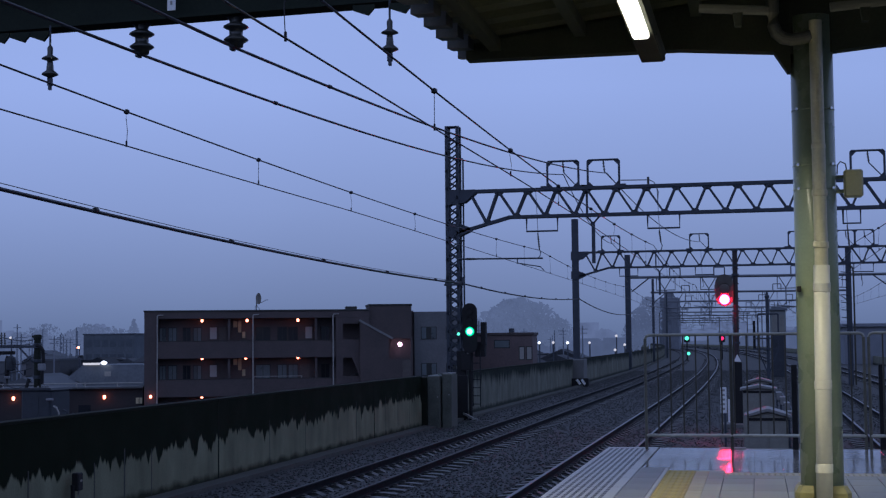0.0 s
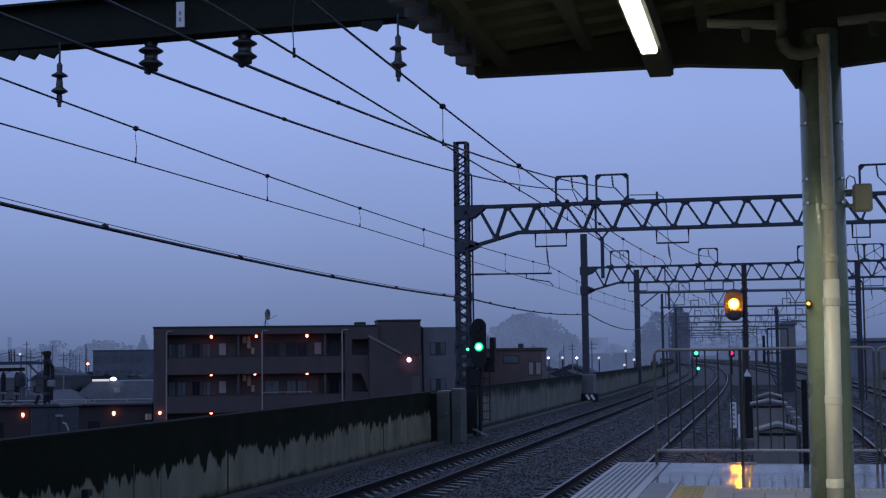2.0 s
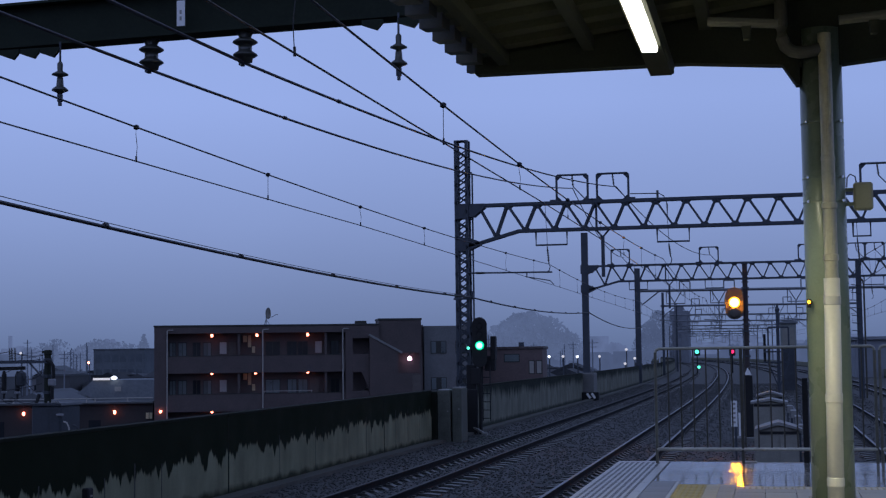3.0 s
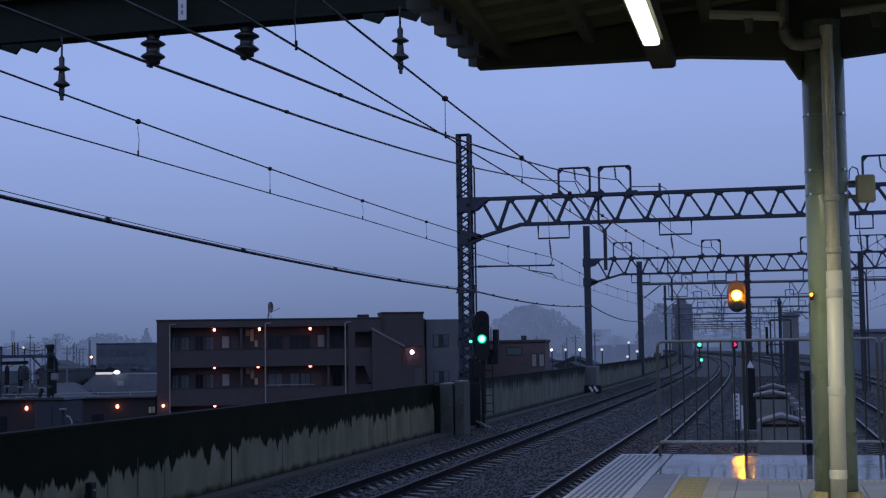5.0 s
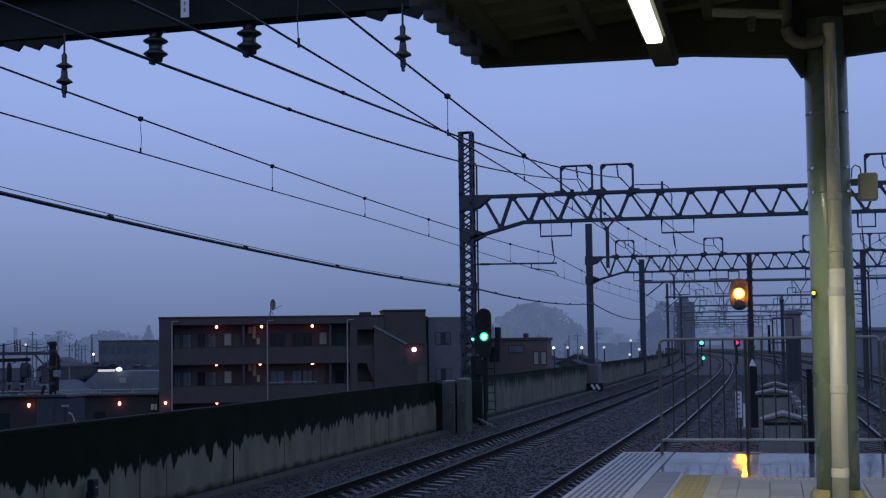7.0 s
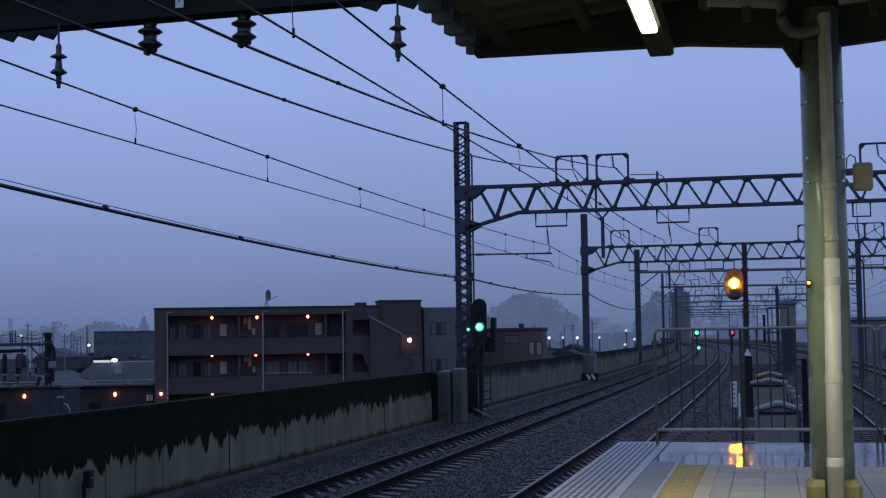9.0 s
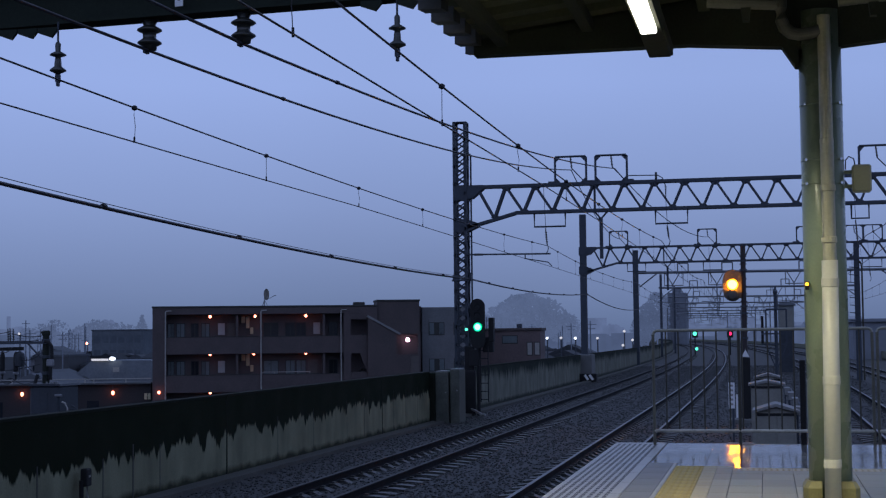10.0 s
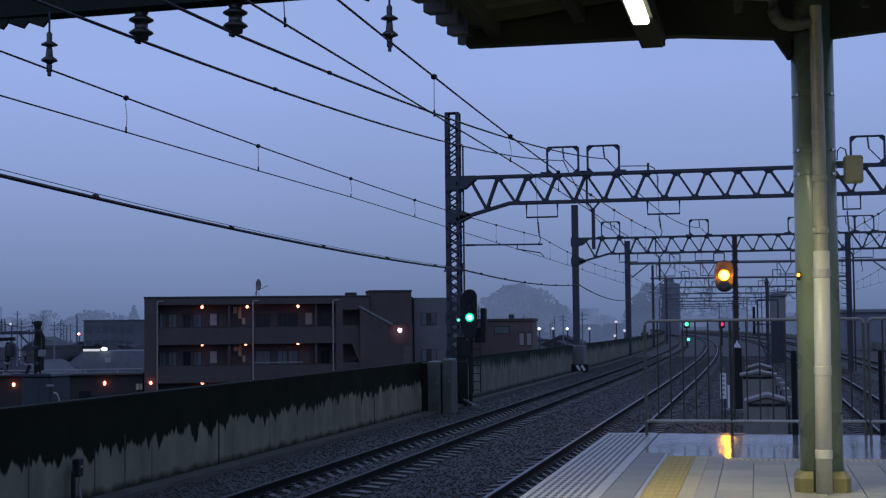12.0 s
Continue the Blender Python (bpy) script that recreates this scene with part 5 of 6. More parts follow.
# ---- trackside cabinets beyond the platform ----
for cx, cy, w, d, z_eave, z_ridge, lab in ((0.135, 24.5, 0.64, 0.9, 1.15, 1.245, "grey trackside cabinet with a pale gabled lid"),
                                           (0.0, 30.0, 0.62, 1.0, 1.40, 1.455, "grey trackside cabinet with a pale gabled lid"),
                                           (0.03, 36.0, 0.56, 1.0, 1.36, 1.44, "further small grey trackside cabinet with a pale lid")):
    c = thing("trackside_cabinet", lab, "cabinet", (cx, cy, -0.30), group="trackside cabinets")
    ze, zr = z_eave + 0.30, z_ridge + 0.30
    bm = B()
    prism(bm, [(-w / 2, 0.06), (w / 2, 0.06), (w / 2, ze - 0.03), (0, zr - 0.035), (-w / 2, ze - 0.03)], 0, d)
    part("body", bm, M_CAB, c)
    bm = B()
    box(bm, -w / 2 - 0.05, w / 2 + 0.05, -0.05, d + 0.05, 0, 0.055, 0.008)
    part("foot_slab", bm, M_CONC, c)
    bm = B()
    prism(bm, [(-w / 2 - 0.055, ze - 0.025), (0, zr - 0.02), (w / 2 + 0.055, ze - 0.025), (w / 2 + 0.055, ze + 0.012), (0.02, zr + 0.025), (-0.02, zr + 0.025), (-w / 2 - 0.055, ze + 0.012)], -0.06, d + 0.05)
    part("lid", bm, M_LID, c, "pale wet lid")
    # black strip that paints the shade under the lid's edge
    bm = B()
    box(bm, -w / 2 + 0.005, w / 2 - 0.005, -0.012, -0.001, ze - 0.075, ze - 0.03)
    part("lid_shade_strip", bm, M_BLACK, c)
    for sx in (-1, 1):
        bm = B()
        box(bm, sx * w / 4 - w / 4 + 0.02, sx * w / 4 + w / 4 - 0.02, -0.014, -0.002, 0.12, ze - 0.09, 0.003)
        door = part("door", bm, M_CAB, c)
        bm = B()
        box(bm, sx * 0.05 - 0.012, sx * 0.05 + 0.012, -0.035, -0.0145, ze * 0.55, ze * 0.55 + 0.1, 0.004)
        part("handle", bm, M_STEEL, door)
steps_unit = thing("cabinet_steps", "pale narrow metal steps beside the cabinets", "steps", (0.0, 24.9, -0.30))
for x, y, z in ((0.52, 0.0, 1.50), (0.475, 1.0, 1.60), (0.425, 2.0, 1.66), (0.375, 3.0, 1.71)):
    bm = B()
    box(bm, x - 0.055, x + 0.045, y, y + 0.55, z - 0.02, z, 0.004)
    tread = part("tread", bm, M_LID, steps_unit, "pale wet tread")
    bm = B()
    box(bm, x - 0.055, x + 0.045, y - 0.012, y - 0.001, z - 0.13, z - 0.002)
    part("riser", bm, M_LID, tread)
    for sx in (-0.045, 0.035):
        bm = B()
        bar(bm, (x + sx, y + 0.3, 0.0), (x + sx, y + 0.3, z - 0.021), 0.025, 0.025)
        part("leg", bm, M_STEEL, tread)
bm = B()
bar(bm, (0.575, 0.0, 1.44), (0.43, 3.5, 1.66), 0.025, 0.05)
part("stringer", bm, M_STEEL, steps_unit)

# open steel platform frame with a post, further along between the tracks
stand = thing("inspection_frame", "dark open steel frame on a post between the tracks", "frame", (0.51, 75.0, -0.3))
bm = B()
rod(bm, (0, 0, 0), (0, 0, 4.8), 0.085, 10)
part("post", bm, M_STEEL, stand)
bm = B()
lathe(bm, [(0.09, 4.72), (0.12, 4.74), (0.12, 4.84), (0.07, 4.9), (0.05, 5.05)], 10)
part("post_cap", bm, M_STEEL, stand)
bm = B()
bar(bm, (-0.66, 0, 2.18), (-0.66, 0, 3.6), 0.13, 0.13)
part("switch_column", bm, M_BLACK, stand, "black upright switch column")
for x0, x1, z0, z1 in ((-0.48, 0.51, 2.2, 3.92),):
    for a, b in (((x0, z0), (x0, z1)), ((x1, z0), (x1, z1)), ((x0, z0), (x1, z0)), ((x0, z1), (x1, z1)), ((x0, 2.72), (x1, 2.72)), ((-0.72, z0), (x0, z0)), ((-0.72, 2.72), (x0, 2.72))):
        bm = B()
        bar(bm, (a[0], -0.12, a[1]), (b[0], -0.12, b[1]), 0.08, 0.08)
        part("frame_bar", bm, M_STEEL, stand)
for sx in (-1, 1):
    bm = B()
    bar(bm, (sx * 0.5, 0, 2.16), (0, 0, 0.9), 0.06, 0.06)
    part("strut", bm, M_STEEL, stand)
hut = thing("relay_hut", "pale grey relay hut between the far tracks", "hut", (0.86, 102.0, -0.3))
bm = B()
box(bm, 0, 1.05, 0, 2.4, 2.95, 4.62, 0.03)
part("wall", bm, M_HUT, hut)
bm = B()
box(bm, 0.03, 1.02, 0.03, 2.37, 0, 2.945, 0.02)
part("base", bm, M_CABD, hut, "dark lower half of the hut")
bm = B()
prism(bm, [(-0.12, 4.625), (1.17, 4.625), (1.17, 4.72), (0.5, 4.86), (-0.12, 4.72)], -0.15, 2.55)
part("roof", bm, M_SHOPROOF, hut, "grey shallow roof")
for x0, x1, z0, z1 in ((0.12, 0.52, 3.1, 4.3), (0.6, 0.95, 3.1, 4.3)):
    bm = B()
    box(bm, x0, x1, -0.03, -0.002, z0, z1, 0.004)
    part("panel", bm, M_CAB, hut)

# boxes on the parapet at the second mast
plinth = thing("mast_plinth", "pale concrete plinth at the foot of the second mast", "plinth", (-10.1, 84.3, 0))
bm = B()
box(bm, -0.42, 0.42, -0.75, 0.85, -0.4, 1.35, 0.03)
part("block", bm, M_CONC, plinth)
bm = B()
box(bm, -0.25, 0.75, -1.5, -0.8, -0.3, 0.28, 0.03)
part("dark_case", bm, M_BLACK, plinth, "black case with two pale bars")
for x in (0.15, 0.42):
    bm = B()
    bar(bm, (x - 0.05, -1.53, 0.22), (x + 0.14, -1.53, -0.06), 0.05, 0.13)
    part("pale_bar", bm, M_WHITE, plinth)

# ---- apartment block ----
APT_AT, APT_TURN = (-45.72, 105.0, GROUND_Z), 20.0
apt = thing("apartment_block", "dark brick three-storey apartment block with lit galleries", "building", APT_AT, turn=APT_TURN)
AW, AD, AH = 17.25, 9.5, 9.62
GD = 1.35                      # depth of the open galleries
FLOORS = (0.35, 3.28, 6.2)
SOFFITS = (3.02, 6.02, 8.98)


def apt_box(name, x0, x1, y0, y1, z0, z1, mat, label="", parent=None, bevel=0.0):
    bm = B()
    box(bm, x0, x1, y0, y1, z0, z1, bevel)
    return part(name, bm, mat, parent or apt, label)


apt_box("back_wall", 0.0, AW - 0.02, GD, AD, 0, AH - 0.4, M_RECESS, "gallery wall in brick lightened against shade")
apt_box("roof", -0.06, AW - 0.02, -0.08, AD + 0.1, AH - 0.13, AH, M_CONCD, "dark flat roof slab", bevel=0.02)
apt_box("roof_band", -0.01, AW - 0.02, -0.03, GD - 0.01, SOFFITS[2], AH - 0.135, M_BRICK, "brick band under the roof")
for z, top in zip(FLOORS, (SOFFITS[0], SOFFITS[1], SOFFITS[2])):
    if z > 1:
        apt_box("gallery_floor", 0.93, 14.58, 0.13, GD - 0.005, z - 0.27, z, M_CONCD)
    apt_box("parapet", 0.93, 14.58, -0.02, 0.125, z - 0.28, z + 1.03, M_BRICK, "dark brick gallery parapet", bevel=0.01)
    apt_box("parapet_cap", 0.93, 14.58, -0.04, 0.145, z + 1.033, z + 1.075, M_CONCD, "wet parapet cap")
apt_box("end_pier", 0.0, 0.925, -0.03, GD - 0.005, 0, SOFFITS[2] - 0.005, M_BRICK, bevel=0.01)
for x in (6.3, 12.98):
    for z, top in zip(FLOORS, SOFFITS):
        apt_box("party_wall", x, x + 0.18, 0.15, GD - 0.005, z + 0.005, top - 0.005, M_BRICK)
# stair bay: solid front with one opening to a storey
apt_box("pier", 14.6, 15.15, -0.025, 0.22, 0, SOFFITS[2] - 0.005, M_BRICK)
apt_box("pier", 16.5, AW - 0.03, -0.025, 0.22, 0, SOFFITS[2] - 0.005, M_BRICK)
for z0, z1 in ((0.0, 4.42), (5.86, 7.27), (8.5, SOFFITS[2] - 0.005)):
    apt_box("spandrel", 15.155, 16.495, -0.02, 0.21, z0, z1, M_BRICK)
bm = B()
prism(bm, [(16.495, 4.425), (16.495, 5.855), (15.85, 5.855), (16.42, 4.425)], -0.02, 0.21)
part("sloping_spandrel", bm, M_BRICK, apt, "sloping underside of the stair")
for z in (5.0, 7.7):
    for k in range(4):
        apt_box("stair_tread", 15.2 + 0.3 * k, 15.5 + 0.3 * k, 0.3, 1.3, z - 1.0 + 0.18 * k, z - 0.9 + 0.18 * k, M_CONCD)
for x in (0.98, 8.22, 14.38):
    bm = B()
    rod(bm, (x, -0.16, 0), (x, -0.16, AH - 0.45), 0.05, 8)
    d = part("drain_pipe", bm, M_DRAIN, apt, "pale drain pipe")
    bm = B()
    path_rod(bm, [(x, -0.16, AH - 0.45), (x + 0.06, -0.16, AH - 0.38), (x + 0.45, -0.1, AH - 0.36)], 0.04, 6)
    part("swan_neck", bm, M_DRAIN, d)
    for z in (2.6, 5.6, 8.4):
        bm = B()
        rod(bm, (x, -0.16, z), (x, -0.16, z + 0.09), 0.068, 8)
        part("pipe_collar", bm, M_DRAIN, d)
for z in FLOORS[1:]:
    for x0, x1, mat in ((1.05, 1.58, M_CURTAIN), (1.72, 2.4, M_CURTAIN), (2.84, 3.46, M_GLASS), (3.63, 4.29, M_CURTAIN), (8.42, 9.58, M_GLASS), (10.12, 10.88, M_GLASS), (10.94, 11.73, M_GLASS), (13.5, 14.2, M_GLASS)):
        if z < 4 and 8 < x0 < 12:
            mat = M_CURTAIN
        w = apt_box("window", x0, x1, GD - 0.05, GD - 0.005, z + 0.55, z + 2.13, M_CONCD)
        for a, b in ((x0 + 0.05, (x0 + x1) / 2 - 0.02), ((x0 + x1) / 2 + 0.02, x1 - 0.05)):
            apt_box("pane", a, b, GD - 0.062, GD - 0.052, z + 0.6, z + 2.07, mat, parent=w)
    for x0 in (4.92, 12.31) if z > 5 else (4.92,):
        apt_box("door", x0 - 0.16, x0 + 0.72, GD - 0.06, GD - 0.005, z + 0.02, z + 2.2, M_BRICKD, "dark flat door")
        apt_box("frosted_pane", x0, x0 + 0.52, GD - 0.085, GD - 0.062, z + 1.2, z + 2.1, M_DOORPALE, "pale frosted pane")
    apt_box("door", 11.9 if z < 5 else 5.6, 12.6 if z < 5 else 6.2, GD - 0.06, GD - 0.005, z + 0.02, z + 2.1, M_STAIRDOOR, "brown flat door")
    # meter recess with small boxes under the middle lamp
    for x0, zz, w, h in ((6.72, 2.1, 0.3, 0.5), (7.08, 1.7, 0.26, 0.85), (7.4, 1.25, 0.24, 0.5), (7.12, 2.4, 0.22, 0.22)):
        apt_box("meter_box", x0, x0 + w, GD - 0.16, GD - 0.005, z + zz, z + zz + h, M_METER, "small cream meter box", bevel=0.01)
# things kept on the middle gallery
bm = B()
rod(bm, (8.3, 0.05, FLOORS[1] + 1.22), (12.0, 0.05, FLOORS[1] + 1.22), 0.025, 6)
for k in range(5):
    rod(bm, (8.35 + 0.9 * k, 0.05, FLOORS[1] + 1.07), (8.35 + 0.9 * k, 0.05, FLOORS[1] + 1.22), 0.018, 5)
part("drying_rail", bm, M_DRAIN, apt, "pale drying rail on the parapet")
for x, z in ((4.34, 0), (4.34, 1), (4.34, 2), (7.66, 1), (7.78, 2), (11.68, 1), (11.69, 2), (0.49, 0)):
    zz = (2.99, 5.93, 8.81)[z] + (0.08 if x < 1 else 0.0)
    bm = B()
    lathe(bm, [(0.03, -0.12), (0.085, -0.075), (0.105, 0.0), (0.085, 0.075), (0.03, 0.11)], 10, (x, 0.35 if x > 1 else -0.15, zz))
    lamp_part = part("gallery_lamp", bm, M_ORANGE, apt, "glowing orange gallery lamp")
    bm = B()
    if x > 1:
        rod(bm, (x, 0.35, zz + 0.111), (x, 0.35, SOFFITS[z] + 0.05), 0.02, 6)
    else:
        rod(bm, (x, -0.15, zz + 0.06), (x, -0.02, zz + 0.1), 0.02, 6)
    part("lamp_stem", bm, M_STEEL, lamp_part)
# stair tower with its outer stair
TW0, TW1 = AW, 20.57
apt_box("stair_tower", TW0, TW1, 0.35, 3.4, 0, 9.86, M_BRICKD, "taller brick stair tower", bevel=0.02)
apt_box("tower_cap", TW0 - 0.05, TW1 + 0.05, 0.3, 3.45, 9.865, 10.02, M_CONCD, "dark tower cap", bevel=0.02)
bm = B()
prism(bm, [(16.45, 0), (TW1 - 0.02, 0), (TW1 - 0.02, 5.72), (18.68, 5.72), (18.68, 7.42), (16.45, 8.66)], -0.42, -0.05)
part("stair_screen", bm, M_BRICKD, apt, "brick screen of the outer stair")
bm = B()
bar(bm, (16.42, -0.24, 8.74), (18.98, -0.24, 7.32), 0.5, 0.16)
part("stair_coping", bm, M_RENDER, apt, "pale sloping stair coping")
apt_box("porch_back", 18.7, TW1 - 0.05, 0.3, 0.345, 5.73, 7.28, M_BRICK, "shaded back of the stair landing")
apt_box("porch_lintel", 18.7, TW1 - 0.02, -0.4, 0.29, 7.3, 7.42, M_BRICKD)
apt_box("porch_post", TW1 - 0.2, TW1 - 0.02, -0.4, -0.2, 5.725, 7.295, M_BRICKD)
apt_box("bin_door", 19.75, 20.4, -0.45, -0.425, 3.2, 5.6, M_STAIRDOOR, "worn flat door in the stair screen")
bm = B()
lathe(bm, [(0.05, -0.16), (0.13, -0.11), (0.165, 0.0), (0.13, 0.11), (0.05, 0.16)], 12, (19.56, -0.3, 6.86))
pink_lamp = part("stair_lamp", bm, M_PINK, apt, "bright pinkish white stair lamp")
bm = B()
rod(bm, (19.56, -0.3, 7.021), (19.56, -0.3, 7.299), 0.02, 6)
part("lamp_stem", bm, M_STEEL, pink_lamp)
apt_box("roof_hatch", 15.6, 16.5, 3.0, 4.0, AH + 0.001, AH + 0.3, M_CONCD, "low roof hatch", bevel=0.05)
# rear wing, grey render
apt_box("rear_wing", TW1 + 0.3, 25.5, 1.3, AD, 0, 9.42, M_WING, "grey rendered rear wing", bevel=0.03)
apt_box("wing_link", TW1 + 0.01, TW1 + 0.29, 1.6, AD - 1, 0, 9.5, M_BRICK, "dark brick joint between tower and wing")
for z in (1.5, 4.35, 7.22):
    for x0 in (21.42, 23.4):
        w = apt_box("window", x0, x0 + 1.25, 1.26, 1.299, z, z + 1.0, M_CONCD)
        for a in (0.05, 0.83):
            apt_box("pane", x0 + a, x0 + a + 0.36, 1.245, 1.259, z + 0.05, z + 0.95, M_CURTAIN, parent=w)
bm = B()
rod(bm, (8.5, 1.0, AH), (8.5, 1.0, AH + 0.7), 0.03, 6)
for a in range(3):
    rod(bm, (8.5 + 0.28 * math.cos(a * 2.1), 1.0 + 0.28 * math.sin(a * 2.1), AH), (8.5, 1.0, AH + 0.45), 0.02, 5)
mast = part("dish_mast", bm, M_STEEL, apt)
bm = B()
n = 16
centre = bm.verts.new((8.75, 0.95, AH + 0.86))
ring = [bm.verts.new((8.60 + 0.22 * math.cos(k * math.tau / n) + 0.06, 0.72 + 0.16 * math.cos(k * math.tau / n), AH + 0.88 + 0.45 * math.sin(k * math.tau / n))) for k in range(n)]
for k in range(n):
    bm.faces.new((centre, ring[k], ring[(k + 1) % n]))
bmesh.ops.solidify(bm, geom=bm.faces[:], thickness=0.02)
part("dish", bm, M_DRAIN, mast, "grey satellite dish")
bm = B()
path_rod(bm, [(8.62, 0.85, AH + 0.5), (9.0, 0.5, AH + 0.62), (9.25, 0.35, AH + 0.78), (9.4, 0.3, AH + 0.76)], 0.022, 5)
part("dish_arm", bm, M_STEEL, mast)

# low annex in line with the block's front
low = thing("low_annex", "low brick annex with lamps beside the apartment block", "building", APT_AT, turn=APT_TURN)


def annex_box(name, x0, x1, y0, y1, z0, z1, mat, label="", bevel=0.0):
    bm = B()
    box(bm, x0, x1, y0, y1, z0, z1, bevel)
    return part(name, bm, mat, low, label)


annex_box("wall", -16.0, -0.1, 0.3, 4.5, 0, 3.70, M_ANNEX)
annex_box("roof", -16.2, -0.09, -0.1, 4.6, 3.71, 3.85, M_ROOFEDGE, "wet grey roof edge", 0.02)
bm = B()
rod(bm, (-16.0, -0.05, 4.14), (-0.1, -0.05, 4.14), 0.045, 6)
part("roof_rail", bm, M_DRAIN, low)
for x in (-15.2, -12.6, -10.4, -8.0, -5.02, -4.39, -1.99):
    annex_box("rail_post", x - 0.05, x + 0.05, -0.09, -0.01, 3.852, 4.2, M_DRAIN)
for x in (-12.0, -7.4, -4.9):
    annex_box("dark_door", x, x + 0.9, 0.25, 0.298, 0.4, 2.5, M_GLASS)
for x in (-9.66, -2.96):
    bm = B()
    lathe(bm, [(0.03, -0.18), (0.09, -0.1), (0.115, 0.0), (0.09, 0.1), (0.03, 0.13)], 10, (x, 0.08, 3.1))
    annex_lamp = part("wall_lamp", bm, M_ORANGE, low, "glowing orange wall lamp")
    bm = B()
    rod(bm, (x, 0.08, 3.231), (x, 0.08, 3.709), 0.02, 6)
    part("lamp_stem", bm, M_STEEL, annex_lamp)
for x0 in (-0.62, -0.36):
    annex_box("meter_box", x0, x0 + 0.2, 0.1, 0.298, 2.55, 3.0, M_METER, "small cream meter box", 0.01)

# utility pole with transformer arm behind the parapet
pole = thing("utility_pole", "dark utility pole with arm, switchgear and grey cabinet", "utility pole", (-23.9, 46.0, GROUND_Z))
bm = B()
rod(bm, (0, 0, 0), (0, 0, 7.3), 0.135, 14, 0.115)
part("pole", bm, M_POLE, pole)
bm = B()
lathe(bm, [(0.12, 7.22), (0.14, 7.24), (0.14, 7.36), (0.1, 7.39)], 12)
bar(bm, (-0.19, -0.02, 7.32), (0.03, -0.02, 7.32), 0.05, 0.07)
part("pole_cap", bm, M_POLE, pole)
for z in (7.05, 6.5, 5.95):
    bm = B()
    lathe(bm, [(0.128, z - 0.05), (0.145, z - 0.045), (0.145, z + 0.045), (0.128, z + 0.05)], 12)
    part("pole_band", bm, M_STEEL, pole)
bm = B()
bar(bm, (-3.4, -0.12, 6.98), (0.12, -0.12, 6.98), 0.07, 0.09)
part("arm", bm, M_STEEL, pole)
bm = B()
bar(bm, (-0.62, -0.1, 6.95), (-0.12, -0.1, 6.45), 0.04, 0.05)
part("arm_brace", bm, M_STEEL, pole)
bm = B()
bar(bm, (-3.4, 0.1, 6.74), (-0.9, 0.1, 6.78), 0.10, 0.12)
part("switch_beam", bm, M_BLACK, pole, "thick dark switch beam")
for x, z0 in ((-1.62, 6.02), (-1.12, 6.0)):
    bm = B()
    lathe(bm, [(0.03, z0 - 0.28), (0.04, z0 - 0.06), (0.075, z0), (0.085, z0 + 0.06), (0.08, z0 + 0.55), (0.03, z0 + 0.68)], 12, (x, 0.0, 0))
    rod_part = part("switch_rod", bm, M_BLACK, pole, "black fuse switch")
    bm = B()
    lathe(bm, [(0.045, z0 - 0.07), (0.098, z0 - 0.05), (0.098, z0 + 0.0), (0.076, z0 + 0.02)], 12, (x, 0, -0.03))
    part("collar", bm, M_COLLAR, rod_part, "pale porcelain collar")
bm = B()
lathe(bm, [(0.05, 6.16), (0.16, 6.2), (0.17, 6.5), (0.15, 6.62), (0.04, 6.68)], 14, (-0.98, 0.0, 0))
part("transformer", bm, M_CABD, pole, "small grey transformer can")
for x, z in ((-1.28, 7.06), (-1.16, 7.04), (-1.36, 7.04)):
    bm = B()
    insulator(bm, (x, -0.12, z + 0.42), (x + 0.02, -0.12, z - 0.03), 0.055, 4, 0.02)
    part("insulator", bm, M_PORC, pole)
bm = B()
path_rod(bm, [(0.02, -0.12, 7.02), (0.18, -0.14, 6.98), (0.27, -0.14, 6.86), (0.29, -0.14, 6.55), (0.29, -0.14, 6.42)], 0.062, 8)
part("riser_cable", bm, M_BLACK, pole)
bm = B()
lathe(bm, [(0.05, 5.72), (0.062, 5.74), (0.062, 6.14), (0.05, 6.16)], 10, (0.24, -0.14, 0))
part("cable_head", bm, M_BLACK, pole)
bm = B()
box(bm, 0.10, 0.36, -0.2, -0.08, 6.17, 6.41, 0.03)
part("terminal_box", bm, M_COLLAR, pole, "pale terminal box")
for x0, z0, x1, z1, sg in ((-3.4, 7.22, -1.3, 7.35, 0.05), (-1.2, 7.3, -0.1, 7.2, 0.06), (-3.4, 7.12, -0.2, 7.05, 0.05), (-1.62, 6.66, -1.2, 6.78, 0.06), (-1.1, 6.64, -0.92, 6.7, 0.03), (-0.9, 6.6, -0.14, 6.0, 0.22), (-1.62, 5.74, -1.12, 5.72, 0.14), (-1.1, 5.72, -0.13, 5.85, 0.2), (-3.4, 6.35, -1.62, 6.1, 0.1), (-3.4, 6.1, -0.14, 6.25, 0.16), (-0.85, 6.4, -0.12, 6.62, 0.1)):
    bm = B()
    path_rod(bm, sag_points((x0, -0.14, z0), (x1, -0.14, z1), sg, 10), 0.013, 5)
    part("wire", bm, M_WIRE, pole)
for x in (-2.9, -2.2, -1.85):
    bm = B()
    bar(bm, (x, 0.02, 5.6), (x, 0.02, 7.35), 0.055, 0.055)
    part("strut", bm, M_STEEL, pole)
bm = B()
box(bm, -0.22, 0.86, -0.7, 0.7, 0, 5.52, 0.05)
cab = part("cabinet", bm, M_CABD, pole, "tall grey equipment cabinet")
bm = B()
prism(bm, [(-0.27, 5.525), (0.91, 5.525), (0.86, 5.6), (-0.22, 5.6)], -0.75, 0.75)
part("cabinet_roof", bm, M_CABD, cab)
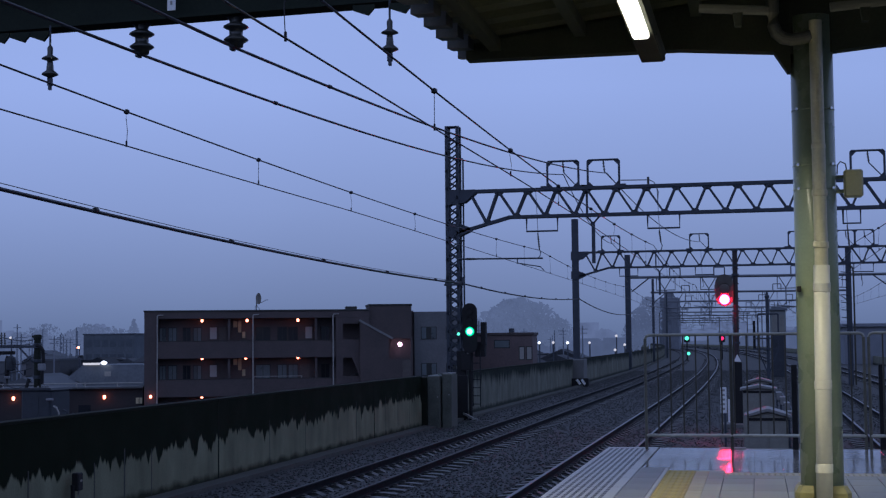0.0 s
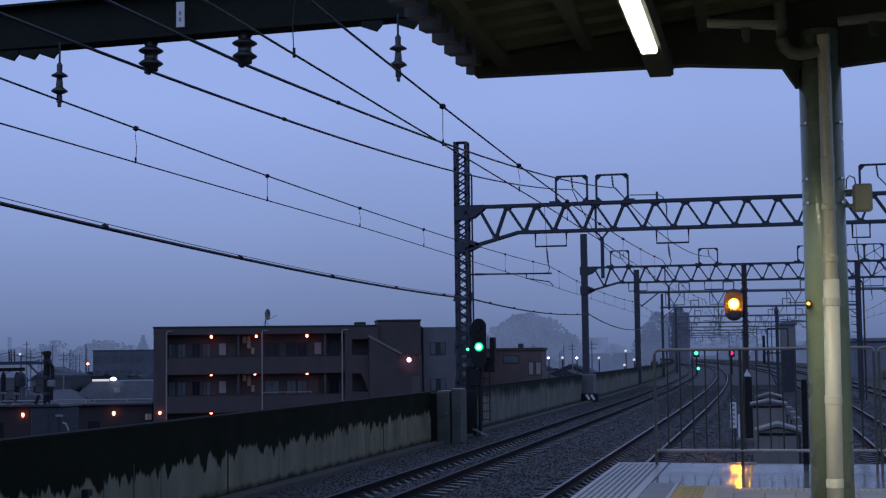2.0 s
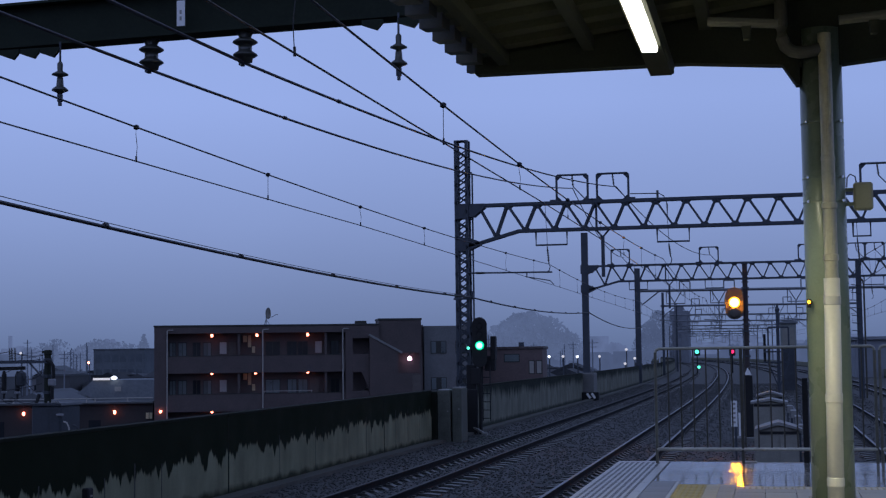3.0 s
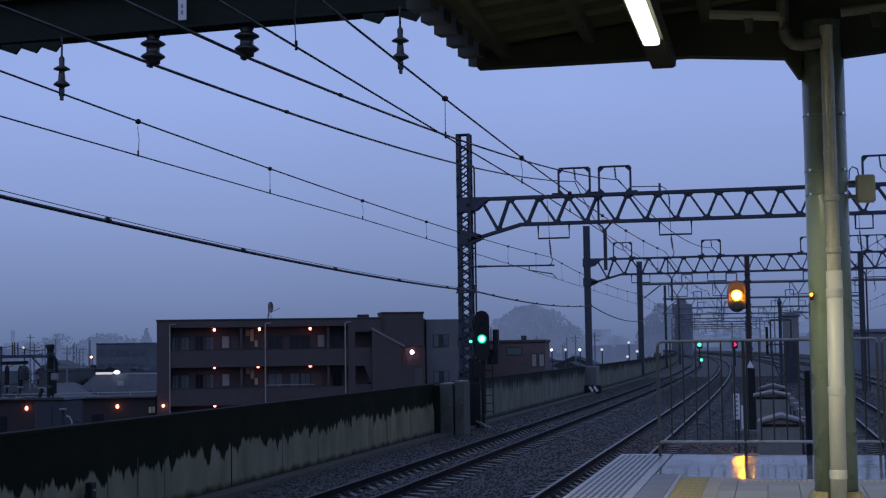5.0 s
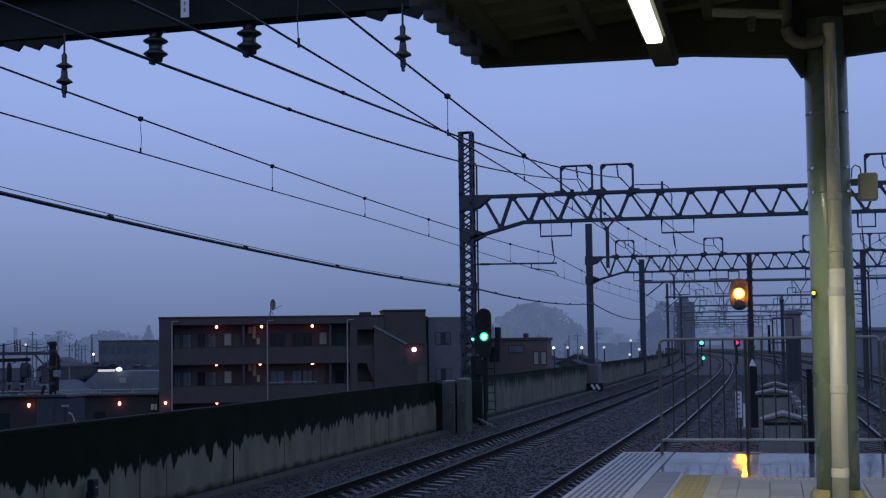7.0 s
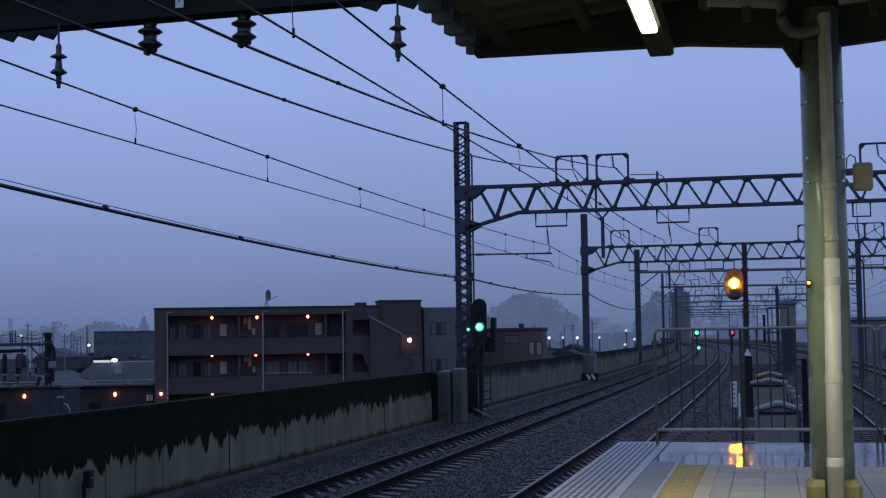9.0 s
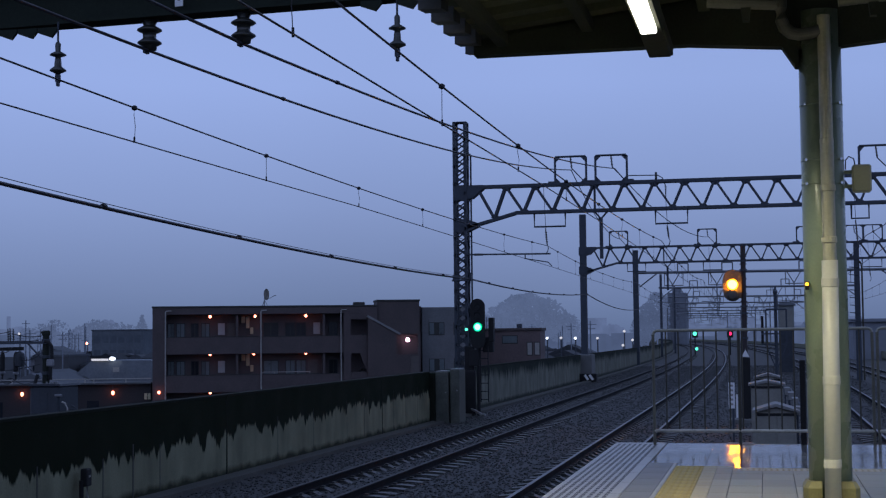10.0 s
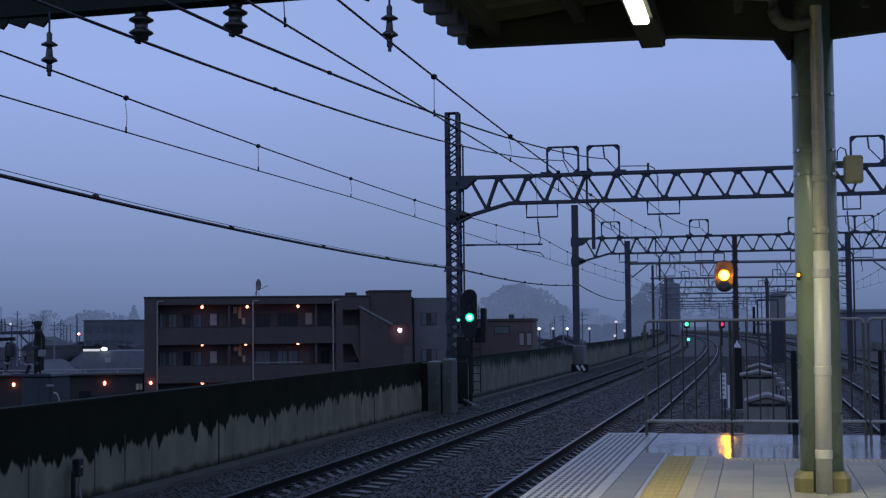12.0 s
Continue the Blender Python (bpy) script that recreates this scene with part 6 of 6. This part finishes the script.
for x in (0.1, 0.48):
    bm = B()
    box(bm, x, x + 0.32, -0.715, -0.701, 4.0, 5.3, 0.004)
    part("cabinet_door", bm, M_CABD, cab)
bm = B()
path_rod(bm, [(-0.34, -0.3, 4.2), (-0.33, -0.3, 5.1), (-0.28, -0.3, 5.5), (-0.2, -0.2, 5.9)], 0.06, 7)
part("side_conduit", bm, M_BLACK, pole)
for k in range(3):
    bm = B()
    path_rod(bm, [(1.0 + 0.34 * k, -0.8, 5.0 - 0.12 * k), (1.12 + 0.34 * k, -0.8, 4.96 - 0.12 * k), (1.2 + 0.34 * k, -0.8, 4.8 - 0.12 * k), (1.22 + 0.34 * k, -0.8, 0.0)], 0.03, 6)
    part("pipe_bend", bm, M_DRAIN if k == 0 else M_CABD, pole)
for x, z in ((0.34, 5.64), (0.52, 5.66), (0.62, 5.66), (0.72, 5.65)):
    bm = B()
    lathe(bm, [(0.015, -0.06), (0.035, -0.03), (0.035, 0.01), (0.012, 0.03)], 10, (x, -0.6, z))
    part("cap", bm, M_LID, pole, "pale bushing cap")
bm = B()
box(bm, 0.74, 0.98, -0.84, -0.72, 5.18, 5.26, 0.02)
part("bushing_plate", bm, M_COLLAR, pole)

# brown house by the line and its neighbours
brown = thing("brick_house", "low dark brick house beyond the parapet", "house", (-23.6, 122.0, GROUND_Z))
bm = B()
box(bm, 0, 5.2, 0, 2.6, 0, 7.5, 0.03)
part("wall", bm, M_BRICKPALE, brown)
bm = B()
box(bm, -0.1, 5.3, -0.1, 2.7, 7.502, 7.74, 0.03)
part("roof", bm, M_BRICKD, brown)
bm = B()
box(bm, 3.02, 3.44, 1, 1.5, 7.742, 8.1, 0.03)
part("roof_vent", bm, M_STEEL, brown)
for x0, x1, z0, z1, mat in ((2.0, 3.2, 6.5, 7.06, M_CURTAIN), (4.1, 4.46, 5.5, 6.5, M_DRAIN), (4.72, 5.1, 5.5, 6.5, M_DRAIN), (1.0, 2.2, 3.2, 4.3, M_GLASS)):
    bm = B()
    box(bm, x0 - 0.07, x1 + 0.07, -0.03, -0.001, z0 - 0.07, z1 + 0.07)
    w = part("window", bm, M_CONCD, brown)
    bm = B()
    box(bm, x0, x1, -0.045, -0.031, z0, z1)
    part("pane", bm, mat, w)

# ---- town below the line ----
town = random.Random(21)


def house(x, y, w, d, h, pitched):
    hs = thing("house", "hazy distant town house with wet roof", "house", (x, y, GROUND_Z), group="town houses")
    bm = B()
    box(bm, 0, w, 0, d, 0, h)
    part("wall", bm, M_HOUSE, hs)
    bm = B()
    if pitched:
        prism(bm, [(-0.4, h), (w + 0.4, h), (w / 2, h + w * 0.24)], -0.4, d + 0.4)
    else:
        box(bm, -0.15, w + 0.15, -0.15, d + 0.15, h, h + 0.35)
    part("roof", bm, M_ROOF, hs)
    for k in range(int(w // 2.6)):
        for f in range(int(h // 2.9)):
            bm = B()
            box(bm, 0.7 + 2.5 * k, 1.9 + 2.5 * k, -0.05, -0.002, 1.0 + 2.8 * f, 2.1 + 2.8 * f)
            part("window", bm, M_GLASS, hs)


for n in range(34):
    y = 190 + 9 * n + town.uniform(-4, 4)
    u = town.uniform(-0.50, -0.325)
    house(u * y, y, town.uniform(8, 13), town.uniform(7, 10), town.choice((3.0, 4.2, 5.2, 5.8)), town.random() < 0.5)
for n in range(46):
    y = 128 + 5.2 * n + town.uniform(-3, 3)
    u = -0.425 - 0.115 * town.random()
    house(u * y - (6 if y < 160 else 0), y, town.uniform(4.5, 8.5) if y > 190 else town.uniform(3.5, 5.5), town.uniform(6, 9), town.choice((2.6, 3.0, 3.4, 4.6)) if y > 190 else town.choice((1.8, 2.3, 2.8)), town.random() < 0.7)
for n in range(20):
    y = 180 + 14 * n + town.uniform(-4, 4)
    house((-0.165 + town.uniform(-0.035, 0.045)) * y, y, town.uniform(6, 10), 8, town.choice((2.6, 3.0, 3.4)), town.random() < 0.3)
shop = thing("lit_shop", "dark roofed shed with a bright white lit strip", "building", (-70.0, 142, GROUND_Z))
bm = B()
prism(bm, [(-1, 0), (9.5, 0), (9.5, 3.6), (8, 5.0), (1.4, 5.0), (-1, 3.2)], 0, 9)
part("wall", bm, M_SHOPROOF, shop)
bm = B()
box(bm, 1.5, 3.3, -0.3, -0.05, 4.98, 5.2)
part("light_strip", bm, M_DIM, shop, "bright white sign strip")
bm = B()
lathe(bm, [(0.05, -0.2), (0.3, -0.12), (0.34, 0.05), (0.1, 0.2)], 10, (3.9, -0.4, 5.2))
part("round_lamp", bm, M_COOL, shop)
bm = B()
box(bm, 3.8, 4.5, -0.06, -0.01, 3.8, 4.3)
part("window", bm, M_DRAIN, shop)

for n in range(28):
    y = town.uniform(240, 420)
    u = town.choice((town.uniform(-0.545, -0.515), town.uniform(-0.505, -0.486), town.uniform(-0.505, -0.486))) if n % 5 else town.uniform(-0.16, -0.09)
    m = thing("distant_mast", "faint thin mast among the hazy roofs", "mast", (u * y, y, GROUND_Z), group="faint masts")
    bm = B()
    hh = town.uniform(7.0, 11.0)
    rod(bm, (0, 0, 0), (0, 0, hh), 0.16, 5, 0.1)
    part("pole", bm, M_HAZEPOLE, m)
    if n % 2:
        bm = B()
        bar(bm, (-0.8, 0, hh - 0.6), (0.8, 0, hh - 0.6), 0.1, 0.1)
        part("crossarm", bm, M_HAZEPOLE, m)
for n in range(14):
    y = 170 + 15 * n
    x = (town.choice((-0.438, -0.498, -0.492, -0.53)) + town.uniform(-0.012, 0.008)) * y if n % 3 else (-0.165 + town.uniform(-0.03, 0.05)) * y
    p = thing("utility_pole", "thin grey utility pole in the town", "utility pole", (x, y, GROUND_Z), group="town poles")
    h = town.uniform(6.8, 9.5)
    bm = B()
    rod(bm, (0, 0, 0), (0, 0, h), 0.13, 6, 0.09)
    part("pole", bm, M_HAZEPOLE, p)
    bm = B()
    bar(bm, (-0.9, 0, h - 0.5), (0.9, 0, h - 0.5), 0.1, 0.1)
    bar(bm, (-0.7, 0, h - 1.1), (0.7, 0, h - 1.1), 0.1, 0.1)
    part("crossarm", bm, M_HAZEPOLE, p)


def street_lamp(x, y, z, mat, lab):
    s = thing("street_lamp", lab, "street lamp", (x, y, GROUND_Z), group="street lamps")
    bm = B()
    rod(bm, (0, 0.3, 0), (0, 0.3, z - GROUND_Z), 0.08, 6)
    part("pole", bm, M_STEEL, s)
    bm = B()
    r = 0.0009 * y
    lathe(bm, [(r * 0.2, -r), (r, -r * 0.4), (r, r * 0.4), (r * 0.2, r)], 10, (0, 0, z - GROUND_Z))
    part("bulb", bm, mat, s)


WHITE_LAMP, ORANGE_LAMP = "bluish white street lamp, lit", "orange street lamp on a thin pole, lit"
for x, y, z, mat, lab in ((-24.86, 170, 2.2, M_COOL, WHITE_LAMP), (-24.6, 180, 2.2, M_DIM, WHITE_LAMP), (-21.56, 170, 2.17, M_COOL, WHITE_LAMP), (-19.0, 170, 2.15, M_DIM, ORANGE_LAMP),
                          (-18.7, 200, 3.0, M_DIM, WHITE_LAMP), (-18.9, 200, 1.1, M_DIM, WHITE_LAMP), (-17.6, 200, 1.8, M_DIM, WHITE_LAMP), (-97.4, 200, 2.12, M_ORANGE, ORANGE_LAMP), (-111.0, 205, 3.7, M_DIM, WHITE_LAMP)):
    street_lamp(x, y, z, mat, lab)

# ---- hazy distance ----


# haze put into emission: far trees and skylines glow blue-grey, though no lamps
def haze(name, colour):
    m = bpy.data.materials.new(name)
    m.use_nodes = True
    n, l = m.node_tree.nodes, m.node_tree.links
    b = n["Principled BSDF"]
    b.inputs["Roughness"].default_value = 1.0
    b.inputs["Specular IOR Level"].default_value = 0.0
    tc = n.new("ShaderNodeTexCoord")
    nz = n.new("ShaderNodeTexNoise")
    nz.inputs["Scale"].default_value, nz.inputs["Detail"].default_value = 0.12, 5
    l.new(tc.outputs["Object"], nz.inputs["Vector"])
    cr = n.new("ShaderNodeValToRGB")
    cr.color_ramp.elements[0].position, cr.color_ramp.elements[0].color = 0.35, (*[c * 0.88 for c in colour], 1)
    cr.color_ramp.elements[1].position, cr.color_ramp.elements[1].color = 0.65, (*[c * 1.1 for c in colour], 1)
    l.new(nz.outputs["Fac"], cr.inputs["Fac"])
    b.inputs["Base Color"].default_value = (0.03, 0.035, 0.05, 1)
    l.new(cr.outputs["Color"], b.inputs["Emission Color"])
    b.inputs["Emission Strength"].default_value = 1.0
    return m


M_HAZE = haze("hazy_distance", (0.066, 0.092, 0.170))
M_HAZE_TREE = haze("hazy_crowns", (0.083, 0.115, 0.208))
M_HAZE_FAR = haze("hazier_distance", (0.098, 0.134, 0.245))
# pale low-contrast blues: haze put into the base colours of far buildings
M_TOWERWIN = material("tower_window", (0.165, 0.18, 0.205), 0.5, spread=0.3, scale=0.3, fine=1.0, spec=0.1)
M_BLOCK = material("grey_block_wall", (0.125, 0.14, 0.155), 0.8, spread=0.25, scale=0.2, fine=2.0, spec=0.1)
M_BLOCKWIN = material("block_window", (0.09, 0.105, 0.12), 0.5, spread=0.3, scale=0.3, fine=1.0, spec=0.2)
M_TOWER = material("hazed_wall", (0.20, 0.215, 0.24), 0.8, spread=0.2, scale=0.1, fine=1.0, spec=0.1)
hz = random.Random(5)


far_block = thing("flat_roofed_block", "long hazy flat-roofed block in the town", "building", (-125.6, 260, GROUND_Z))
bm = B()
box(bm, 0, 10.4, 0, 12, 0, 8.99, 0.05)
part("wall", bm, M_BLOCK, far_block)
for fl in range(3):
    for k in range(6):
        bm = B()
        box(bm, 0.5 + 1.65 * k, 1.75 + 1.65 * k, -0.06, -0.002, 1.2 + 2.75 * fl, 2.6 + 2.75 * fl)
        part("window", bm, M_BLOCKWIN, far_block)
bm = B()
box(bm, -0.1, 10.5, -0.12, 12.1, 9.0, 9.24, 0.03)
part("roof_edge", bm, M_BLOCKWIN, far_block)


def skyline(name, y, x0, x1, base, low, high, mat, step):
    """A far uneven line of tree tops and roofs as a thick body."""
    bm = B()
    x = x0
    while x < x1:
        kind = hz.random()
        if kind < 0.3:
            w, h = step * hz.uniform(0.6, 1.5), hz.uniform(low, high) * 0.8
            prism(bm, [(x, base), (x + w, base), (x + w, h), (x, h)], y, y + 6)
        elif kind < 0.38:
            w, h = step * 0.02 + 0.15, high * hz.uniform(0.8, 1.25)
            prism(bm, [(x, base), (x + w, base), (x + w, h), (x, h)], y, y + 6)
        else:
            w, h = step * hz.uniform(0.5, 1.7), hz.uniform(low, high)
            n = 26
            out = [(x - 0.2 * w, base), (x + w * 1.2, base)]
            for k in range(n + 1):
                f = 1 - k / n
                hump = math.sin(math.pi * min(1, max(0, f))) ** 0.5
                z = base + (h - base) * (0.45 + 0.5 * hump + 0.13 * noise.noise((x + f * 9, 0.3, h)) + hz.uniform(-0.05, 0.05))
                out.append((x - w * 0.2 + 1.4 * w * f, z))
            prism(bm, out, y, y + 6)
        x += w * 0.8
    return part(name, bm, mat)


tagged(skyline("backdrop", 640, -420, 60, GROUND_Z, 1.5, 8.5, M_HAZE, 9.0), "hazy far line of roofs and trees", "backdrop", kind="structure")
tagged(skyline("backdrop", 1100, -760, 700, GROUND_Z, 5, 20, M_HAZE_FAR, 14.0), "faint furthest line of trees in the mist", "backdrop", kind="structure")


def clump_tree(x, y, h, r, n, mat, label, pointed=False):
    t = thing("tree", label, "tree", (x, y, GROUND_Z), group="far trees")
    bm = B()
    rod(bm, (0, 0, 0), (0, 0, h * 0.6), r * 0.07, 7, r * 0.03)
    for k in range(6):
        a = k * 1.05
        rod(bm, (0, 0, h * (0.3 + 0.04 * k)), (r * 0.6 * math.cos(a), r * 0.6 * math.sin(a), h * (0.55 + 0.05 * k)), r * 0.03, 5, r * 0.01)
    part("trunk", bm, mat, t)
    vs, fs = [], []
    for _ in range(n):
        a, f = hz.uniform(0, 6.28), hz.random()
        zz = h * (0.35 + 0.65 * f)
        rr = r * math.sqrt(hz.random()) * math.sin(math.pi * (0.15 + 0.8 * f)) ** 0.6
        if pointed:
            rr = r * math.sqrt(hz.random()) * (1.05 - f)
        p = Vector((rr * math.cos(a), rr * math.sin(a), zz))
        s = r * hz.uniform(0.05, 0.13)
        q = [Vector((hz.uniform(-s, s), hz.uniform(-s, s), hz.uniform(-s, s))) for _ in range(4)]
        k0 = len(vs)
        vs.extend([tuple(p + v) for v in q])
        fs.extend([(k0, k0 + 1, k0 + 2), (k0, k0 + 2, k0 + 3), (k0 + 1, k0 + 2, k0 + 3)])
    me = bpy.data.meshes.new("crown")
    me.from_pydata(vs, [], fs)
    me.materials.append(mat)
    ob = new("crown", me)
    ob.parent = t


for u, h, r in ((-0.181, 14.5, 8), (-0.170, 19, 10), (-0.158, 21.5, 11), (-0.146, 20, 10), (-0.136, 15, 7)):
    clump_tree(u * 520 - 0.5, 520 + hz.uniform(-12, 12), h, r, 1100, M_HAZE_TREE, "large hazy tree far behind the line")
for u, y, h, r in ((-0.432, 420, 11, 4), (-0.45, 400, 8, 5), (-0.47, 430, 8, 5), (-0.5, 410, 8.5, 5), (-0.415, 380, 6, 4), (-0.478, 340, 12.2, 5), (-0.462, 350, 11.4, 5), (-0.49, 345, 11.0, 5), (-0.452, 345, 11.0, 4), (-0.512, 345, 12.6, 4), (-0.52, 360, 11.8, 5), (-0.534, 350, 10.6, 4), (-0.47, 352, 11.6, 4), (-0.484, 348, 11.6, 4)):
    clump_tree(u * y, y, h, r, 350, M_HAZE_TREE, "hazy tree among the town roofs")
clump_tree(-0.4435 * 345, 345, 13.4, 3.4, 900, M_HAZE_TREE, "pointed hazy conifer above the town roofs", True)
for x, w, h in ((-25.6, 5.0, 18.4),):
    tw = thing("tower_block", "faint tower block in the mist beyond the tracks", "building", (x, 400, GROUND_Z), group="tower blocks")
    bm = B()
    box(bm, 0, w, 0, 10, 0, h, 0.1)
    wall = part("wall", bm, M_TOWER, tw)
    for fl in range(int((h - 2) // 3)):
        for wx in range(int((w - 0.8) // 1.6)):
            bm = B()
            box(bm, 0.7 + 1.6 * wx, 1.5 + 1.6 * wx, -0.06, -0.01, 2.0 + 3 * fl, 3.4 + 3 * fl)
            part("window", bm, M_TOWERWIN, wall)
    bm = B()
    box(bm, w * 0.3, w * 0.7, 2, 6, h, h + 1.2, 0.05)
    part("roof_house", bm, M_TOWER, tw)
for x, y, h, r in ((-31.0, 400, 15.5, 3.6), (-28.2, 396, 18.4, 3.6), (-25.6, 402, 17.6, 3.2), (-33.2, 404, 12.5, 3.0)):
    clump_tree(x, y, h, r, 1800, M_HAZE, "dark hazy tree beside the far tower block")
shed = thing("station_building", "long low dark building east of the tracks", "building", (8.0, 150.0, GROUND_Z))
bm = B()
box(bm, 0.4, 40, 0, 14, 0, 8.05)
part("wall", bm, M_TOWER, shed)
bm = B()
box(bm, 0.1, 41, -0.3, 15, 8.06, 8.42, 0.05)
part("roof", bm, M_TOWER, shed)


def motions():
    """The signal clears from red to amber, and the repeater shows amber with it."""
    over_amber, over_red = pose(HEAD_X, -0.10, AMBER_Z), pose(HEAD_X, -0.10, RED_Z)
    walk(shutter, [(0.0, over_amber), (0.6, over_amber), (0.667, over_red), (12.0, over_red)])
    shut, clear = pose(0.0, -0.015, 0.0), pose(0.0, -0.015, -0.031)
    walk(slide, [(0.0, shut), (0.6, shut), (0.667, clear), (12.0, clear)])


motions()
